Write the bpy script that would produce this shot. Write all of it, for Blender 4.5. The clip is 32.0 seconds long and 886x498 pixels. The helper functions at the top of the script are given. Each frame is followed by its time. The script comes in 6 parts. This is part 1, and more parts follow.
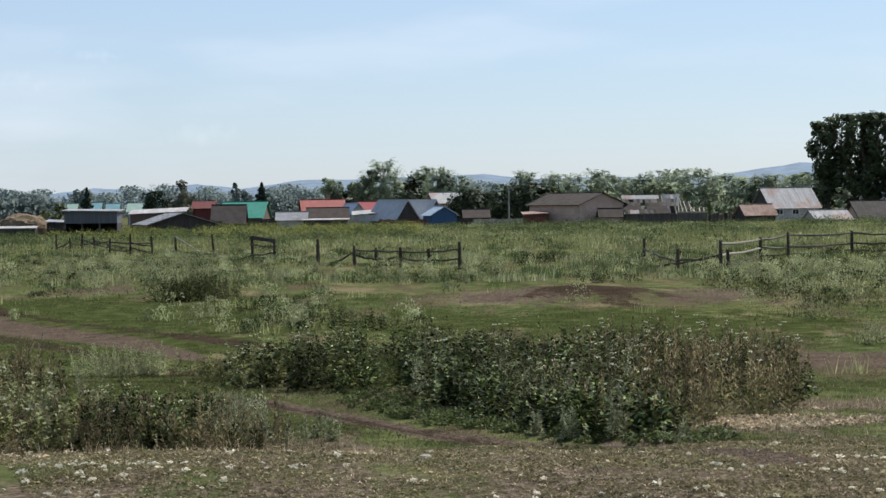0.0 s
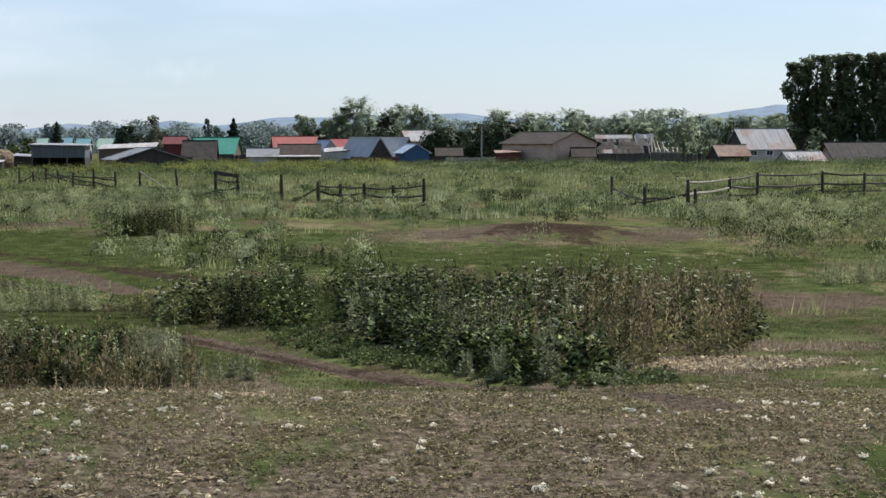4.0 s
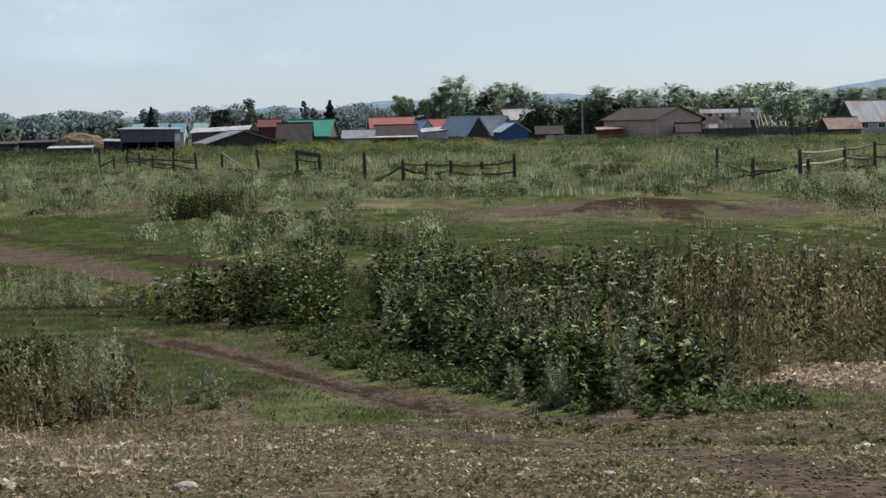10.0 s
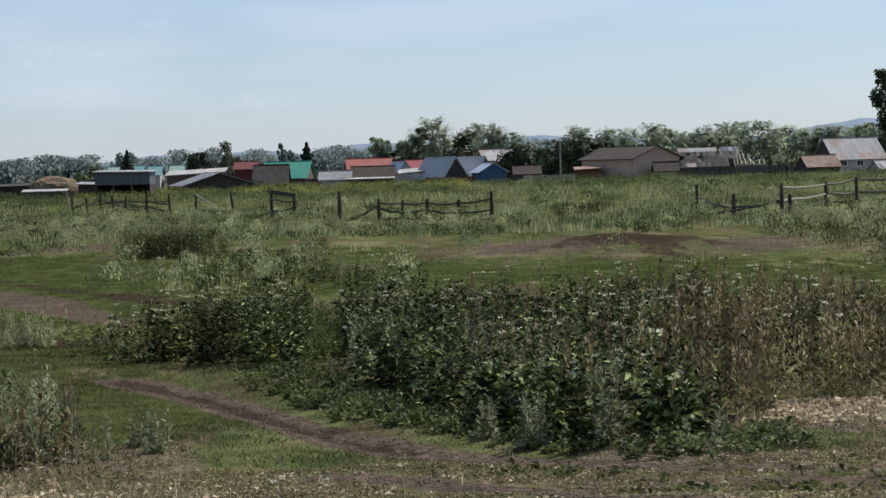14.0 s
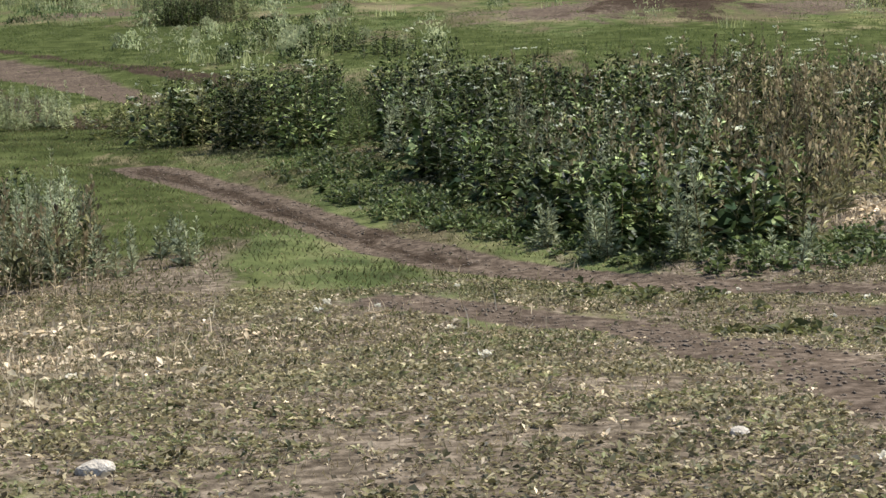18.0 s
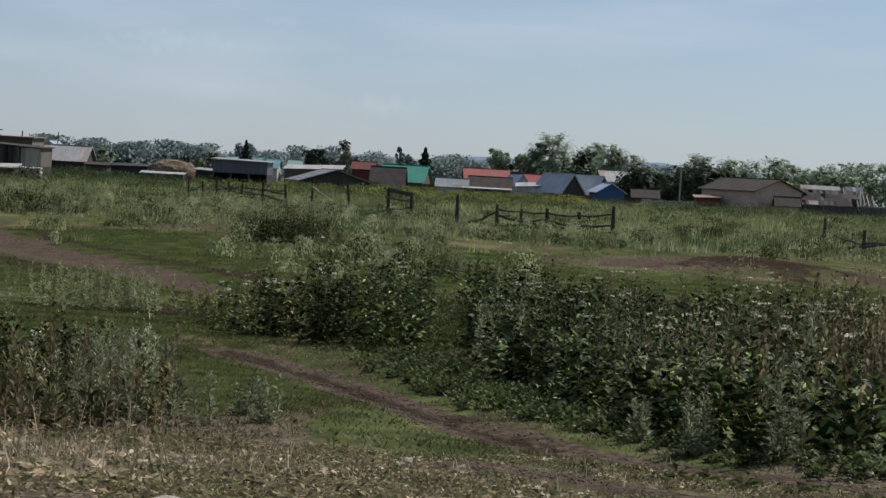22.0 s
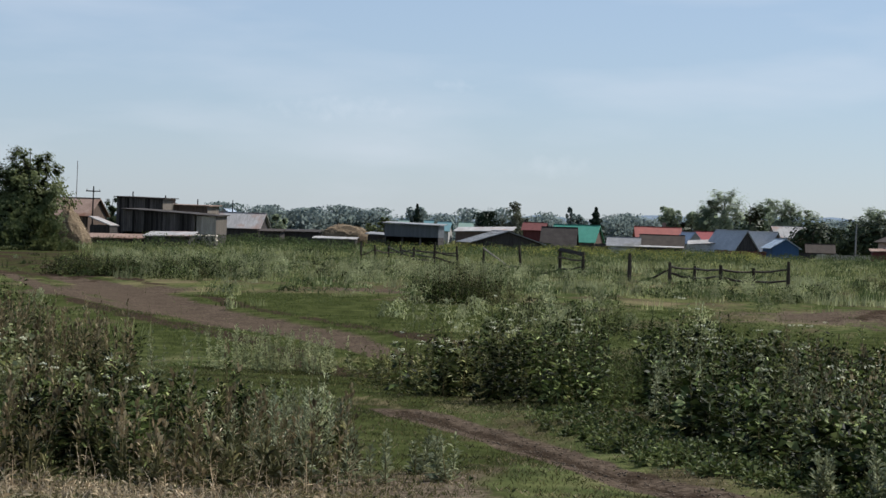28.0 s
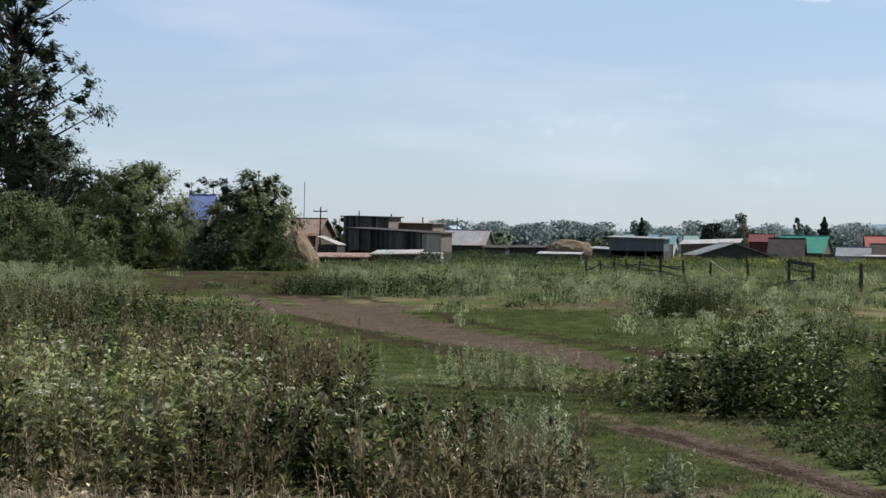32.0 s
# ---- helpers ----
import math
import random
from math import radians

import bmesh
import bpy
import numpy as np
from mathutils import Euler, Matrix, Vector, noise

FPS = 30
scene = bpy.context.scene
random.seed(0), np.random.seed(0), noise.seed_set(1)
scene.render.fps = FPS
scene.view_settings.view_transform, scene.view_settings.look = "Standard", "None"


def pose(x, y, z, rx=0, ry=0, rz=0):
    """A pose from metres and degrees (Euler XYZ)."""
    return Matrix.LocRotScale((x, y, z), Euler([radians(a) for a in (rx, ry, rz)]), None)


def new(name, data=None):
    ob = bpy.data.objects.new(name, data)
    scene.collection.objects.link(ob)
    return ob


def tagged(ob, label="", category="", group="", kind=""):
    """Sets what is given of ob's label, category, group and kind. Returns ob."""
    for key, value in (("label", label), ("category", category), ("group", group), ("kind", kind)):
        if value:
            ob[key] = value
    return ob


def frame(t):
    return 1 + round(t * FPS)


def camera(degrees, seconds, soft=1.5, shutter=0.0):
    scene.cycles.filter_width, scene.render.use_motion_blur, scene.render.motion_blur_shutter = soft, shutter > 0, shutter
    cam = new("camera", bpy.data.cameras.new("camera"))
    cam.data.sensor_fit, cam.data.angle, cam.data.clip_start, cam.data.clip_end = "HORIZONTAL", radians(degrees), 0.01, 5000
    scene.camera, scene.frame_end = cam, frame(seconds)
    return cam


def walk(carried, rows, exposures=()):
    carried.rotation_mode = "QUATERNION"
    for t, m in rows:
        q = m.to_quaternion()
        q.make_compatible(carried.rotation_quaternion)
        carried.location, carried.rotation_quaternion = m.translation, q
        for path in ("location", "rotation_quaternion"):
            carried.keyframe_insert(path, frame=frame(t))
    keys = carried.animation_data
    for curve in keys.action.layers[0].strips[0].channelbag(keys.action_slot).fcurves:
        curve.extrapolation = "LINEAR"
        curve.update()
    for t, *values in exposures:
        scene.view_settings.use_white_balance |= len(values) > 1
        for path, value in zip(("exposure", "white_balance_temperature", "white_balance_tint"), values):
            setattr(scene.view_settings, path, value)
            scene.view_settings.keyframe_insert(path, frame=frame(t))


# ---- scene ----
# exposure and white balance along the walk
EXPOSURE = [(t, e, 6150, 10) for t, e in ((0.0, 0.47), (1.0, 0.46), (2.0, 0.26), (3.0, 0.25), (4.0, 0.53), (7.0, 0.38), (9.0, 0.32), (12.0, 0.36), (13.0, 0.28), (16.0, 0.32), (17.0, 0.85), (17.4, 1.06), (18.3, 1.06), (19.0, 0.3), (19.6, -0.02), (20.5, -0.16), (22.0, -0.04), (24.0, 0.25), (28.0, 0.2), (29.0, 0.48), (30.0, 0.28), (32.0, 0.37))]
# camera: seconds, place, tilt, turn, lean
cam = camera(25.51, 32.0)
PATH = [
    (0.0, -1.570, -7.600, 3.550, 88.539, -2.611, -0.743),
    (0.5, -1.485, -7.425, 3.530, 88.118, -2.694, -1.281),
    (1.0, -1.400, -7.250, 3.510, 87.762, -3.020, -1.664),
    (1.5, -1.315, -7.075, 3.490, 88.242, -3.703, -1.524),
    (2.0, -1.230, -6.900, 3.470, 88.680, -4.225, -0.554),
    (2.5, -1.145, -6.725, 3.450, 88.213, -4.383, -0.733),
    (3.0, -1.060, -6.550, 3.430, 87.502, -4.835, -0.680),
    (3.5, -0.975, -6.375, 3.410, 86.808, -4.383, -0.089),
    (4.0, -0.890, -6.200, 3.390, 86.751, -3.288, -0.203),
    (4.5, -0.805, -6.025, 3.370, 87.436, -2.418, -1.137),
    (6.5, -0.153, -0.271, 3.016, 87.625, -1.268, -0.364),
    (7.0, -0.096, -0.140, 3.011, 87.624, -0.783, 0.532),
    (7.5, -0.024, -0.078, 3.002, 87.634, 0.311, 0.673),
    (8.0, 0.036, -0.008, 2.988, 87.102, 1.841, 0.128),
    (8.5, 0.020, -0.038, 2.998, 86.801, 1.693, -0.676),
    (9.0, 0.000, -0.000, 3.000, 86.882, 0.000, -1.171),
    (9.5, 0.016, 0.024, 2.987, 86.772, -0.782, -1.465),
    (10.0, 0.084, 0.153, 2.965, 86.258, -0.172, -1.236),
    (10.5, 0.157, 0.272, 2.925, 85.701, 0.990, -0.542),
    (11.0, 0.135, 0.418, 2.881, 86.050, 1.543, -0.349),
    (11.5, 0.145, 0.598, 2.862, 86.281, 2.009, -1.094),
    (12.0, 0.234, 0.817, 2.831, 86.336, 2.387, -0.728),
    (12.5, 0.242, 0.976, 2.791, 86.860, 1.881, -1.049),
    (13.0, 0.187, 1.193, 2.763, 87.249, 0.498, -1.804),
    (13.5, 0.209, 1.452, 2.733, 87.383, -0.585, -1.326),
    (15.5, 0.154, 2.159, 2.741, 87.660, -1.530, -2.863),
    (16.0, 0.191, 2.365, 2.745, 87.258, -2.260, -2.060),
    (16.5, 0.161, 2.607, 2.785, 86.096, -0.442, -1.783),
    (17.0, 0.144, 2.779, 2.801, 82.550, 0.363, -1.801),
    (17.5, 0.090, 2.992, 2.855, 80.638, 0.446, -1.244),
    (18.0, -0.027, 3.150, 2.904, 80.432, -0.005, -2.026),
    (18.5, -0.078, 3.306, 2.946, 81.904, -0.816, -1.954),
    (19.0, -0.056, 3.342, 2.981, 83.365, -1.165, -1.319),
    (19.5, -0.067, 3.406, 2.961, 84.292, -1.231, -1.207),
    (20.0, -0.124, 3.479, 2.894, 85.278, -2.362, -1.136),
    (20.5, -0.157, 3.583, 2.681, 86.289, -0.546, 0.202),
    (21.0, -0.147, 3.584, 2.476, 86.923, 1.117, 0.667),
    (21.5, -0.159, 3.529, 2.363, 87.734, 1.738, 1.727),
    (22.0, -0.144, 3.529, 2.301, 87.876, 2.364, 3.166),
    (22.5, -0.151, 3.538, 2.255, 88.289, 2.601, 4.091),
    (23.0, -0.155, 3.526, 2.249, 88.536, 3.165, 4.168),
    (23.5, -0.139, 3.546, 2.245, 88.529, 3.461, 3.259),
    (24.0, -0.122, 3.550, 2.237, 88.397, 3.510, 2.370),
    (24.5, -0.132, 3.569, 2.238, 88.487, 4.285, 1.952),
    (26.5, -0.097, 3.666, 2.284, 89.422, 4.244, 2.079),
    (27.0, -0.087, 3.560, 2.299, 90.469, 4.516, 2.054),
    (27.5, -0.135, 3.580, 2.267, 90.300, 5.906, 2.155),
    (28.0, -0.161, 3.648, 2.254, 89.448, 7.463, 1.941),
    (28.5, -0.145, 3.628, 2.249, 88.714, 8.356, 1.515),
    (29.0, -0.148, 3.642, 2.247, 88.351, 8.686, 1.501),
    (29.5, -0.155, 3.645, 2.242, 88.436, 9.113, 1.764),
    (30.0, -0.158, 3.667, 2.250, 88.878, 9.548, 2.195),
    (30.5, -0.157, 3.646, 2.249, 89.337, 9.722, 2.009),
    (31.0, -0.154, 3.668, 2.246, 89.155, 9.883, 1.319),
    (31.5, -0.180, 3.703, 2.254, 89.152, 11.285, 1.150),
    (32.0, -0.244, 3.759, 2.262, 89.733, 14.028, 0.867),
]
walk(cam, [(t, pose(x, y, z, rx, 0, rz) @ pose(0, 0, 0, 0, 0, ro)) for t, x, y, z, rx, rz, ro in PATH], EXPOSURE)

# ---- world, sun ----
SUN_TURN, SUN_HEIGHT = radians(46), radians(50)
world = bpy.data.worlds.new("sky")
scene.world = world
world.use_nodes = True
_n, _l = world.node_tree.nodes, world.node_tree.links
_n.clear()
_sky = _n.new("ShaderNodeTexSky")
_sky.sky_type, _sky.sun_disc = "NISHITA", False
_sky.sun_elevation, _sky.sun_rotation = SUN_HEIGHT, SUN_TURN
_sky.altitude, _sky.air_density, _sky.dust_density, _sky.ozone_density = 150, 1.0, 0.35, 3.5
_bg, _out = _n.new("ShaderNodeBackground"), _n.new("ShaderNodeOutputWorld")
_bg.inputs["Strength"].default_value = 0.105
_haze = _n.new("ShaderNodeMix")
_haze.data_type = "RGBA"
_up, _clear = _n.new("ShaderNodeSeparateXYZ"), _n.new("ShaderNodeMapRange")
_clear.inputs["From Min"].default_value, _clear.inputs["From Max"].default_value = 0.25, 0.75
_clear.inputs["To Min"].default_value, _clear.inputs["To Max"].default_value = 0.62, 0.12
_l.new(_up.outputs["Z"], _clear.inputs["Value"])
_l.new(_clear.outputs["Result"], _haze.inputs["Factor"])
_haze.inputs["B"].default_value = (3.2, 3.78, 4.7, 1)
_l.new(_sky.outputs["Color"], _haze.inputs["A"])
_tc, _mp, _cn, _cr, _cm = [_n.new("ShaderNode" + k) for k in ("TexCoord", "Mapping", "TexNoise", "ValToRGB", "Mix")]
_mp.inputs["Scale"].default_value = (1, 1, 4.5)
_cn.inputs["Scale"].default_value, _cn.inputs["Detail"].default_value = 4.0, 5.0
_cr.color_ramp.elements[0].position, _cr.color_ramp.elements[1].position = 0.5, 0.78
_cr.color_ramp.elements[1].color = (0.5, 0.5, 0.5, 1)
_cm.data_type = "RGBA"
_cm.inputs["B"].default_value = (6.4, 6.6, 7.0, 1)
_l.new(_tc.outputs["Generated"], _mp.inputs["Vector"])
_l.new(_tc.outputs["Generated"], _up.inputs["Vector"])
_l.new(_mp.outputs["Vector"], _cn.inputs["Vector"])
_l.new(_cn.outputs["Fac"], _cr.inputs["Fac"])
_l.new(_cr.outputs["Color"], _cm.inputs["Factor"])
_l.new(_haze.outputs["Result"], _cm.inputs["A"])


def _math(op, a, b=0.0):
    m = _n.new("ShaderNodeMath")
    m.operation = op
    for k, v in ((0, a), (1, b)):
        if hasattr(v, "is_output"):
            _l.new(v, m.inputs[k])
        else:
            m.inputs[k].default_value = v
    return m.outputs[0]


# small fair-weather clouds low over the village: heading and height as slopes, half width, half height, strength
_fleck = _n.new("ShaderNodeTexNoise")
_fleck.inputs["Scale"].default_value, _fleck.inputs["Detail"].default_value = 160.0, 4.0
_l.new(_tc.outputs["Generated"], _fleck.inputs["Vector"])
_u, _v = _math("DIVIDE", _up.outputs["X"], _up.outputs["Y"]), _math("DIVIDE", _up.outputs["Z"], _up.outputs["Y"])
_sky_now = _cm.outputs["Result"]
for _cu, _cv, _cw, _ch, _ck in ((-0.058, 0.1245, 0.0135, 0.0036, 0.75), (-0.077, 0.034, 0.028, 0.008, 0.13), (-0.19, 0.062, 0.05, 0.008, 0.16), (-0.13, 0.075, 0.02, 0.004, 0.13)):
    _du, _dv = _math("DIVIDE", _math("SUBTRACT", _u, _cu), _cw), _math("DIVIDE", _math("SUBTRACT", _v, _cv), _ch)
    _far = _math("SQRT", _math("ADD", _math("MULTIPLY", _du, _du), _math("MULTIPLY", _dv, _dv)))
    _rag = _math("SUBTRACT", _math("ADD", 0.75, _math("MULTIPLY", _math("SUBTRACT", _fleck.outputs["Fac"], 0.5), 2.4)), _far)
    _amt = _math("MINIMUM", _math("MAXIMUM", _math("MULTIPLY", _rag, _ck), 0.0), 0.75)
    _puff = _n.new("ShaderNodeMix")
    _puff.data_type = "RGBA"
    _puff.inputs["B"].default_value = (7.2, 7.4, 7.7, 1)
    _l.new(_amt, _puff.inputs["Factor"])
    _l.new(_sky_now, _puff.inputs["A"])
    _sky_now = _puff.outputs["Result"]
_l.new(_sky_now, _bg.inputs["Color"])
_l.new(_bg.outputs["Background"], _out.inputs["Surface"])
sun = new("sun", bpy.data.lights.new("sun", "SUN"))
sun.data.energy, sun.data.angle, sun.data.color = 5.0, radians(0.53), (1.0, 0.94, 0.84)
_to_sun = Vector((math.sin(SUN_TURN) * math.cos(SUN_HEIGHT), math.cos(SUN_TURN) * math.cos(SUN_HEIGHT), math.sin(SUN_HEIGHT)))
sun.matrix_world = Matrix.Translation((0, 0, 60)) @ (-_to_sun).to_track_quat("-Z", "Y").to_matrix().to_4x4()


# ---- materials ----
def material(name):
    m = bpy.data.materials.new(name)
    m.use_nodes = True
    nt = m.node_tree
    nt.nodes.clear()
    out = nt.nodes.new("ShaderNodeOutputMaterial")
    return m, nt, nt.nodes, nt.links, out


def ramp(nt, src, stops):
    r = nt.nodes.new("ShaderNodeValToRGB")
    while len(r.color_ramp.elements) < len(stops):
        r.color_ramp.elements.new(0.5)
    for e, (p, c) in zip(r.color_ramp.elements, stops):
        e.position, e.color = p, (*c, 1)
    nt.links.new(src, r.inputs["Fac"])
    return r.outputs["Color"]


def noise_tex(nt, scale, detail=4.0, vec=None, rough=0.6):
    t = nt.nodes.new("ShaderNodeTexNoise")
    t.inputs["Scale"].default_value, t.inputs["Detail"].default_value, t.inputs["Roughness"].default_value = scale, detail, rough
    if vec is not None:
        nt.links.new(vec, t.inputs["Vector"])
    return t.outputs["Fac"]


def mixc(nt, fac, a, b, mode="MIX"):
    x = nt.nodes.new("ShaderNodeMix")
    x.data_type, x.blend_type = "RGBA", mode
    for s, v in ((x.inputs["Factor"], fac), (x.inputs["A"], a), (x.inputs["B"], b)):
        if hasattr(v, "is_output"):
            nt.links.new(v, s)
        else:
            s.default_value = v if not isinstance(v, tuple) else (*v, 1)
    return x.outputs["Result"]


def leafy(name, stops, shine=0.5, through_light=0.3, patch=0.6, stalk=0.0, gloss=0.06):
    """Leaves and blades: colour by piece and by patch, a little light through."""
    m, nt, n, l, out = material(name)
    geo = n.new("ShaderNodeNewGeometry")
    pos = n.new("ShaderNodeTexCoord")
    col = ramp(nt, geo.outputs["Random Per Island"], stops)
    big = noise_tex(nt, patch, 3.0, pos.outputs["Object"])
    shade = ramp(nt, big, [(0.3, (0.72, 0.74, 0.66)), (0.7, (1.25, 1.2, 1.1))])
    col = mixc(nt, 1.0, col, shade, "MULTIPLY")
    if stalk:
        mp = n.new("ShaderNodeMapping")
        mp.inputs["Scale"].default_value = (1, 1, 0.22)
        l.new(pos.outputs["Object"], mp.inputs["Vector"])
        plant = noise_tex(nt, stalk, 2.0, mp.outputs["Vector"])
        col = mixc(nt, 1.0, col, ramp(nt, plant, [(0.34, (0.42, 0.42, 0.38)), (0.5, (0.95, 0.95, 0.9)), (0.66, (1.6, 1.55, 1.45))]), "MULTIPLY")
    at, add = n.new("ShaderNodeAttribute"), n.new("ShaderNodeMath")
    at.attribute_name, add.operation = "tone", "ADD"
    add.inputs[1].default_value = 1.0
    l.new(at.outputs["Fac"], add.inputs[0])
    col = mixc(nt, 1.0, col, add.outputs[0], "MULTIPLY")
    p, tr, mx = n.new("ShaderNodeBsdfPrincipled"), n.new("ShaderNodeBsdfTranslucent"), n.new("ShaderNodeMixShader")
    p.inputs["Roughness"].default_value = shine
    p.inputs["Specular IOR Level"].default_value = gloss
    mx.inputs["Fac"].default_value = through_light
    l.new(col, p.inputs["Base Color"])
    l.new(col, tr.inputs["Color"])
    l.new(p.outputs[0], mx.inputs[1])
    l.new(tr.outputs[0], mx.inputs[2])
    l.new(mx.outputs[0], out.inputs["Surface"])
    return m


def surface(name, a, b, scale=3.0, rough=0.85, metal=0.0, bump=0.2, stretch=(1, 1, 1), stain=None, per_piece=0.0):
    """Painted, wooden or mineral surface: two colours by noise at two scales, bump, optional stains."""
    m, nt, n, l, out = material(name)
    tc, mp = n.new("ShaderNodeTexCoord"), n.new("ShaderNodeMapping")
    mp.inputs["Scale"].default_value = stretch
    l.new(tc.outputs["Object"], mp.inputs["Vector"])
    f = noise_tex(nt, scale, 6.0, mp.outputs["Vector"])
    col = ramp(nt, f, [(0.32, a), (0.68, b)])
    g = noise_tex(nt, scale * 9, 3.0, mp.outputs["Vector"])
    col = mixc(nt, 1.0, col, ramp(nt, g, [(0.3, (0.78, 0.78, 0.78)), (0.7, (1.15, 1.15, 1.15))]), "MULTIPLY")
    if stain:
        s = noise_tex(nt, scale * 0.45, 4.0, tc.outputs["Object"])
        col = mixc(nt, ramp(nt, s, [(0.5, (0, 0, 0)), (0.66, (1, 1, 1))]), col, stain)
    if per_piece:
        oi = n.new("ShaderNodeObjectInfo")
        k = 1 - per_piece
        col = mixc(nt, 1.0, col, ramp(nt, oi.outputs["Random"], [(0, (k, k, k)), (1, (1 + per_piece,) * 3)]), "MULTIPLY")
    p, bp = n.new("ShaderNodeBsdfPrincipled"), n.new("ShaderNodeBump")
    p.inputs["Roughness"].default_value, p.inputs["Metallic"].default_value = rough, metal
    p.inputs["Specular IOR Level"].default_value = 0.2 if rough > 0.5 else 0.4
    bp.inputs["Strength"].default_value, bp.inputs["Distance"].default_value = bump, 0.03
    l.new(g, bp.inputs["Height"])
    l.new(bp.outputs["Normal"], p.inputs["Normal"])
    l.new(col, p.inputs["Base Color"])
    l.new(p.outputs[0], out.inputs["Surface"])
    return m


def ground_material():
    m, nt, n, l, out = material("meadow_ground")
    tc = n.new("ShaderNodeTexCoord")
    o = tc.outputs["Object"]

    def attr(nm):
        a = n.new("ShaderNodeAttribute")
        a.attribute_name = nm
        return a.outputs["Fac"]
    mp = n.new("ShaderNodeMapping")
    mp.inputs["Scale"].default_value = (1, 0.3, 1)
    l.new(o, mp.inputs["Vector"])
    o2 = mp.outputs["Vector"]
    fine, mid, big = noise_tex(nt, 14, 6, o), noise_tex(nt, 1.6, 5, o), noise_tex(nt, 0.3, 5, o2)
    grass = ramp(nt, mid, [(0.3, (0.038, 0.048, 0.019)), (0.5, (0.07, 0.085, 0.032)), (0.72, (0.125, 0.13, 0.058))])
    grass = mixc(nt, 1.0, grass, ramp(nt, big, [(0.36, (0.55, 0.62, 0.5)), (0.5, (0.95, 0.95, 0.95)), (0.64, (1.35, 1.2, 1.2))]), "MULTIPLY")
    soil = ramp(nt, fine, [(0.25, (0.038, 0.028, 0.02)), (0.5, (0.082, 0.062, 0.045)), (0.75, (0.15, 0.116, 0.086))])
    soil = mixc(nt, 1.0, soil, ramp(nt, mid, [(0.3, (0.7, 0.7, 0.72)), (0.7, (1.2, 1.2, 1.2))]), "MULTIPLY")
    earth = ramp(nt, fine, [(0.3, (0.045, 0.036, 0.022)), (0.7, (0.12, 0.095, 0.06))])
    thin = noise_tex(nt, 0.45, 7, o2, 0.68)
    grass = mixc(nt, ramp(nt, thin, [(0.49, (0, 0, 0)), (0.57, (0.85, 0.85, 0.85))]), grass, earth)
    tan = noise_tex(nt, 0.33, 8, o2, 0.7)
    grass = mixc(nt, ramp(nt, tan, [(0.52, (0, 0, 0)), (0.62, (0.7, 0.7, 0.7))]), grass, (0.17, 0.14, 0.08))
    straw = ramp(nt, fine, [(0.3, (0.04, 0.031, 0.022)), (0.5, (0.1, 0.079, 0.056)), (0.72, (0.2, 0.16, 0.118))])
    damp_and_shade = mixc(nt, 1.0, soil, (0.5, 0.48, 0.46), "MULTIPLY")

    rag = noise_tex(nt, 0.5, 9, o2, 0.74)

    def edge(nm, lo=0.42, hi=0.56, k=2.1):
        s = n.new("ShaderNodeMath")
        s.operation = "MULTIPLY_ADD"
        c = n.new("ShaderNodeMath")
        c.operation = "SUBTRACT"
        c.inputs[1].default_value = 0.5
        l.new(rag, c.inputs[0])
        l.new(c.outputs[0], s.inputs[0])
        s.inputs[1].default_value = k
        l.new(attr(nm), s.inputs[2])
        return ramp(nt, s.outputs[0], [(lo, (0, 0, 0)), (hi, (1, 1, 1))])
    green = ramp(nt, mid, [(0.3, (0.022, 0.027, 0.01)), (0.5, (0.044, 0.053, 0.018)), (0.7, (0.08, 0.09, 0.034))])
    grass = mixc(nt, edge("lawn"), grass, green)
    col = mixc(nt, edge("straw"), grass, straw)
    col = mixc(nt, edge("bare", k=1.5), col, soil)
    col = mixc(nt, edge("damp_and_shade"), col, damp_and_shade)
    col = mixc(nt, 1.0, col, ramp(nt, fine, [(0.2, (0.75, 0.75, 0.75)), (0.8, (1.2, 1.2, 1.2))]), "MULTIPLY")
    p, bp = n.new("ShaderNodeBsdfPrincipled"), n.new("ShaderNodeBump")
    p.inputs["Roughness"].default_value = 0.95
    p.inputs["Specular IOR Level"].default_value = 0.0
    bp.inputs["Strength"].default_value, bp.inputs["Distance"].default_value = 0.6, 0.05
    l.new(fine, bp.inputs["Height"])
    l.new(bp.outputs["Normal"], p.inputs["Normal"])
    l.new(col, p.inputs["Base Color"])
    l.new(p.outputs[0], out.inputs["Surface"])
    return m


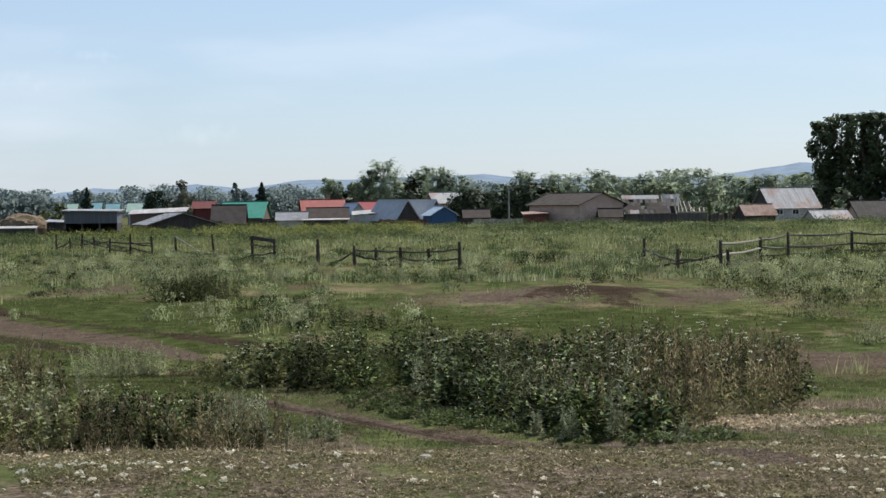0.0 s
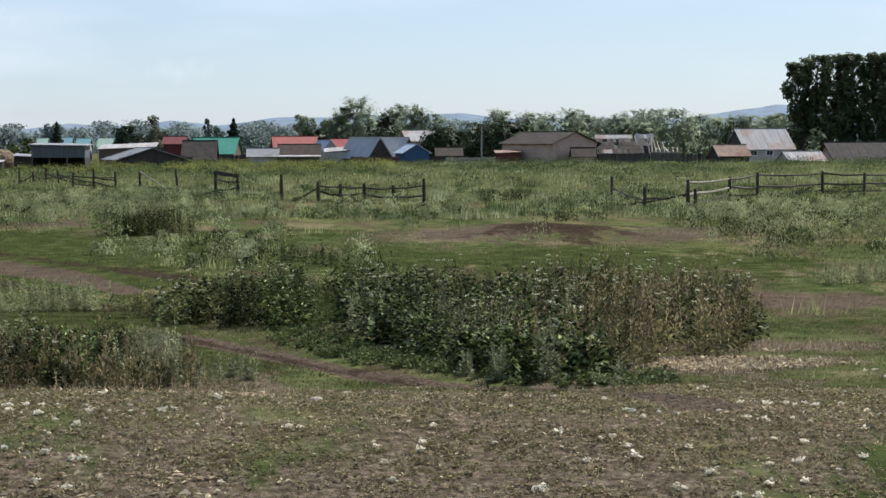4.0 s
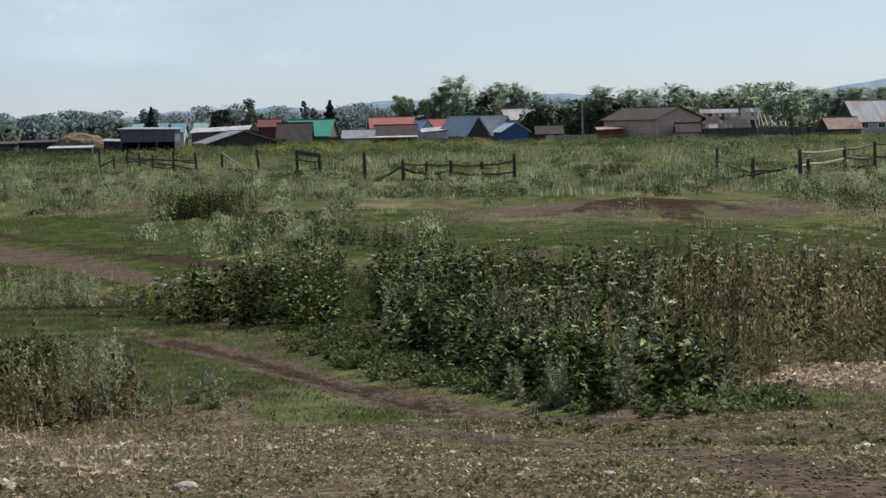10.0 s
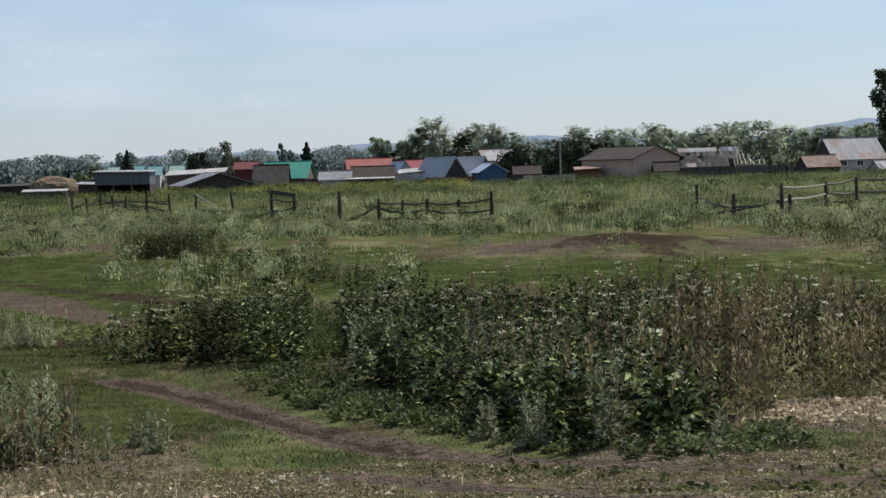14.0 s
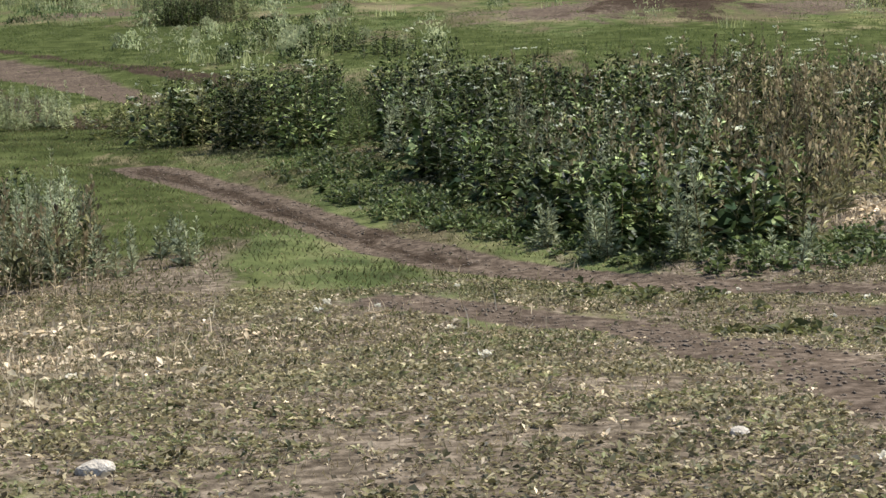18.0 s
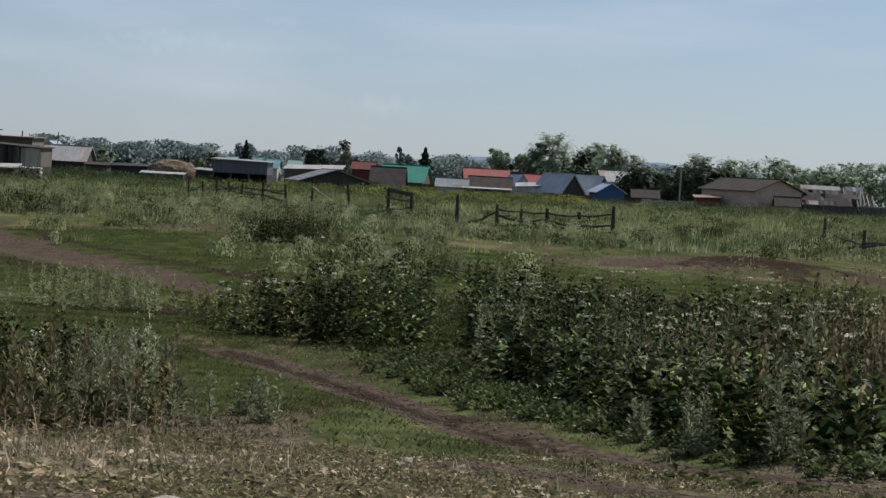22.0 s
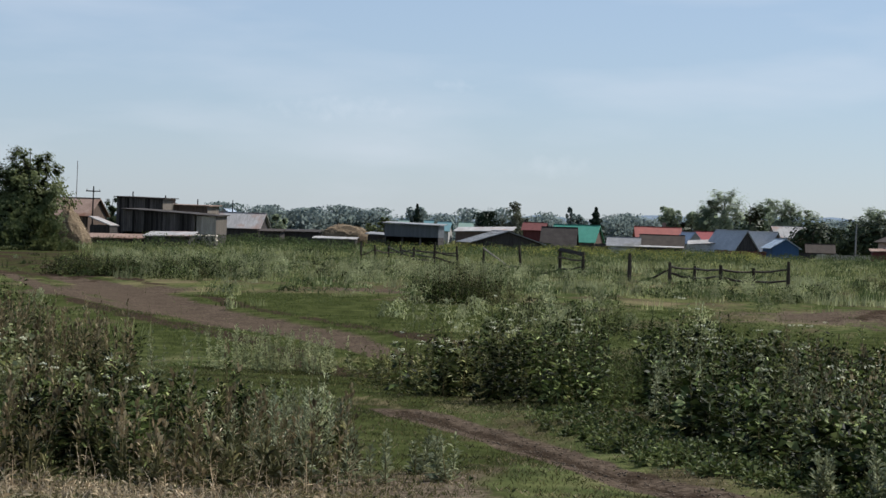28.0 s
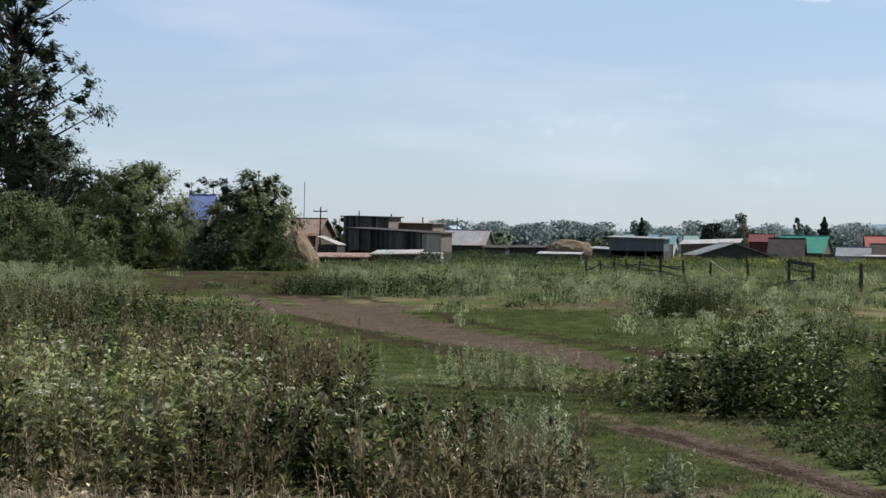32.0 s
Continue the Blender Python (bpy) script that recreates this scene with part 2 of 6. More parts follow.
M = dict(
    ground=ground_material(),
    weed=leafy("weed_leaf", [(0.0, (0.008, 0.013, 0.005)), (0.5, (0.025, 0.039, 0.012)), (0.8, (0.1, 0.132, 0.047)), (1.0, (0.26, 0.31, 0.14))], stalk=5.0, through_light=0.12, gloss=0.05, shine=0.5),
    sage=leafy("silvery_leaf", [(0.0, (0.2, 0.225, 0.125)), (0.6, (0.29, 0.315, 0.18)), (1.0, (0.38, 0.395, 0.245))], through_light=0.45),
    greyworm=leafy("grey_wormwood_leaf", [(0.0, (0.13, 0.15, 0.09)), (0.6, (0.26, 0.285, 0.178)), (1.0, (0.5, 0.52, 0.36))], through_light=0.28, gloss=0.06),
    seedhead=leafy("brown_seed_head", [(0.0, (0.09, 0.068, 0.04)), (0.6, (0.2, 0.16, 0.098)), (1.0, (0.36, 0.3, 0.195))], through_light=0.3),
    knotgreen=leafy("green_knotgrass", [(0.0, (0.075, 0.082, 0.035)), (0.5, (0.142, 0.15, 0.066)), (1.0, (0.25, 0.248, 0.13))], patch=0.9, through_light=0.35),
    knot=leafy("knotgrass_green", [(0.0, (0.09, 0.081, 0.040)), (0.5, (0.168, 0.149, 0.077)), (0.85, (0.275, 0.241, 0.141)), (1.0, (0.395, 0.342, 0.228))], patch=0.9, through_light=0.3),
    field=leafy("field_grass", [(0.0, (0.16, 0.18, 0.08)), (0.6, (0.2, 0.222, 0.1)), (1.0, (0.245, 0.262, 0.126))], through_light=0.45, patch=0.16),
    nettlefar=leafy("nettle_patch_leaf", [(0.0, (0.06, 0.085, 0.034)), (0.6, (0.082, 0.112, 0.046)), (1.0, (0.11, 0.14, 0.062))], through_light=0.3, patch=0.2),
    yellowweed=leafy("yellow_weed", [(0.0, (0.17, 0.185, 0.055)), (0.6, (0.24, 0.25, 0.075)), (1.0, (0.36, 0.35, 0.11))], through_light=0.4),
    greenlawn=leafy("grazed_grass", [(0.0, (0.045, 0.06, 0.02)), (0.6, (0.08, 0.104, 0.034)), (1.0, (0.15, 0.17, 0.066))], patch=0.5, through_light=0.5),
    dockleaf=leafy("fading_dock_leaf", [(0.0, (0.075, 0.072, 0.035)), (0.6, (0.16, 0.152, 0.078)), (1.0, (0.3, 0.275, 0.155))], through_light=0.3),
    skirt=leafy("low_weed_leaf", [(0.0, (0.022, 0.033, 0.011)), (0.5, (0.058, 0.08, 0.027)), (1.0, (0.15, 0.18, 0.074))], through_light=0.3),
    brownweed=leafy("withered_leaf", [(0.0, (0.045, 0.048, 0.024)), (0.5, (0.092, 0.096, 0.049)), (1.0, (0.18, 0.172, 0.095))], stalk=6.0),
    seedgrass=leafy("seeding_grass", [(0.0, (0.2, 0.225, 0.1)), (0.6, (0.28, 0.3, 0.145)), (1.0, (0.37, 0.375, 0.2))], through_light=0.5, patch=0.4),
    olive=leafy("olive_weed_leaf", [(0.0, (0.05, 0.06, 0.022)), (0.5, (0.14, 0.155, 0.062)), (1.0, (0.29, 0.295, 0.145))], stalk=6.0, through_light=0.22, gloss=0.08),
    fresh=leafy("fresh_weed_leaf", [(0.0, (0.05, 0.075, 0.022)), (0.5, (0.14, 0.18, 0.06)), (1.0, (0.34, 0.37, 0.17))], stalk=5.0),
    birch=leafy("birch_leaf", [(0.0, (0.07, 0.078, 0.06)), (0.6, (0.12, 0.13, 0.095)), (1.0, (0.18, 0.19, 0.14))], through_light=0.4, patch=0.2),
    grass=leafy("meadow_grass", [(0.0, (0.1, 0.125, 0.045)), (0.6, (0.16, 0.185, 0.07)), (1.0, (0.26, 0.25, 0.12))], patch=0.25),
    litter=leafy("knotgrass_leaf", [(0.0, (0.085, 0.07, 0.042)), (0.4, (0.15, 0.126, 0.073)), (0.8, (0.27, 0.23, 0.147)), (1.0, (0.43, 0.368, 0.272))], patch=1.3, through_light=0.5),
    lawn=leafy("short_grass", [(0.0, (0.034, 0.038, 0.015)), (0.6, (0.067, 0.072, 0.028)), (1.0, (0.135, 0.135, 0.061))], patch=0.8, through_light=0.5),
    straw=leafy("dry_grass", [(0.0, (0.17, 0.132, 0.088)), (0.6, (0.4, 0.325, 0.225)), (1.0, (0.68, 0.57, 0.43))], patch=1.2),
    stem=leafy("weed_stem", [(0.0, (0.05, 0.055, 0.025)), (0.6, (0.1, 0.09, 0.045)), (1.0, (0.18, 0.14, 0.075))], through_light=0.05),
    flower=leafy("pale_flower", [(0.0, (0.42, 0.44, 0.32)), (1.0, (0.75, 0.75, 0.62))], shine=0.8),
    poplar=leafy("poplar_leaf", [(0.0, (0.05, 0.068, 0.04)), (0.6, (0.085, 0.11, 0.062)), (1.0, (0.13, 0.155, 0.088))], through_light=0.45, patch=0.3),
    willow=leafy("willow_leaf", [(0.0, (0.085, 0.105, 0.046)), (0.6, (0.13, 0.155, 0.068)), (1.0, (0.2, 0.225, 0.105))], through_light=0.35, patch=0.4),
    # Leaf greens are lifted paler to carry the haze over the village.
    hazy_wood_leaf=leafy("haze_lifted_leaf", [(0.0, (0.225, 0.272, 0.2)), (0.6, (0.27, 0.32, 0.235)), (1.0, (0.32, 0.37, 0.275))], through_light=0.7, patch=0.1),
    # Blue-grey distance haze is put into the leaf colour of far trees.
    haze_farwood=leafy("haze_tinted_far_leaf", [(0.0, (0.19, 0.238, 0.25)), (0.6, (0.21, 0.258, 0.268)), (1.0, (0.235, 0.28, 0.285))], through_light=0.65, patch=0.05),
    conifer=leafy("conifer_needle", [(0.0, (0.012, 0.022, 0.014)), (1.0, (0.03, 0.045, 0.027))], through_light=0.05),
    lilac=leafy("dark_garden_leaf", [(0.0, (0.024, 0.036, 0.02)), (0.6, (0.042, 0.058, 0.032)), (1.0, (0.075, 0.095, 0.052))], through_light=0.2, patch=0.3),
    bark=surface("bark", (0.05, 0.04, 0.03), (0.13, 0.11, 0.085), 4, stretch=(1, 1, 0.25)),
    greywood=surface("weathered_wood", (0.042, 0.036, 0.032), (0.1, 0.089, 0.08), 2.5, stretch=(3, 3, 0.3), per_piece=0.75),
    greyplank=surface("grey_brown_planks", (0.13, 0.11, 0.09), (0.24, 0.205, 0.17), 2.5, stretch=(3, 3, 0.3), per_piece=0.3),
    palewood=surface("pale_planks", (0.3, 0.27, 0.22), (0.5, 0.45, 0.37), 2.5, stretch=(3, 3, 0.3), per_piece=0.2),
    rail=surface("fence_wood", (0.032, 0.025, 0.018), (0.08, 0.064, 0.047), 5, stretch=(1, 1, 1), per_piece=0.3),
    palerail=surface("bare_pole_wood", (0.14, 0.125, 0.095), (0.27, 0.24, 0.185), 5, per_piece=0.2),
    whiteroof=surface("weathered_slate_roof", (0.26, 0.25, 0.24), (0.4, 0.385, 0.37), 0.8, stretch=(2, 0.3, 0.3), stain=(0.3, 0.2, 0.16)),
    greyroof=surface("grey_sheet_roof", (0.2, 0.2, 0.2), (0.3, 0.3, 0.3), 0.8, rough=0.6, stain=(0.16, 0.15, 0.13)),
    slateblue=surface("blue_grey_roof", (0.33, 0.335, 0.33), (0.43, 0.435, 0.43), 0.8, rough=0.5),
    darkroof=surface("dark_old_roof", (0.032, 0.026, 0.022), (0.06, 0.05, 0.043), 1.0),
    brownroof=surface("brown_roof", (0.038, 0.029, 0.023), (0.065, 0.05, 0.04), 1.0),
    rustroof=surface("rusty_roof", (0.2, 0.13, 0.1), (0.33, 0.24, 0.19), 0.8, stain=(0.16, 0.08, 0.05)),
    redroof=surface("red_orange_roof", (0.25, 0.06, 0.042), (0.33, 0.082, 0.056), 0.8, rough=0.5),
    crimson=surface("crimson_roof", (0.24, 0.045, 0.04), (0.32, 0.06, 0.055), 0.8, rough=0.5),
    greenroof=surface("green_metal_roof", (0.05, 0.22, 0.15), (0.075, 0.29, 0.2), 0.8, rough=0.45),
    mintroof=surface("pale_green_roof", (0.21, 0.3, 0.24), (0.27, 0.36, 0.29), 0.8, rough=0.5),
    turquoise=surface("turquoise_roof", (0.11, 0.22, 0.235), (0.15, 0.28, 0.29), 0.8, rough=0.5),
    blueroof=surface("blue_metal_roof", (0.13, 0.165, 0.33), (0.17, 0.205, 0.39), 0.8, rough=0.4),
    skyroof=surface("light_blue_roof", (0.3, 0.36, 0.42), (0.38, 0.44, 0.5), 0.8, rough=0.4),
    bluewall=surface("blue_painted_planks", (0.045, 0.085, 0.17), (0.06, 0.115, 0.21), 2, stretch=(4, 4, 0.3)),
    tanwall=surface("ochre_plaster", (0.42, 0.3, 0.235), (0.52, 0.385, 0.31), 0.9),
    brownwall=surface("brown_planks", (0.09, 0.065, 0.05), (0.16, 0.115, 0.09), 2, stretch=(4, 4, 0.3)),
    darkwall=surface("tarred_planks", (0.035, 0.03, 0.028), (0.075, 0.065, 0.06), 2, stretch=(4, 4, 0.3)),
    redwall=surface("dark_red_planks", (0.1, 0.03, 0.028), (0.16, 0.05, 0.045), 2, stretch=(4, 4, 0.3)),
    whitewall=surface("whitewash", (0.36, 0.35, 0.33), (0.5, 0.485, 0.46), 0.9),
    metalwall=surface("corrugated_sheet", (0.085, 0.09, 0.097), (0.12, 0.127, 0.137), 0.5, rough=0.55, stretch=(8, 8, 0.2)),
    hay=surface("hay", (0.12, 0.085, 0.05), (0.24, 0.175, 0.105), 2.0, bump=0.8, stretch=(1, 1, 3)),
    glass=surface("dark_window_glass", (0.02, 0.025, 0.03), (0.04, 0.045, 0.05), 0.5, rough=0.15),
    whitepaint=surface("white_paint", (0.6, 0.6, 0.58), (0.75, 0.75, 0.72), 2),
    concrete=surface("pole_concrete", (0.22, 0.21, 0.2), (0.34, 0.33, 0.31), 2),
    feather=leafy("white_down", [(0.0, (0.66, 0.62, 0.54)), (1.0, (0.85, 0.81, 0.73))], through_light=0.5),
    stone=surface("pale_stone", (0.26, 0.225, 0.175), (0.42, 0.37, 0.3), 6, bump=0.6),
    # The blue in this hill colour stands for air haze over woods.
    hill=surface("haze_blue_hill", (0.13, 0.175, 0.225), (0.155, 0.2, 0.25), 0.004, rough=1.0, bump=0.0),
    clod=surface("dry_soil_clod", (0.06, 0.045, 0.031), (0.17, 0.13, 0.092), 9, bump=0.5),
    dark=surface("interior_shade", (0.012, 0.011, 0.01), (0.022, 0.02, 0.018), 2),
)
RNG = np.random.default_rng(7)


# ---- building helpers ----
def mesh_object(name, verts, faces, mats, parent=None, smooth=False, index=None):
    me = bpy.data.meshes.new(name)
    verts = np.asarray(verts, dtype=np.float32)
    if isinstance(faces, np.ndarray):
        k = faces.shape[1]
        me.vertices.add(len(verts))
        me.vertices.foreach_set("co", verts.ravel())
        me.loops.add(faces.size)
        me.loops.foreach_set("vertex_index", faces.astype(np.int32).ravel())
        me.polygons.add(len(faces))
        me.polygons.foreach_set("loop_start", np.arange(0, faces.size, k, dtype=np.int32))
    else:
        me.from_pydata(verts.tolist(), [], faces)
    for mt in (mats if isinstance(mats, (list, tuple)) else [mats]):
        me.materials.append(mt)
    if index is not None:
        me.polygons.foreach_set("material_index", np.asarray(index, dtype=np.int32))
    me.update(calc_edges=True)
    if smooth:
        me.polygons.foreach_set("use_smooth", np.ones(len(me.polygons), dtype=bool))
    ob = new(name, me)
    ob.parent = parent
    return ob


def part(name, bm, mat, parent, label=""):
    me = bpy.data.meshes.new(name)
    bm.normal_update()
    bm.to_mesh(me)
    bm.free()
    me.materials.append(mat)
    ob = new(name, me)
    ob.parent = parent
    if label:
        ob["label"] = label
    return ob


def thing(name, x, y, z, turn=0.0, label="", category="", group="", kind=""):
    e = new(name)
    e.empty_display_size = 0.3
    e.matrix_basis = pose(x, y, z, 0, 0, turn)
    return tagged(e, label, category, group, kind)


def add_box(bm, x0, x1, y0, y1, z0, z1):
    v = [bm.verts.new(p) for p in ((x0, y0, z0), (x1, y0, z0), (x1, y1, z0), (x0, y1, z0), (x0, y0, z1), (x1, y0, z1), (x1, y1, z1), (x0, y1, z1))]
    for f in ((0, 3, 2, 1), (4, 5, 6, 7), (0, 1, 5, 4), (1, 2, 6, 5), (2, 3, 7, 6), (3, 0, 4, 7)):
        bm.faces.new([v[i] for i in f])


def box_bm(*a):
    bm = bmesh.new()
    add_box(bm, *a)
    return bm


def slab_bm(corners, t):
    """A slab of thickness t under four corners."""
    bm = bmesh.new()
    c = [Vector(p) for p in corners]
    n = (c[1] - c[0]).cross(c[3] - c[0]).normalized() * t
    a = [bm.verts.new(p) for p in c]
    b = [bm.verts.new(p - n) for p in c]
    bm.faces.new(a)
    bm.faces.new(b[::-1])
    for i in range(4):
        j = (i + 1) % 4
        bm.faces.new((a[j], a[i], b[i], b[j]))
    bmesh.ops.recalc_face_normals(bm, faces=bm.faces)
    return bm


def tube(path, radii, sides=6, wobble=0.0):
    """Vertices and quads of a tapered tube along a path."""
    path = [Vector(p) for p in path]
    vs, fs = [], []
    for i, p in enumerate(path):
        d = (path[min(i + 1, len(path) - 1)] - path[max(i - 1, 0)]).normalized()
        u = d.orthogonal().normalized()
        w = d.cross(u)
        for k in range(sides):
            a = 2 * math.pi * k / sides
            r = radii[i] * (1 + wobble * RNG.uniform(-1, 1))
            vs.append(p + u * math.cos(a) * r + w * math.sin(a) * r)
    for i in range(len(path) - 1):
        for k in range(sides):
            a, b = i * sides + k, i * sides + (k + 1) % sides
            fs.append((a, b, b + sides, a + sides))
    fs.append(tuple(range(sides))[::-1])
    fs.append(tuple(range(len(vs) - sides, len(vs))))
    return [tuple(v) for v in vs], fs


def lattice(x, y, seed=0):
    """Smooth value noise from 0 to 1 on arrays."""
    xi, yi = np.floor(x).astype(np.int64), np.floor(y).astype(np.int64)
    fx, fy = x - xi, y - yi
    fx, fy = fx * fx * (3 - 2 * fx), fy * fy * (3 - 2 * fy)

    def h(a, b):
        v = (a * 374761393 + b * 668265263 + seed * 1442695041) & 0x7FFFFFFF
        v = ((v ^ (v >> 13)) * 1274126177) & 0x7FFFFFFF
        return ((v ^ (v >> 16)) & 0xFFFF) / 65535.0
    return (h(xi, yi) * (1 - fx) + h(xi + 1, yi) * fx) * (1 - fy) + (h(xi, yi + 1) * (1 - fx) + h(xi + 1, yi + 1) * fx) * fy


def line_dist(x, y, pts):
    """Distance to a polyline."""
    best = np.full(np.shape(x), 1e9)
    for (ax, ay), (bx, by) in zip(pts[:-1], pts[1:]):
        dx, dy = bx - ax, by - ay
        t = np.clip(((x - ax) * dx + (y - ay) * dy) / (dx * dx + dy * dy), 0, 1)
        best = np.minimum(best, np.hypot(x - ax - t * dx, y - ay - t * dy))
    return best


def blob(x, y, cx, cy, rx, ry, turn=0.0):
    """1 at the middle of an ellipse, 0.5 at its rim, 0 well outside."""
    c, s = math.cos(radians(turn)), math.sin(radians(turn))
    u, v = ((x - cx) * c + (y - cy) * s) / rx, (-(x - cx) * s + (y - cy) * c) / ry
    return np.clip(1 - 0.5 * np.hypot(u, v), 0, 1)


# ---- the lie of the land ----
TRACK = [(-3.6, 32.6), (-5.0, 36.0), (-6.4, 39.2), (-8.3, 43.0), (-10.8, 47.2), (-14.2, 53.8), (-18.2, 63.5), (-22.0, 71.5), (-29.95, 86.05), (-41.07, 108.36), (-53.42, 130.36)]
TRACK_B = [(-5.23, 36.10), (-8.66, 43.13), (-11.75, 47.55), (-15.20, 52.57), (-19.41, 60.41), (-28.47, 79.91)]
PATH_GEESE = [(-3.5, 25.4), (-2.9, 24.3), (-2.2, 22.9), (-1.69, 21.5), (-1.15, 20.0), (-0.5, 18.0), (0.22, 16.7), (0.72, 16.05), (1.25, 15.5), (1.9, 14.9), (2.7, 14.5), (3.8, 14.4)]
PATH_NEAR = [(-0.4, 14.7), (-0.09, 14.39), (0.42, 13.62), (0.95, 13.14), (1.2, 11.6), (1.38, 10.45), (1.51, 9.38), (1.75, 7.4)]
MOUND = (6.18, 61.73)


def height(x, y):
    yy = np.maximum(y, 0)
    h = 1.75 / (1 + (yy / 11.5) ** 3) + 0.12 / (1 + (yy / 60) ** 2)
    h = h + 0.11 * np.exp(-((y - 9.8) / 1.9) ** 2)
    k = np.clip((7.5 - y) / 5.5, 0, 1)
    h = h * (1 - 0.45 * k * k * (3 - 2 * k))
    near = 1 / (1 + (np.hypot(x, y) / 60) ** 2)
    h = h + near * (0.10 * (lattice(x / 3.1, y / 3.1, 1) - 0.5) + 0.05 * (lattice(x / 0.7, y / 0.7, 2) - 0.5))
    h = h + 0.3 * np.clip(blob(x, y, MOUND[0], MOUND[1], 6.0, 7.0) * 2 - 1, 0, 1) * (0.6 + 0.8 * lattice(x / 1.3, y / 1.3, 6))
    h = h - 0.10 * np.clip(1 - line_dist(x, y, TRACK) / 1.6, 0, 1)
    h = h - 0.07 * np.clip(1 - line_dist(x, y, PATH_GEESE) / 0.7, 0, 1)
    far = np.clip((np.hypot(x, y) - 600) / 2000, 0, 1)
    return h - 6 * far


def trodden(x, y):
    """Dark grazed ground between the end of the track and the willows."""
    t = np.clip((y - 66) / 90, 0, 1)
    mid = -22.0 - 36.0 * t + 1.5 * (lattice(x / 3.0, y / 6.0, 101) - 0.5)
    half = 3.0 + 5.5 * t
    return np.clip((1.25 - np.abs(x - mid) / half) * 3, 0, 1) * np.clip((y - 68) / 6, 0, 1) * np.clip((165 - y) / 15, 0, 1)


def bare_mask(x, y):
    b = np.clip(1.12 - 0.5 * line_dist(x, y, TRACK) / (np.clip((y - 33.5) / 12, 0.22, 1.0) * np.clip(1 - (y - 60) * 0.025, 0.5, 1)), 0, 1) * np.clip(1.0 - (y - 72) * 0.06, 0.5, 1)
    b = np.maximum(b, np.clip(1.0 - 0.5 * line_dist(x, y, TRACK_B) / 0.35, 0, 1))
    b = np.maximum(b, np.clip(1.3 - 0.5 * line_dist(x, y, PATH_GEESE) / 0.19, 0, 1))
    b = np.maximum(b, np.clip(1.3 - 0.5 * line_dist(x, y, PATH_NEAR) / 0.17, 0, 1))
    b = np.maximum(b, blob(x, y, MOUND[0], MOUND[1], 4.0, 8.5) * 0.72)
    b = np.maximum(b, blob(x, y, 3.20, 59.5, 2.6, 4.0) * 0.58)
    b = np.maximum(b, blob(x, y, 9.22, 58.38, 4.0, 7.5) * 0.62)
    b = np.maximum(b, blob(x, y, -33.03, 94.57, 4.0, 13.0) * 0.36)
    b = np.maximum(b, blob(x, y, -18.12, 62.06, 2.2, 5.0) * 0.95)
    b = np.maximum(b, blob(x, y, 8.72, 31.36, 2.0, 2.2))
    b = np.maximum(b, blob(x, y, 3.4, 12.6, 1.5, 1.3) * 0.75)
    b = np.maximum(b, blob(x, y, -11.87, 71.66, 2.0, 3.0) * 0.75)
    b = np.maximum(b, blob(x, y, 2.53, 13.23, 1.1, 0.6) * 0.75)
    return b


def near_lawn(x, y):
    """The green turf between the stand on the rise and the thicket."""
    m = np.maximum(blob(x, y, -2.1, 19.8, 0.7, 1.9, -12), blob(x, y, -3.9, 23.2, 1.5, 3.0, 12))
    return np.maximum(np.maximum(m, blob(x, y, -5.6, 28.5, 2.4, 4.0)), blob(x, y, -0.9, 16.3, 1.0, 1.0) * 0.6)


def straw_mask(x, y):
    s = blob(x, y, 3.90, 18.64, 1.1, 1.3) * 1.15
    s = np.maximum(s, blob(x, y, 4.49, 18.97, 1.6, 1.1) * 1.1)
    s = np.maximum(s, blob(x, y, -2.6, 13.8, 1.0, 0.8) * 1.1)
    s = np.maximum(s, blob(x, y, -3.6, 14.7, 1.5, 0.7) * 1.1)
    s = np.maximum(s, blob(x, y, -5.6, 14.6, 1.6, 0.9) * 1.1)
    s = np.maximum(s, blob(x, y, -2.0, 11.9, 0.7, 1.1) * 1.1)
    s = np.maximum(s, blob(x, y, -1.5, 9.6, 0.5, 0.9))
    s = np.maximum(s, blob(x, y, -2.19, 11.28, 1.0, 0.8))
    s = np.maximum(s, blob(x, y, -2.27, 12.27, 0.8, 0.8) * 0.9)
    s = np.maximum(s, blob(x, y, 5.33, 22.20, 1.8, 1.0))
    s = np.maximum(s, blob(x, y, -1.65, 11.47, 1.0, 1.6))
    s = np.maximum(s, blob(x, y, MOUND[0] - 3.0, MOUND[1] - 2, 2.6, 4.5) * 0.8)
    s = np.maximum(s, blob(x, y, MOUND[0] + 5.0, MOUND[1] - 1, 4.0, 6.0) * 0.7)
    s = np.maximum(s, np.clip((21 - y) / 9, 0, 0.75) * np.clip(1.3 - np.hypot(x, y - 4) / 26, 0.3, 1) * (0.75 + 0.5 * (lattice(x / 2.3, y / 2.3, 7) - 0.3)))
    return s * np.clip(1.5 - 1.6 * near_lawn(x, y), 0, 1)


def lawn_mask(x, y):
    m = np.maximum(blob(x, y, -10.67, 55.57, 9.0, 9.0), near_lawn(x, y))
    for cx, cy, rx, ry in ((3.33, 46.84, 8.0, 6.0), (6.61, 44.32, 6.0, 5.0), (-8.52, 38.83, 5.0, 5.0), (-8.50, 50.45, 7.0, 8.0)):
        m = np.maximum(m, blob(x, y, cx, cy, rx, ry) * 0.95)
    return np.maximum(m, trodden(x, y) * 0.9)


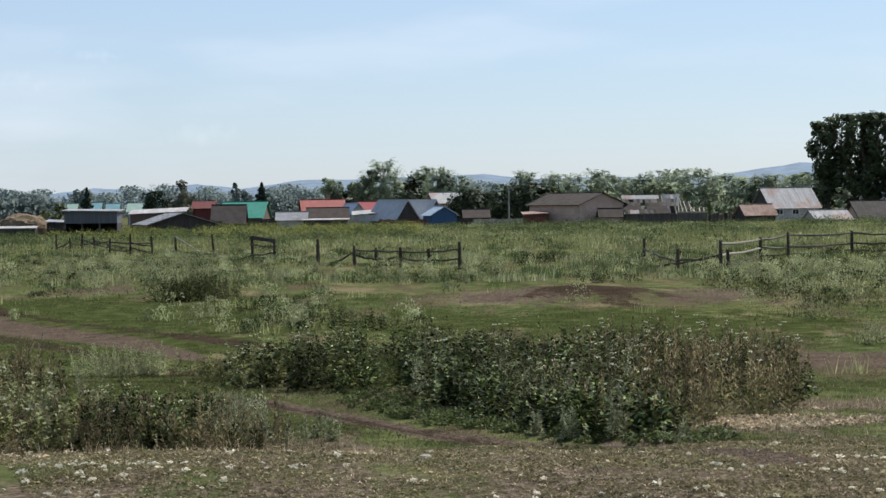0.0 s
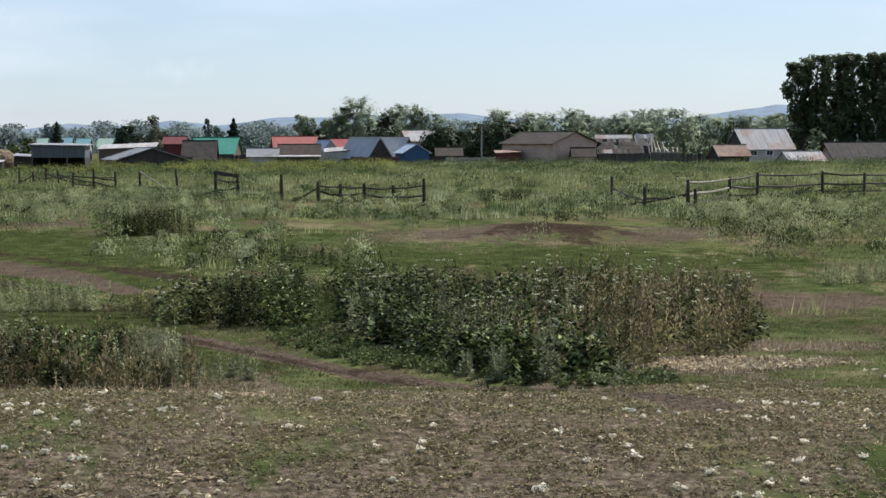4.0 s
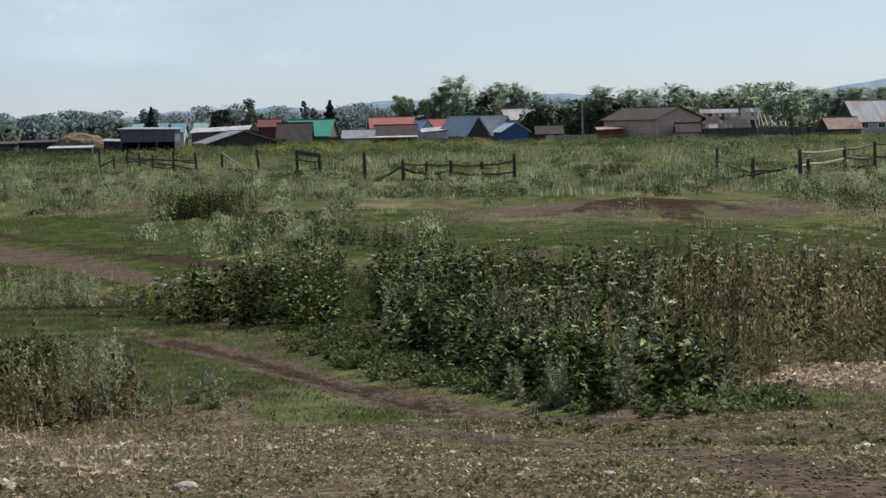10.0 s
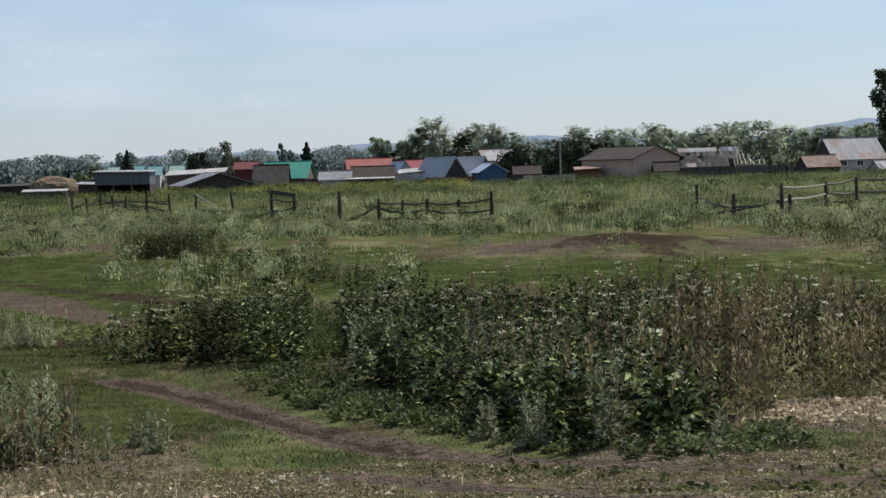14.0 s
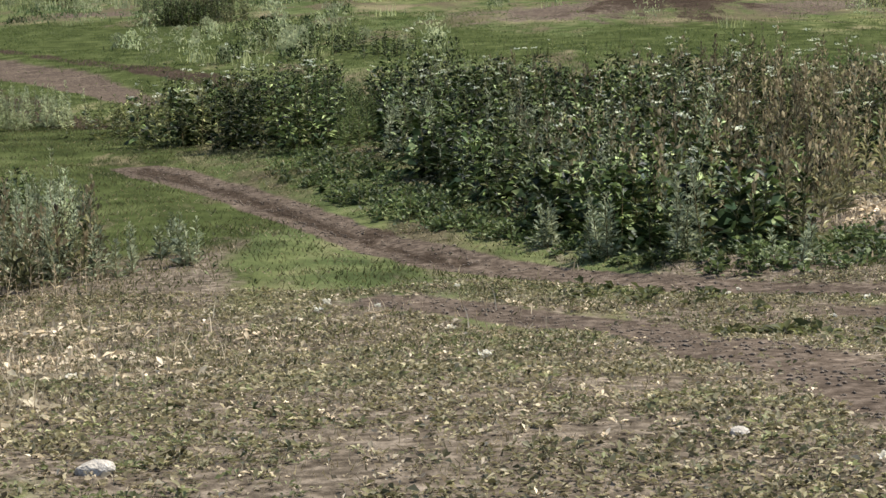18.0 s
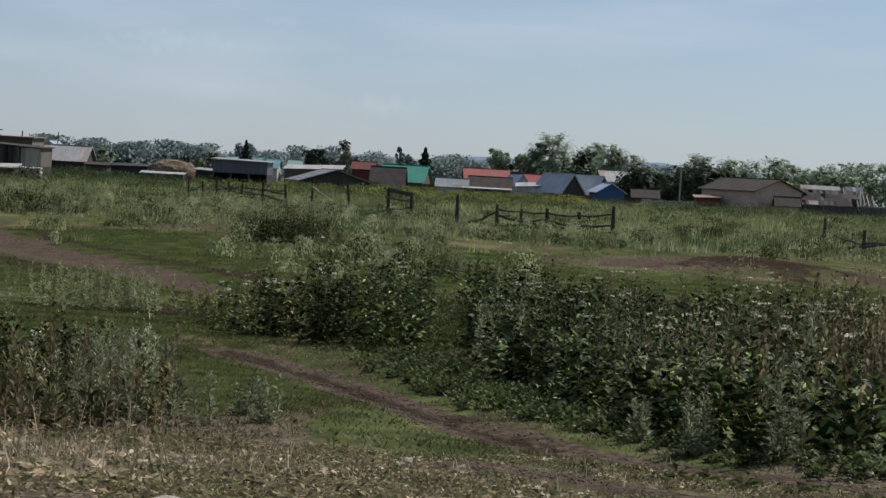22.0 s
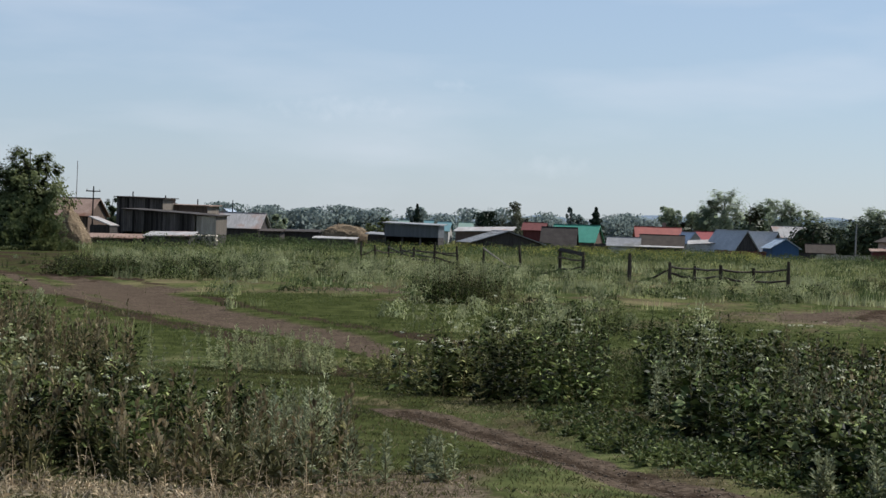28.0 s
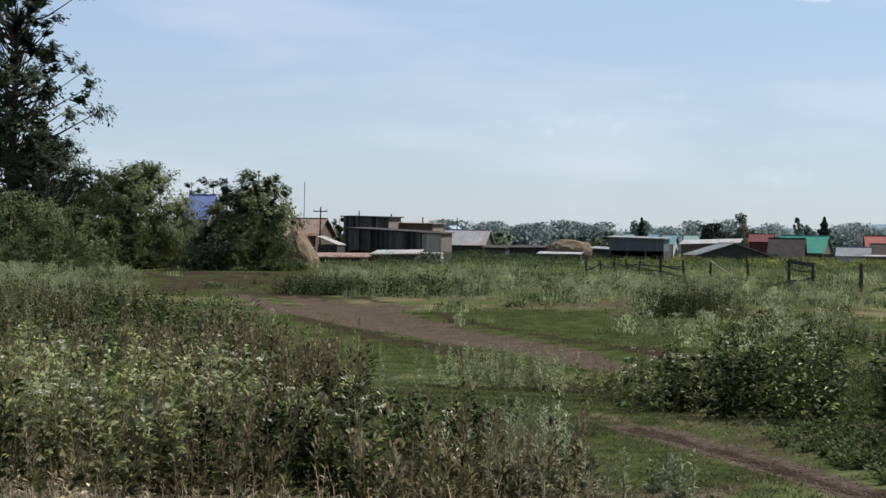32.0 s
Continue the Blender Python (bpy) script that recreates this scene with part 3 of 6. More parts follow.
def damp_and_shade_mask(x, y):
    d = np.maximum(blob(x, y, MOUND[0] + 1.0, MOUND[1] - 0.5, 2.5, 7.0) * 0.85, blob(x, y, -0.6, 18.8, 0.5, 0.6) * 0.7)
    # Dark verge soil, with the shade of the track's step put in.
    verge = np.exp(-((line_dist(x, y, TRACK) - 2.0) / 0.6) ** 2) * 0.74 * np.clip(1.3 - 2.0 * bare_mask(x, y), 0, 1)
    return np.maximum(np.maximum(d, verge), np.maximum(trodden(x, y) * 0.5, np.clip(0.72 - 0.5 * line_dist(x, y, PATH_GEESE[:7]) / 0.2, 0, 1)))


def build_ground():
    ang = np.concatenate([np.linspace(-180, -48, 22, endpoint=False), np.linspace(-48, 38, 290, endpoint=False), np.linspace(38, 180, 22, endpoint=False)])
    rad = [0.35]
    while rad[-1] < 4200:
        rad.append(rad[-1] * 1.018 + 0.02)
    rad = np.array(rad)
    a, r = np.meshgrid(np.radians(ang), rad)
    x, y = np.sin(a) * r, np.cos(a) * r - 6.0
    z = height(x, y)
    na, nr = len(ang), len(rad)
    vs = np.stack([x, y, z], -1).reshape(-1, 3)
    i = np.arange((nr - 1) * na)
    ri, ai = i // na, i % na
    q = np.stack([ri * na + ai, ri * na + (ai + 1) % na, (ri + 1) * na + (ai + 1) % na, (ri + 1) * na + ai], 1)[:, ::-1]
    vs = np.vstack([vs, [[0, -6.0, float(height(np.array([0.0]), np.array([-6.0]))[0])]]])
    k = np.arange(0, na, 2)
    q = np.vstack([q, np.stack([np.full(len(k), len(vs) - 1), (k + 2) % na, (k + 1) % na, k], 1)])
    ob = mesh_object("ground", vs, np.ascontiguousarray(q), M["ground"], smooth=True)
    for nm, fn in (("bare", bare_mask), ("straw", straw_mask), ("lawn", lawn_mask), ("damp_and_shade", damp_and_shade_mask)):
        at = ob.data.attributes.new(nm, "FLOAT", "POINT")
        at.data.foreach_set("value", fn(vs[:, 0], vs[:, 1]).astype(np.float32))
    return tagged(ob, "uneven meadow with short grass, bare earth tracks and dry patches", "ground", kind="structure")


ground = build_ground()


# ---- vegetation ----
def blades(name, x, y, h, w, mat, label, category, lean=0.35, bend=True, parent=None, base=None):
    """Many single blades: tapered, bent strips in one mesh."""
    n = len(x)
    a, b = RNG.uniform(0, 2 * np.pi, n), RNG.uniform(0, 2 * np.pi, n)
    z = (height(x, y) if base is None else base) - np.minimum(0.02, 0.12 * h)
    lx, ly = np.cos(b) * lean * h * RNG.uniform(0.2, 1, n), np.sin(b) * lean * h * RNG.uniform(0.2, 1, n)
    wx, wy = np.cos(a) * w / 2, np.sin(a) * w / 2
    p = np.stack([x, y, z], 1)
    off = np.stack([wx, wy, 0 * w], 1)
    mid = p + np.stack([lx * 0.35, ly * 0.35, h * 0.55], 1)
    tip = p + np.stack([lx, ly, h * 0.97], 1)
    if bend:
        v = np.stack([p - off, p + off, mid + off * 0.75, mid - off * 0.75, tip], 1).reshape(-1, 3)
        k = np.arange(n)[:, None] * 5
        f = np.concatenate([k + [0, 1, 2], k + [0, 2, 3], k + [3, 2, 4]], 0)
    else:
        v = np.stack([p - off, p + off, tip], 1).reshape(-1, 3)
        f = np.arange(n)[:, None] * 3 + [0, 1, 2]
    ob = mesh_object(name, v, f, mat, parent)
    if parent is None:
        tagged(ob, label, category, kind="stuff")
    return ob


def leaf_quads(c, size, aspect=0.6, up=0.5):
    """Folded diamond leaves at the points c."""
    n = len(c)
    d = RNG.normal(size=(n, 3))
    d[:, 2] = np.abs(d[:, 2]) * up - 0.25
    d /= np.linalg.norm(d, axis=1)[:, None]
    s = np.cross(d, RNG.normal(size=(n, 3)))
    s /= np.linalg.norm(s, axis=1)[:, None] + 1e-9
    nn = np.cross(d, s)
    size = np.broadcast_to(size, (n,))[:, None]
    p0, p2 = c - d * size * 0.5, c + d * size * 0.5
    p1 = c + s * size * aspect * 0.5 + nn * size * 0.08
    p3 = c - s * size * aspect * 0.5 + nn * size * 0.08
    v = np.stack([p0, p1, p2, p3], 1).reshape(-1, 3)
    k = np.arange(n)[:, None] * 4
    return v, np.concatenate([k + [0, 1, 2], k + [0, 2, 3]], 0)


def leaf_shell(c, out, size, aspect=0.6, loose=0.5):
    """Folded leaves that lie along the skin of a crown, more or less loosely."""
    n = len(c)
    nn = out + RNG.normal(0, loose, (n, 3))
    nn /= np.linalg.norm(nn, axis=1)[:, None] + 1e-9
    d = np.cross(nn, RNG.normal(size=(n, 3)))
    d /= np.linalg.norm(d, axis=1)[:, None] + 1e-9
    s = np.cross(nn, d)
    size = np.broadcast_to(size, (n,))[:, None]
    v = np.stack([c - d * size * 0.5, c + s * size * aspect * 0.5 + nn * size * 0.06, c + d * size * 0.5, c - s * size * aspect * 0.5 + nn * size * 0.06], 1).reshape(-1, 3)
    k = np.arange(n)[:, None] * 4
    return v, np.concatenate([k + [0, 1, 2], k + [0, 2, 3]], 0)


def sticks(a, b, r):
    """Three-sided stems from a to b."""
    n = len(a)
    d = b - a
    d /= np.linalg.norm(d, axis=1)[:, None] + 1e-9
    u = np.cross(d, [[0.31, 0.87, 0.12]])
    u /= np.linalg.norm(u, axis=1)[:, None] + 1e-9
    w = np.cross(d, u)
    r = np.broadcast_to(r, (n,))[:, None]
    ring = []
    for k in range(3):
        o = u * math.cos(2.094 * k) + w * math.sin(2.094 * k)
        ring.append((a + o * r, b + o * r * 0.45))
    v = np.stack([ring[0][0], ring[1][0], ring[2][0], ring[0][1], ring[1][1], ring[2][1]], 1).reshape(-1, 3)
    k = np.arange(n)[:, None] * 6
    return v, np.concatenate([k + [0, 1, 4, 3], k + [1, 2, 5, 4], k + [2, 0, 3, 5]], 0)


def octas(c, r):
    """Small faceted heads."""
    n = len(c)
    r = np.broadcast_to(r, (n,))[:, None, None]
    o = np.array([(1, 0, 0), (-1, 0, 0), (0, 1, 0), (0, -1, 0), (0, 0, 0.6), (0, 0, -0.6)])[None] * r * RNG.uniform(0.6, 1.3, (n, 6, 1))
    v = (c[:, None] + o).reshape(-1, 3)
    k = np.arange(n)[:, None] * 6
    t = [(0, 2, 4), (2, 1, 4), (1, 3, 4), (3, 0, 4), (2, 0, 5), (1, 2, 5), (3, 1, 5), (0, 3, 5)]
    return v, np.concatenate([k + list(q) for q in t], 0)


def in_poly(x, y, poly):
    inside = np.zeros(len(x), bool)
    j = len(poly) - 1
    for i in range(len(poly)):
        (xi, yi), (xj, yj) = poly[i], poly[j]
        hit = ((yi > y) != (yj > y)) & (x < (xj - xi) * (y - yi) / (yj - yi + 1e-12) + xi)
        inside ^= hit
        j = i
    return inside


def scatter(poly, density, keep=None):
    px, py = [p[0] for p in poly], [p[1] for p in poly]
    area = (max(px) - min(px)) * (max(py) - min(py))
    n = int(area * density)
    x, y = RNG.uniform(min(px), max(px), n), RNG.uniform(min(py), max(py), n)
    ok = in_poly(x, y, poly)
    x, y = x[ok], y[ok]
    if keep is not None:
        ok = RNG.uniform(0, 1, len(x)) < keep(x, y)
        x, y = x[ok], y[ok]
    return x, y


# plants with leaves set along their stems
def set_tone(ob, tone):
    at = ob.data.attributes.new("tone", "FLOAT", "POINT")
    at.data.foreach_set("value", np.asarray(tone, dtype=np.float32))


def along(c, d, size, aspect):
    """Pointed leaves growing from the points c in the directions d, drooping a little at the tip."""
    n = len(c)
    d = d / (np.linalg.norm(d, axis=1)[:, None] + 1e-9)
    s = np.cross(d, [[0.0, 0.0, 1.0]] + RNG.normal(0, 0.45, (n, 3)))
    s /= np.linalg.norm(s, axis=1)[:, None] + 1e-9
    size = np.broadcast_to(size, (n,))[:, None]
    m = c + d * size * 0.45
    tip = c + d * size - np.array([0, 0, 0.18]) * size
    lift = np.array([0, 0, 0.07]) * size
    v = np.stack([c, m + s * size * aspect * 0.5 + lift, tip, m - s * size * aspect * 0.5 + lift], 1).reshape(-1, 3)
    k = np.arange(n)[:, None] * 4
    return v, np.concatenate([k + [0, 1, 2], k + [0, 2, 3]], 0)


# per habit: leaves, length low and high, aspect, rise low and high, span of the stem, side reach, lean
HABIT = dict(
    nettle=(34, 0.15, 0.07, 0.36, -0.3, 0.9, 0.08, 1.0, 0.06, 0.07),
    broad=(28, 0.18, 0.085, 0.58, -0.1, 0.8, 0.05, 0.98, 0.13, 0.09),
    worm=(64, 0.085, 0.045, 0.26, 0.4, 1.5, 0.05, 1.02, 0.07, 0.13),
    dock=(22, 0.14, 0.06, 0.24, 0.5, 2.2, 0.02, 0.7, 0.05, 0.05),
    yarrow=(36, 0.1, 0.05, 0.3, 0.2, 1.2, 0.05, 0.95, 0.09, 0.09),
    low=(16, 0.06, 0.05, 0.6, 0.3, 0.9, 0.0, 1.0, 0.45, 0.2),
    single=(16, 0.06, 0.03, 0.3, 0.4, 1.2, 0.1, 1.0, 0.2, 0.1),
    dry=(9, 0.06, 0.03, 0.22, 0.4, 1.4, 0.1, 0.9, 0.08, 0.12),
)


def stand(name, x, y, h, label, habit, mat, tone=0.3, head="", heads=1.0, stem_mat="stem", stem_r=0.004, kind="stuff", category="weeds", size=1.0, foot=None):
    """A stand of one kind of plant: stems, leaves along them, and flower or seed heads."""
    per, l0, l1, aspect, r0, r1, t0, t1, reach, lean = HABIT[habit]
    l0, l1, per, t0 = l0 * size, l1 * size, int(per / size ** 1.3), t0 if foot is None else foot
    n = len(x)
    h = np.maximum(h, 0.05)
    g = height(x, y)
    org = np.array([x.mean(), y.mean(), g.mean()])
    base = np.stack([x, y, g - 0.02], 1) - org
    top = base + np.stack([RNG.normal(0, lean, n) * h, RNG.normal(0, lean, n) * h, h], 1)
    e = thing(name, *[float(v) for v in org], 0, label, category, kind=kind)
    mesh_object("stems" if n > 1 else "stem", *sticks(base, top, stem_r), M[stem_mat], e)
    shade = np.clip(RNG.normal(0, tone * 0.7, n) + 2.2 * tone * (lattice(x / 0.55, y / 0.55, 19) - 0.5), -0.65, 0.9)
    i = np.repeat(np.arange(n), per)
    m = len(i)
    t = t0 + (t1 - t0) * RNG.uniform(0, 1, m)
    ang = RNG.uniform(0, 2 * np.pi, m)
    out = np.stack([np.cos(ang), np.sin(ang), np.zeros(m)], 1)
    c = base[i] + (top - base)[i] * t[:, None]
    far = RNG.uniform(0, 1, m) ** 1.5 * reach * h[i] * (1.25 - 0.85 * t)
    c = c + out * far[:, None]
    c[:, 2] = np.maximum(c[:, 2], g[i] - org[2] + 0.005)
    rise = r0 + (r1 - r0) * t + RNG.normal(0, 0.25, m)
    d = out + RNG.normal(0, 0.2, (m, 3)) + rise[:, None] * [0, 0, 1]
    ob = mesh_object("leaves", *along(c, d, (l0 + (l1 - l0) * t) * RNG.uniform(0.55, 1.3, m), aspect), M[mat], e)
    set_tone(ob, np.repeat(shade[i], 4))
    if head == "umbel":
        w = RNG.integers(0, n, int(n * heads * 0.32))
        tip = top[w] + np.stack([RNG.normal(0, 0.09, len(w)) * h[w], RNG.normal(0, 0.09, len(w)) * h[w], RNG.uniform(-0.16, 0.06, len(w)) * h[w]], 1)
        q = 12
        cc = np.repeat(tip, q, 0) + RNG.normal(0, 1, (len(w) * q, 3)) * [0.022, 0.022, 0.006]
        mesh_object("flower_heads", *leaf_quads(cc, 0.022 * RNG.uniform(0.6, 1.3, len(cc)), 0.8), M["flower"], e)
    elif head == "spike":
        q = 24
        w = np.repeat(np.arange(n), q)
        t = 0.45 + 0.6 * RNG.uniform(0, 1, len(w))
        off = RNG.normal(0, 0.012, (len(w), 3)) * [1, 1, 0] * (1.8 - 1.4 * t)[:, None] * 2
        cc = base[w] + (top - base)[w] * t[:, None] + off
        d = off * 18 + [0, 0, 1] + RNG.normal(0, 0.12, (len(w), 3))
        ob = mesh_object("seed_heads", *along(cc, d, 0.065 * RNG.uniform(0.5, 1.3, len(cc)), 0.34), M["seedhead"], e)
        set_tone(ob, np.repeat(shade[w], 4))
    return e


# zones
THICKET = [(-3.95, 27.6), (-3.4, 26.8), (-2.3, 26.3), (-1.28, 25.7), (-0.6, 25.0), (-0.42, 23.3), (-0.02, 21.0), (0.38, 19.2), (0.85, 17.7), (1.35, 16.95), (2.1, 16.7), (2.6, 17.0), (3.0, 18.0), (3.5, 19.5), (4.83, 20.4), (6.1, 24.6), (6.4, 28.1), (4.7, 30.2), (1.04, 31.5), (-1.77, 32.9), (-3.9, 32.6)]
SKIRT = [(-1.9, 23.9), (-1.1, 21.7), (-0.6, 19.7), (0.2, 18.0), (0.75, 16.9), (1.2, 16.2), (1.75, 15.55), (2.5, 15.4), (3.1, 15.9), (3.2, 17.7), (2.4, 16.9), (1.4, 17.2), (0.9, 18.0), (0.1, 20.6), (-0.5, 22.8), (-0.8, 24.8), (-1.5, 25.6)]
LEFT_STAND = [(-6.4, 14.6), (-5.0, 15.2), (-4.0, 15.6), (-3.05, 15.9), (-2.62, 16.9), (-2.7, 18.4), (-3.1, 19.6), (-4.0, 20.3), (-5.2, 20.8), (-6.2, 21.6), (-7.4, 23.2), (-9.4, 25.6), (-12.0, 28.2), (-15.0, 28.5), (-12.5, 23.5), (-9.0, 18.0)]
BACK_LEFT = [(-13.26, 25.12), (-10.41, 28.02), (-8.9, 27.9), (-9.3, 31.0), (-12.3, 38.19), (-18.0, 49.05), (-24.06, 58.34), (-33.17, 61.08)]


def clear(x, y):
    """Where plants may stand: 1 on grass, 0 on bare earth."""
    return np.clip(1.6 - 2.2 * bare_mask(x, y) - 0.5 * lattice(x / 0.6, y / 0.6, 9), 0.02, 1) * (1 - 0.96 * trodden(x, y))


# the broad thicket beyond the path: a flowering end, dark nettles, a low bright gap, broad leaves, brown dock
x, y = scatter(THICKET, 34, lambda x, y: np.clip((lattice(x / 0.42, y / 0.42, 14) - 0.3) / 0.15, 0.05, 1))
patch = 0.65 * lattice(x / 1.0, y / 1.0, 11) + 0.35 * lattice(x / 0.35, y / 0.35, 15)
wob = 0.6 * (lattice(x / 0.7, y / 0.7, 13) - 0.5)
gap = np.abs(x - (-0.98 - 0.03 * (y - 25)) + wob * 0.4) < 0.27
end = (x < -3.1 + wob) & ~gap
side = (x > 2.15 + 0.09 * (y - 16) + wob) & ~gap
hh = (0.34 + 0.44 * lattice(x / 0.9, y / 0.9, 12) + 0.24 * lattice(x / 0.3, y / 0.3, 10) + RNG.normal(0, 0.08, len(x))) * np.where(RNG.uniform(0, 1, len(x)) < 0.1, 1.3, 1.0)
core = ~(gap | end | side)
pick = RNG.uniform(0, 1, len(x))
for sel, grow, nm, label, habit, mat, tone, head, heads in (
        (end & (patch > 0.4), 0.95, "weed_thicket", "pale yarrow with cream flower heads at the thicket's end", "yarrow", "olive", 0.3, "umbel", 1.5),
        (end & (patch <= 0.4), 0.9, "weed_thicket", "green leafy weeds at the thicket's end", "broad", "weed", 0.3, "umbel", 0.6),
        (core & (x < -0.98) & (patch > 0.3), 1.0, "nettle_stand", "dark green nettles with upright stalks beside the path", "nettle", "weed", 0.4, "", 0),
        (core & (x < -0.98) & (patch <= 0.3), 1.05, "weed_thicket", "grey-green flowering weeds among dark nettles", "yarrow", "olive", 0.3, "umbel", 1.2),
        (core & (x >= -0.98) & (patch > 0.5), 0.92, "weed_thicket", "dark broad-leaved burdock thicket beside the dirt path", "broad", "weed", 0.4, "umbel", 0.25),
        (core & (x >= -0.98) & (patch <= 0.5) & (patch > 0.27), 1.02, "nettle_stand", "dark green nettles in the thicket", "nettle", "weed", 0.4, "", 0),
        (core & (x >= -0.98) & (patch <= 0.27), 1.06, "weed_thicket", "grey-green wormwood standing among dark weeds", "worm", "greyworm", 0.3, "", 0),
        (core & (pick < 0.16) & (hh > 0.66), 1.18, "yarrow_stand", "pale flower heads above the dark thicket", "yarrow", "olive", 0.3, "umbel", 2.6),
        (gap, 0.62, "weed_thicket", "low bright green plants in a gap of the thicket", "yarrow", "skirt", 0.25, "", 0),
        (side & (patch > 0.47), 0.88, "weed_thicket", "green leafy undergrowth between withered stalks", "nettle", "weed", 0.35, "", 0),
        (side & (pick < 0.62), 1.04, "dock_stand", "brown upright dock stalks with seed heads", "dock", "dockleaf", 0.5, "spike", 0),
        (core & (x > 0.8) & (pick > 0.8), 1.02, "dock_stand", "brown dock stalks standing among green weeds", "dock", "olive", 0.35, "spike", 0),
        (side & (pick < 0.2) & (hh > 0.66), 1.16, "yarrow_stand", "pale flower heads above the dock stalks", "yarrow", "olive", 0.3, "umbel", 2.6)):
    if sel.any():
        stand(nm, x[sel], y[sel], hh[sel] * grow, label, habit, mat, tone * 1.3, head, heads, size=0.95)
# low bright leaves at the thicket's foot
x, y = scatter(SKIRT, 95, lambda x, y: np.clip((0.6 * lattice(x / 0.45, y / 0.45, 16) + 0.4 * lattice(x / 0.15, y / 0.15, 17) - 0.3) / 0.2, 0.1, 1))
stand("ground_weeds", x, y, RNG.uniform(0.05, 0.17, len(x)) * (0.6 + 0.9 * lattice(x / 0.6, y / 0.6, 18)), "low leafy green weeds at the foot of the thicket", "low", "skirt", 0.35)
# single pale wormwood plants before the thicket, and small ones on the turf
for cx, cy, hgt, k, r in ((1.66, 16.3, 0.78, 9, 0.07), (1.02, 16.75, 0.45, 8, 0.09), (0.72, 17.3, 0.36, 6, 0.08), (2.3, 15.9, 0.3, 5, 0.1),
                          (-6.0, 24.6, 0.85, 6, 0.12), (-2.35, 16.6, 0.34, 5, 0.07), (-1.78, 16.9, 0.3, 4, 0.06), (-2.1, 17.5, 0.32, 4, 0.08), (-2.75, 16.2, 0.5, 9, 0.14)):
    x, y = cx + RNG.normal(0, r, k), cy + RNG.normal(0, r, k)
    stand("wormwood", x, y, hgt * RNG.uniform(0.6, 1.1, k), "pale silvery wormwood plant at the edge of the weeds", "worm", "greyworm", 0.2)
for cx, cy, hgt in ((-2.05, 17.0, 0.3), (-1.55, 16.0, 0.24), (-2.25, 15.2, 0.4), (-1.95, 14.6, 0.34), (-2.55, 15.6, 0.42), (-3.0, 15.2, 0.45), (-1.2, 15.1, 0.16), (0.28, 14.6, 0.12), (1.15, 14.3, 0.1)):
    stand("dark_weed", np.array([cx]), np.array([cy]), np.array([hgt]), "thin dark weed standing alone on the turf", "single", "weed", 0.1, kind="")
# the stand on the rise: silvery wormwood at its edge, nettles, then yarrow and dock
x, y = scatter(LEFT_STAND, 30, lambda x, y: np.clip((lattice(x / 0.42, y / 0.42, 30) - 0.28) / 0.15, 0.06, 1))
patch = 0.65 * lattice(x / 0.9, y / 0.9, 31) + 0.35 * lattice(x / 0.35, y / 0.35, 34)
wob = 1.0 * (lattice(x / 0.7, y / 0.7, 33) - 0.5)
hh = 0.22 + 0.3 * lattice(x / 0.9, y / 0.9, 32) + 0.26 * lattice(x / 0.32, y / 0.32, 36) + RNG.normal(0, 0.07, len(x)) + np.clip((-x - 5) * 0.04, 0, 0.16)
hh *= np.where(RNG.uniform(0, 1, len(x)) < 0.08, 1.3, 1.0)
edge_r, rim = x > -3.55 + wob * 0.7, y < 16.6 + 0.1 * (x + 4)
mid_z = ~edge_r & (x > -5.0 + wob)
far_z = ~edge_r & ~mid_z
pick = RNG.uniform(0, 1, len(x))
for sel, grow, nm, label, habit, mat, tone, head, heads in (
        (edge_r & (patch > 0.4), 0.95, "wormwood_stand", "silvery grey-green wormwood at the edge of the turf", "worm", "greyworm", 0.35, "", 0),
        (edge_r & (patch <= 0.44) & (patch > 0.3), 0.9, "weed_stand", "green weeds among silvery wormwood", "yarrow", "olive", 0.4, "umbel", 0.8),
        (edge_r & (patch <= 0.36), 0.95, "nettle_stand", "dark nettles among silvery wormwood", "nettle", "weed", 0.4, "", 0),
        (mid_z & (patch > 0.4), 1.05, "nettle_stand", "dark leafy nettles with brown stems on the rise", "nettle", "weed", 0.45, "", 0),
        (mid_z & (patch <= 0.4), 1.0, "weed_stand", "broad dark leaves with pale flower heads", "broad", "skirt", 0.4, "umbel", 1.0),
        (far_z & (patch > 0.52), 1.0, "yarrow_stand", "yarrow with cream flower heads on the rise", "yarrow", "olive", 0.45, "umbel", 0.5),
        (far_z & (patch <= 0.54) & (patch > 0.45), 1.0, "weed_stand", "yellow-green leafy weeds on the rise", "broad", "fresh", 0.45, "", 0),
        (far_z & (patch <= 0.47) & (patch > 0.3), 1.0, "weed_stand", "dull green leafy weeds on the rise", "broad", "olive", 0.5, "umbel", 0.5),
        (far_z & (pick > 0.72), 1.08, "weed_stand", "grey-green weeds with pale leaf tips on the rise", "broad", "sage", 0.4, "", 0),
        (far_z & (patch <= 0.3), 1.02, "nettle_stand", "dark nettles among flowering weeds", "nettle", "weed", 0.4, "", 0),
        (~edge_r & (pick < 0.13), 1.15, "dock_stand", "dark brown dock stalks among green weeds", "dock", "brownweed", 0.35, "spike", 0),
        (mid_z & (pick > 0.86), 1.1, "yarrow_stand", "pale flower heads above dark nettles", "yarrow", "olive", 0.3, "umbel", 2.5)):
    if sel.any():
        stand(nm, x[sel], y[sel], hh[sel] * grow, label, habit, mat, tone, head, heads, size=0.66 if habit == "broad" else 0.85, foot=0.18)
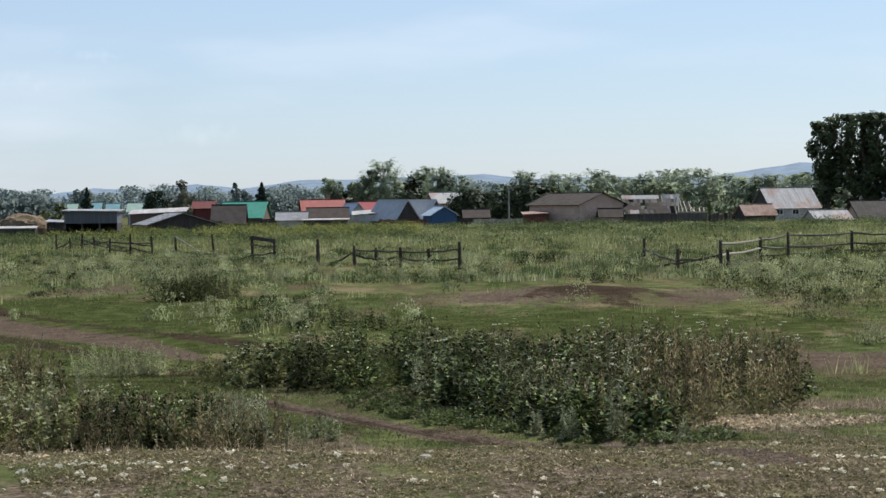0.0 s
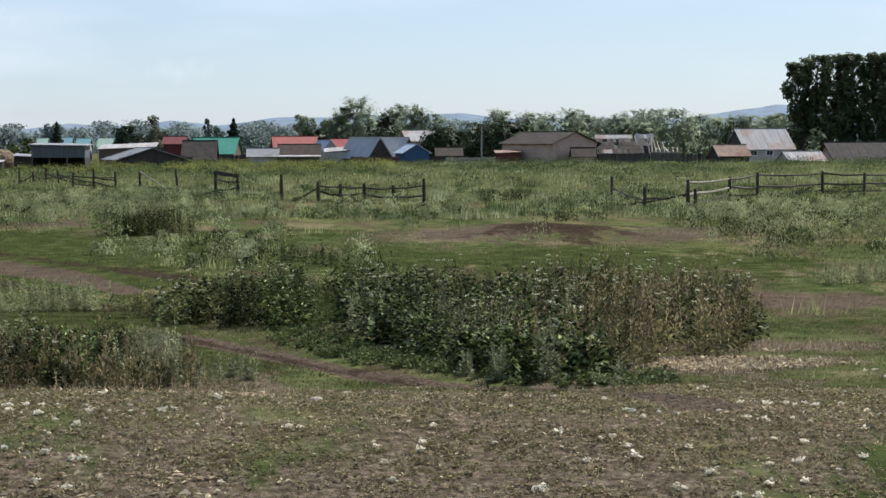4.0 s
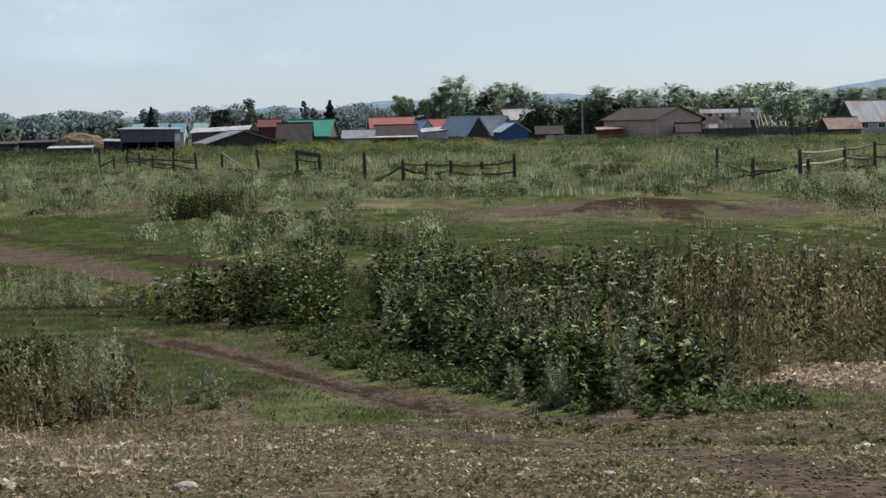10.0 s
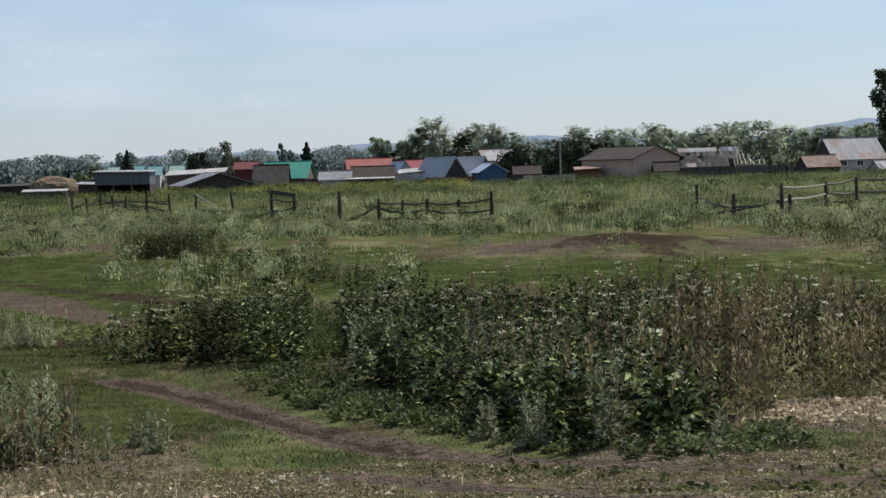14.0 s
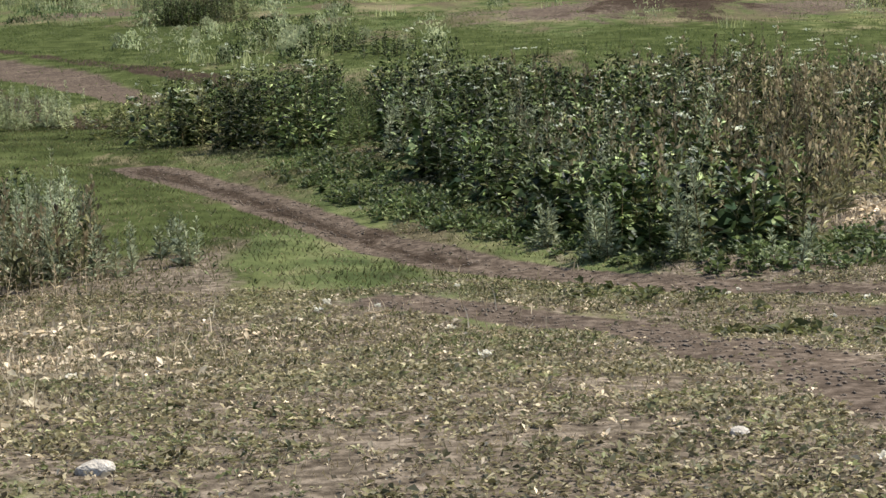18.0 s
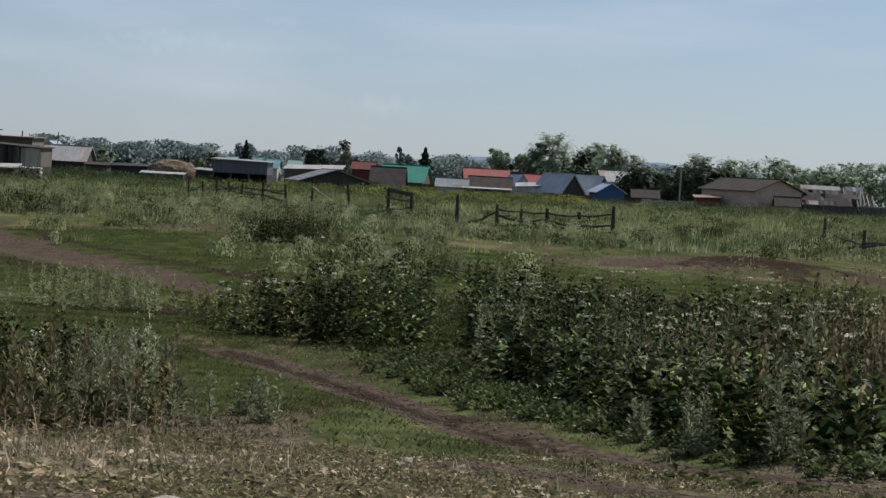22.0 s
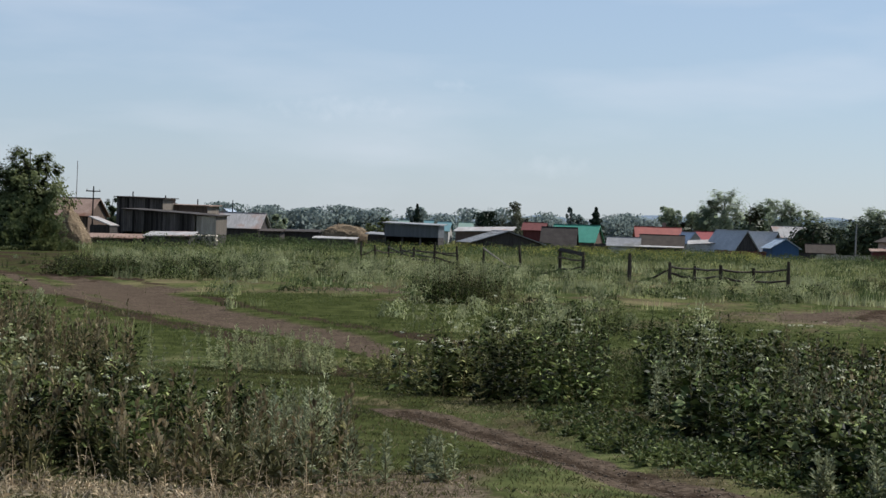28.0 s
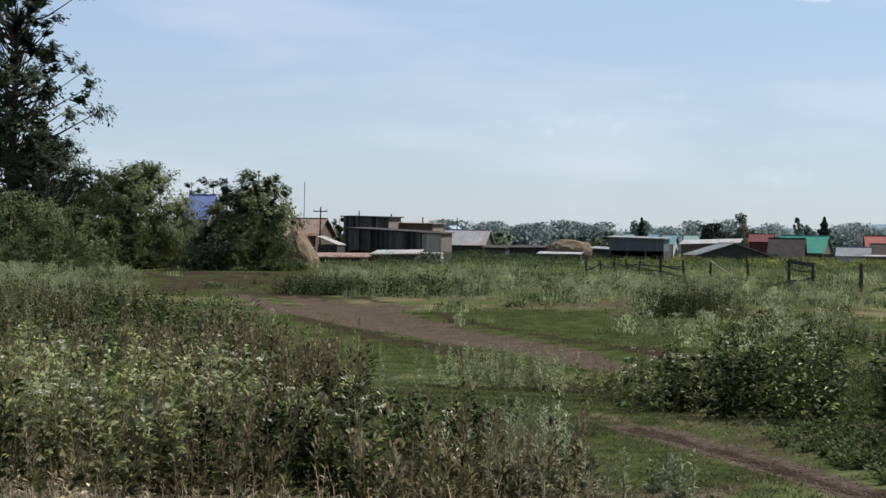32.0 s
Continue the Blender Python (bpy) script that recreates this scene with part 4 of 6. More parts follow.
x, y = scatter([(-10.2, 24.2), (-8.2, 23.4), (-6.8, 23.6), (-6.3, 24.6), (-7.0, 27.2), (-10.2, 28.2)], 16)
stand("dock_stand", x, y, RNG.uniform(0.55, 1.05, len(x)), "tall dark brown dock stand with seed spikes", "dock", "brownweed", 0.3, "spike", stem_r=0.006)
stand("nettle_stand", x[::2], y[::2], RNG.uniform(0.4, 0.85, len(x[::2])), "dark nettles under tall dock stalks", "nettle", "weed", 0.4)
# dry stalks and pale grass before it
x, y = scatter([(-6.4, 13.2), (-4.4, 13.9), (-3.0, 13.4), (-2.1, 13.9), (-2.05, 15.6), (-2.5, 16.9), (-4.0, 16.7), (-6.4, 15.9)], 34, lambda x, y: np.clip((lattice(x / 0.35, y / 0.35, 35) - 0.25) / 0.2, 0.1, 1))
stand("dry_stalks", x, y, RNG.uniform(0.05, 0.34, len(x)) * np.clip(0.35 + (y - 13.3) * 0.25, 0.3, 1), "thin dry stalks and pale grass before the weeds", "dry", "straw", 0.3, stem_mat="straw", stem_r=0.003)
x, y = scatter([(-6.8, 14.3), (-5.0, 14.7), (-4.0, 15.0), (-2.9, 15.2), (-2.3, 16.0), (-2.5, 17.4), (-4.0, 17.4), (-6.8, 16.9)], 60, lambda x, y: np.clip((lattice(x / 0.4, y / 0.4, 38) - 0.3) / 0.2, 0.1, 1))
h = RNG.uniform(0.22, 0.66, len(x)) * np.clip(0.5 + (y - 14.4) * 0.3, 0.4, 1)
for k, mat, label in ((0, "dockleaf", "withered brown stalks at the front of the weeds"), (1, "straw", "pale dry stalks at the front of the weeds"), (2, "brownweed", "dark withered stalks at the front of the weeds")):
    stand("dry_stalks", x[k::3], y[k::3], h[k::3], label, "dock" if k == 2 else "dry", mat, 0.4, "spike" if k == 0 else "", stem_mat="stem" if k == 2 else "dockleaf", stem_r=0.004)
# brown dock and green weeds beside the track
x, y = scatter(BACK_LEFT, 8.0, lambda x, y: np.clip((lattice(x / 2.2, y / 2.2, 43) - 0.34) / 0.14, 0.08, 1))
patch = lattice(x / 2.2, y / 2.2, 41)
hh = 0.4 + 0.5 * lattice(x / 1.0, y / 1.0, 42) + RNG.normal(0, 0.1, len(x))
for sel, nm, label, habit, mat, head in (
        (patch > 0.4, "weed_stand", "tall green weeds beside the dirt track", "nettle", "weed", ""),
        ((patch <= 0.5) & (patch > 0.34), "dock_stand", "dull brown dock stand beside the track", "dock", "brownweed", "spike"),
        (patch < 0.34, "wormwood_stand", "pale wormwood among the dock beside the track", "worm", "greyworm", "")):
    stand(nm, x[sel], y[sel], hh[sel] * 1.1, label, habit, mat, 0.35, head, stem_r=0.007)


def clumps(spots, name, label, habit, mat, n, r, h):
    for cx, cy in spots:
        x, y = cx + RNG.normal(0, r, n), cy + RNG.normal(0, r * 0.7, n)
        stand(name, x, y, h * RNG.uniform(0.55, 1.1, n), label, habit, mat, 0.25)


clumps([(-6.9, 31.3), (-6.3, 30.9), (-5.9, 31.7), (-5.6, 31.3)], "wormwood", "pale grey-green wormwood clump on the short grass", "worm", "sage", 20, 0.24, 0.62)
clumps([(-4.4, 31.0), (-4.0, 30.2), (-4.1, 29.2)], "weed_clump", "pale green flowering weeds beside the thicket", "yarrow", "olive", 26, 0.35, 0.45)


clumps([(-7.6, 61.7), (-7.2, 62.4), (-6.9, 63.0), (-7.4, 61.2)], "dark_clump", "dark upright dock and nettle clump in the meadow", "dock", "weed", 60, 0.45, 1.25)
clumps([(-7.4, 62.2), (-6.6, 62.4)], "dark_clump", "dark dock stalks in the meadow", "dock", "brownweed", 40, 0.5, 1.2)
clumps([(7.6, 97.4), (8.8, 98.6), (9.6, 99.8)], "dark_clump", "dark ragged weed clump before the fence", "dock", "weed", 40, 0.6, 0.8)
clumps([(-25.2, 80.2), (-24.2, 78.6), (-23.2, 77.4), (-22.2, 77.6), (-21.2, 78.0), (-20.2, 78.8), (-19.0, 79.4)], "dark_clump", "dark weedy dock strip beside the track", "nettle", "weed", 60, 0.7, 0.8)
clumps([(-24.6, 79.4), (-22.6, 78.2), (-20.4, 78.8)], "dark_clump", "brown dock stalks beside the track", "dock", "brownweed", 50, 1.1, 1.05)
clumps([(8.43, 71.66)], "dark_clump", "dark ragged weed clump beside the mound", "dock", "weed", 24, 0.3, 0.8)
clumps([(10.2, 36.0), (11.0, 36.6), (11.9, 37.2), (12.6, 38.2)], "wormwood", "pale grey-green wormwood at the meadow edge", "worm", "sage", 30, 0.4, 0.5)
for px, py in ((-2.71, 47.03), (-1.92, 45.87), (-1.09, 44.32), (-3.62, 49.26), (-4.90, 54.01)):
    clumps([(px, py)], "weed_clump", "dull dark weeds among pale grass", "yarrow", "weed", 26, 0.7, 0.55)


def wedge(y0, y1, left=-0.52, right=0.36, lead=1.5):
    return [(left * y0 - lead, y0), (right * y0 + lead, y0), (right * y1 + lead, y1), (left * y1 - lead, y1)]


# short turf, near to far
def tuftiness(seed, size, lo=0.3, hi=0.6, floor=0.05):
    return lambda x, y: clear(x, y) * np.clip((0.6 * lattice(x / size, y / size, seed) + 0.4 * lattice(x / size * 2.7, y / size * 2.7, seed + 1) - lo) / (hi - lo), floor, 1)


def rosettes(name, poly, per_m2, k, r, leaf, mat, label, keep=None, tone=0.3, rise=0.5, category="ground cover"):
    """Small plants pressed to the turf: leaves spreading from each centre."""
    cx, cy = scatter(poly, per_m2, keep)
    n = len(cx)
    s = RNG.uniform(0.5, 1.35, n)
    i = np.repeat(np.arange(n), k)
    ang = RNG.uniform(0, 2 * np.pi, n * k)
    off = RNG.uniform(0, 1, n * k) * r * s[i]
    px, py = cx[i] + np.cos(ang) * off, cy[i] + np.sin(ang) * off
    c = np.stack([px, py, height(px, py) + RNG.uniform(0.0, 0.4, n * k) * leaf * s[i]], 1)
    d = np.stack([np.cos(ang), np.sin(ang), rise * RNG.uniform(0.2, 1.6, n * k)], 1) + RNG.normal(0, 0.25, (n * k, 3))
    ob = mesh_object(name, *along(c, d, leaf * s[i] * RNG.uniform(0.5, 1.3, n * k), 0.46), M[mat])
    set_tone(ob, np.repeat(np.clip(RNG.normal(0, tone, n), -0.6, 0.9)[i], 4))
    return tagged(ob, label, category, kind="stuff")


def green_part(x, y):
    return np.clip(2.0 - 1.7 * straw_mask(x, y), 0.12, 1)


NEAR = [(-3.2, 3.8), (2.8, 3.8), (4.4, 15.4), (-6.5, 15.4)]
rosettes("knotgrass", NEAR, 380, 7, 0.03, 0.026, "knot", "dull olive knotgrass tufts on the trampled turf", lambda x, y: tuftiness(91, 0.55, 0.34, 0.52, 0.14)(x, y) * green_part(x, y))
rosettes("knotgrass", NEAR, 120, 8, 0.028, 0.025, "knotgreen", "green knotgrass patches on the trampled turf", lambda x, y: tuftiness(191, 0.8, 0.42, 0.54, 0.03)(x, y) * green_part(x, y))
rosettes("turf_litter", NEAR, 380, 5, 0.03, 0.024, "litter", "small dry brown leaves in the trampled turf", tuftiness(195, 0.5, 0.36, 0.56, 0.1), 0.4, 0.25, "litter")
rosettes("pale_turf", NEAR, 110, 5, 0.025, 0.024, "straw", "pale dried leaf tufts on the turf", tuftiness(197, 0.45, 0.42, 0.58, 0.06), 0.3, 0.6, "litter")
rosettes("straw_litter", NEAR, 240, 7, 0.04, 0.048, "straw", "pale straw and dry leaf litter on the turf", lambda x, y: tuftiness(92, 0.3)(x, y) * np.clip(straw_mask(x, y) * 2.4 - 1.5, 0, 1), 0.35, 0.3, "litter")
x, y = scatter(NEAR, 700, tuftiness(93, 0.22))
blades("turf_blades", x, y, RNG.uniform(0.012, 0.04, len(x)), RNG.uniform(0.003, 0.007, len(x)), M["litter"], "fine dry blades in the trampled turf", "ground cover", lean=1.2, bend=False)
x, y = scatter(wedge(9, 17, -0.42, 0.36), 260, lambda x, y: np.clip(straw_mask(x, y) * 2 - 1.2, 0, 1))
blades("dry_grass", x, y, RNG.uniform(0.04, 0.16, len(x)), RNG.uniform(0.004, 0.008, len(x)), M["straw"], "pale dry grass beside the weeds", "dry grass", lean=0.8)
rosettes("straw_litter", [(2.9, 17.2), (3.3, 17.0), (6.0, 17.8), (7.0, 21.5), (5.0, 21.5), (3.5, 19.5)], 220, 7, 0.05, 0.06, "straw", "pale flattened straw beside the thicket", lambda x, y: np.clip(straw_mask(x, y) * 2.4 - 1.3, 0, 1), 0.35, 0.3, "litter")
# green plants between the two paths
rosettes("path_weeds", [(0.3, 15.6), (1.0, 14.0), (1.5, 12.2), (2.2, 10.4), (3.4, 11.0), (3.4, 13.6), (2.0, 14.5), (1.2, 15.2)], 40, 12, 0.05, 0.06, "lawn", "low green weeds between the two dirt paths", tuftiness(98, 0.5, 0.4, 0.6, 0.04))
MIDDLE = wedge(11.5, 32)
x, y = scatter(MIDDLE, 440, tuftiness(94, 0.7, 0.3, 0.55, 0.06))
blades("short_turf", x, y, RNG.uniform(0.015, 0.05, len(x)), RNG.uniform(0.007, 0.015, len(x)), M["lawn"], "short trampled green meadow turf", "grass", lean=1.3, bend=False)
x, y = scatter(MIDDLE, 330, lambda x, y: tuftiness(95, 0.5, 0.35, 0.6, 0.05)(x, y) * np.clip(1.4 - 1.6 * near_lawn(x, y), 0.05, 1))
blades("short_turf", x, y, RNG.uniform(0.012, 0.04, len(x)), RNG.uniform(0.006, 0.013, len(x)), M["litter"], "brownish trampled turf", "grass", lean=1.6, bend=False)
x, y = scatter(wedge(16, 32), 150, lambda x, y: np.clip(straw_mask(x, y) * 2 - 0.8, 0, 1))
blades("dry_grass", x, y, RNG.uniform(0.04, 0.13, len(x)), RNG.uniform(0.008, 0.014, len(x)), M["straw"], "tall pale dry grass beside the thicket", "dry grass", lean=0.6)
x, y = scatter(wedge(32, 66), 110, tuftiness(51, 1.6, 0.32, 0.55, 0.04))
blades("lawn_grass", x, y, RNG.uniform(0.02, 0.07, len(x)), RNG.uniform(0.014, 0.03, len(x)), M["greenlawn"], "short grazed green meadow grass", "grass", lean=1.1, bend=False)

# where the grass stands tall
TALL_ZONES = [
    [(-22.03, 74.09), (-17.68, 73.32), (-14.24, 79.75), (-8.56, 64.44), (-6.07, 63.94), (-6.04, 60.83), (-6.81, 75.28), (-9.64, 110.49), (-17.26, 124.03), (-30.23, 133.96), (-34.09, 187.23), (-44.35, 147.49)],
    [(-4.54, 44.22), (-2.80, 42.96), (-0.43, 42.57), (-0.64, 49.94), (-2.97, 55.95), (-5.91, 59.44)],
    [(-3.46, 73.47), (3.66, 71.66), (4.27, 83.40), (-4.04, 86.11)],
    [(11.14, 63.54), (15.78, 59.54), (22.58, 85.21), (15.36, 86.11)],
    [(-34.45, 59.83), (-26.75, 62.69), (-37.52, 92.52), (-50.24, 121.86), (-64.98, 109.82)]]


def tall(x, y):
    k = np.zeros(len(x))
    xx = x + 3.0 * (lattice(x / 2.5, y / 2.5, 55) - 0.5) + 1.5 * (lattice(x / 0.8, y / 0.8, 56) - 0.5)
    yy = y + 7.0 * (lattice(x / 2.5, y / 4.5, 57) - 0.5)
    for z in TALL_ZONES:
        k = np.maximum(k, in_poly(xx, yy, z))
    patch = np.clip((0.7 * lattice(x / 1.5, y / 3.5, 53) + 0.3 * lattice(x / 0.6, y / 1.2, 58) - 0.38) / 0.12, 0.06, 1)
    stray = np.clip((lattice(x / 1.2, y / 2.0, 52) - 0.8) / 0.1, 0, 0.5) * (y > 26)
    return clear(x, y) * np.maximum(k * patch, stray)


def tufts(name, poly, per_m2, k, r, h, w, mat, label, keep=None, lean=0.45):
    """Grass growing in tufts."""
    cx, cy = scatter(poly, per_m2, keep)
    s = RNG.uniform(0.45, 1.25, len(cx))
    i = np.repeat(np.arange(len(cx)), k)
    x, y = cx[i] + RNG.normal(0, r, len(i)) * s[i], cy[i] + RNG.normal(0, r, len(i)) * s[i]
    ob = blades(name, x, y, h * s[i] * RNG.uniform(0.4, 1.1, len(i)), np.full(len(i), w) * RNG.uniform(0.6, 1.3, len(i)), M[mat], label, "grass", lean=lean, bend=False)
    set_tone(ob, np.repeat(np.clip(RNG.normal(0, 0.22, len(cx)), -0.5, 0.6)[i], 3))


def beyond(seed, lo, hi):
    return lambda x, y: np.clip((0.6 * lattice(x / 4.5, y / 9.0, seed) + 0.4 * lattice(x / 1.5, y / 3.0, seed + 1) - lo) / (hi - lo), 0.0, 1) * clear(x, y)


def bushes(name, poly, per_m2, k, r, h, leaf, mat, label, keep=None):
    """Low bushy plants: upright narrow leaves in uneven domes."""
    cx, cy = scatter(poly, per_m2, keep)
    s = RNG.uniform(0.45, 1.3, len(cx))
    i = np.repeat(np.arange(len(cx)), k)
    t = RNG.uniform(0.05, 1, len(i)) ** 0.8
    x, y = cx[i] + RNG.normal(0, r, len(i)) * s[i] * (1.2 - 0.7 * t), cy[i] + RNG.normal(0, r, len(i)) * s[i] * (1.2 - 0.7 * t)
    c = np.stack([x, y, height(x, y) + h * s[i] * t], 1)
    v, f = leaf_quads(c, leaf * RNG.uniform(0.6, 1.3, len(c)), 0.26, 2.4)
    ob = mesh_object(name, v, f, M[mat])
    set_tone(ob, np.repeat(np.clip(RNG.normal(0, 0.25, len(cx)), -0.5, 0.6)[i], 4))
    tagged(ob, label, "wild plants", kind="stuff")


FIELD = wedge(28, 108, lead=3)
bushes("wormwood_bushes", FIELD, 0.6, 110, 0.2, 0.7, 0.11, "sage", "pale grey-green wormwood bushes in the meadow", tall)
bushes("dark_weed_bushes", FIELD, 0.22, 100, 0.3, 0.5, 0.12, "weed", "dark leafy weeds among the wormwood", tall)
tufts("grass_tufts", FIELD, 0.5, 26, 0.2, 0.38, 0.03, "seedgrass", "pale upright seeding grass tufts in the meadow", tall)
tufts("grass_tufts", FIELD, 0.4, 24, 0.25, 0.3, 0.04, "olive", "dull green grass tufts in the meadow", tall)
EDGE = [(10.6, 44.0), (15.0, 42.0), (28.16, 83.11), (19.16, 87.09), (12.24, 68.41)]
bushes("wormwood_bushes", EDGE, 0.5, 90, 0.26, 0.5, 0.11, "sage", "pale wormwood beside the dark bush", beyond(72, 0.4, 0.55))
bushes("green_weed_bushes", EDGE, 0.7, 90, 0.3, 0.45, 0.11, "olive", "green leafy weeds beside the dark bush", beyond(74, 0.3, 0.5))
bushes("dark_weed_bushes", EDGE, 0.25, 90, 0.3, 0.5, 0.11, "weed", "dark leafy weeds beside the dark bush", beyond(76, 0.45, 0.6))
RIM = wedge(74, 126)
x, y = scatter(RIM, 7, beyond(60, 0.3, 0.5))
blades("meadow_grass", x, y, RNG.uniform(0.03, 0.12, len(x)), RNG.uniform(0.025, 0.05, len(x)), M["field"], "short yellow-green grass round the fence", "grass", lean=0.9, bend=False)
tufts("wormwood_tufts", RIM, 0.42, 26, 0.24, 0.5, 0.055, "sage", "pale upright wormwood round the fence", beyond(62, 0.46, 0.57), 0.3)
tufts("grass_tufts", RIM, 0.2, 26, 0.25, 0.42, 0.045, "seedgrass", "pale grass tufts round the fence", beyond(162, 0.46, 0.6), 0.35)
tufts("weed_tufts", RIM, 0.3, 30, 0.3, 0.5, 0.06, "nettlefar", "green weed tufts round the fence", beyond(64, 0.48, 0.58), 0.4)
bushes("dark_weed_bushes", RIM, 0.06, 70, 0.4, 0.5, 0.14, "weed", "dark green weed clumps round the fence", beyond(64, 0.5, 0.58))
bushes("green_weed_bushes", RIM, 0.16, 70, 0.45, 0.32, 0.13, "field", "low yellow-green plants round the fence", beyond(164, 0.42, 0.56))
BACK = wedge(124, 250, -0.5, 0.34)
x, y = scatter(BACK, 1.6, lambda x, y: 1 - 0.9 * trodden(x, y))
blades("meadow_grass", x, y, RNG.uniform(0.12, 0.4, len(x)), RNG.uniform(0.06, 0.14, len(x)), M["field"], "meadow grass in front of the village", "grass", lean=1.0, bend=False)
tufts("wormwood_tufts", BACK, 0.09, 26, 0.6, 0.55, 0.1, "sage", "pale tall plants in front of the village", beyond(66, 0.46, 0.58), 0.3)
bushes("green_weed_bushes", BACK, 0.06, 60, 1.1, 0.5, 0.24, "field", "low yellow-green plants in front of the village", beyond(168, 0.42, 0.56))
tufts("grass_tufts", BACK, 0.12, 26, 0.7, 0.55, 0.1, "field", "yellow-green tall grass in front of the village", beyond(68, 0.42, 0.56), 0.4)
bushes("dark_weed_bushes", BACK, 0.05, 56, 1.0, 0.8, 0.26, "nettlefar", "dark nettle clumps in front of the village", beyond(70, 0.5, 0.6))
bushes("weed_patches", wedge(60, 130), 0.12, 90, 0.5, 0.45, 0.14, "nettlefar", "green weed patches scattered in the meadow", beyond(78, 0.52, 0.62))
bushes("nettle_patches", wedge(150, 238, -0.5, 0.34), 0.1, 70, 1.2, 1.0, 0.24, "nettlefar", "green nettle patches in front of the village", lambda x, y: np.clip((lattice(x / 9, y / 12, 61) - 0.5) / 0.15, 0, 1))
# yellow-green flowering strip before the houses
bushes("yellow_weeds", wedge(185, 240, -0.16, 0.02), 0.3, 40, 0.6, 0.8, 0.2, "yellowweed", "yellow-green flowering weeds before the houses")


# ---- litter on the near turf ----
x, y = scatter(wedge(6, 26, -0.3, 0.36), 200, lambda x, y: np.clip(bare_mask(x, y) * 1.6 - 0.5, 0, 1))
tagged(mesh_object("soil_clods", *octas(np.stack([x, y, height(x, y) + 0.002], 1), RNG.uniform(0.004, 0.017, len(x))), M["clod"]), "dry crumbs of trodden soil on the paths", "soil", kind="stuff")

def tufts_of_down():
    x, y = scatter(wedge(1.5, 7.6, lead=2.5), 15.0, lambda x, y: np.clip((lattice(x / 1.8, y / 1.8, 71) - 0.3) / 0.4, 0.1, 1))
    xb, yb = scatter(wedge(7.6, 19, -0.3, 0.36), 0.35)
    x, y = np.concatenate([x, xb]), np.concatenate([y, yb])
    c = np.stack([x, y, height(x, y) + 0.02], 1)
    k = 34
    big = np.repeat(RNG.uniform(0.35, 1.0, len(c)) ** 1.5, k)[:, None]
    cc = np.repeat(c, k, 0) + RNG.normal(0, 0.014, (len(c) * k, 3)) * [1.3, 1, 0.7] * big
    v, f = leaf_quads(cc, 0.019 * RNG.uniform(0.5, 1.4, len(cc)) * (0.5 + big[:, 0]), 0.6)
    tagged(mesh_object("down_feathers", v, f, M["feather"]), "white goose down and small feathers lying on turf", "feathers", kind="stuff")


tufts_of_down()


def stone_at(cx, cy, r, label="pale flat stone-like lump lying in the short grass"):
    bm = bmesh.new()
    bmesh.ops.create_icosphere(bm, subdivisions=2, radius=r)
    for v in bm.verts:
        k = 1 + 0.25 * noise.noise(v.co / r * 1.3 + Vector((cx, cy, 0)))
        v.co = Vector((v.co.x * k * 1.35, v.co.y * k, v.co.z * k * 0.55))
    me = bpy.data.meshes.new("stone")
    bm.to_mesh(me)
    bm.free()
    me.materials.append(M["stone"])
    ob = new("stone", me)
    ob.matrix_basis = pose(cx, cy, float(height(np.array([cx]), np.array([cy]))[0]) + r * 0.2, 0, 0, RNG.uniform(0, 90))
    tagged(ob, label, "stone", "stones on the turf")


# a pale flat stone, and a smaller tuft of fluff shaped as one
for cx, cy, r in ((-1.01, 8.40, 0.045), (0.82, 8.70, 0.03)):
    stone_at(cx, cy, r)


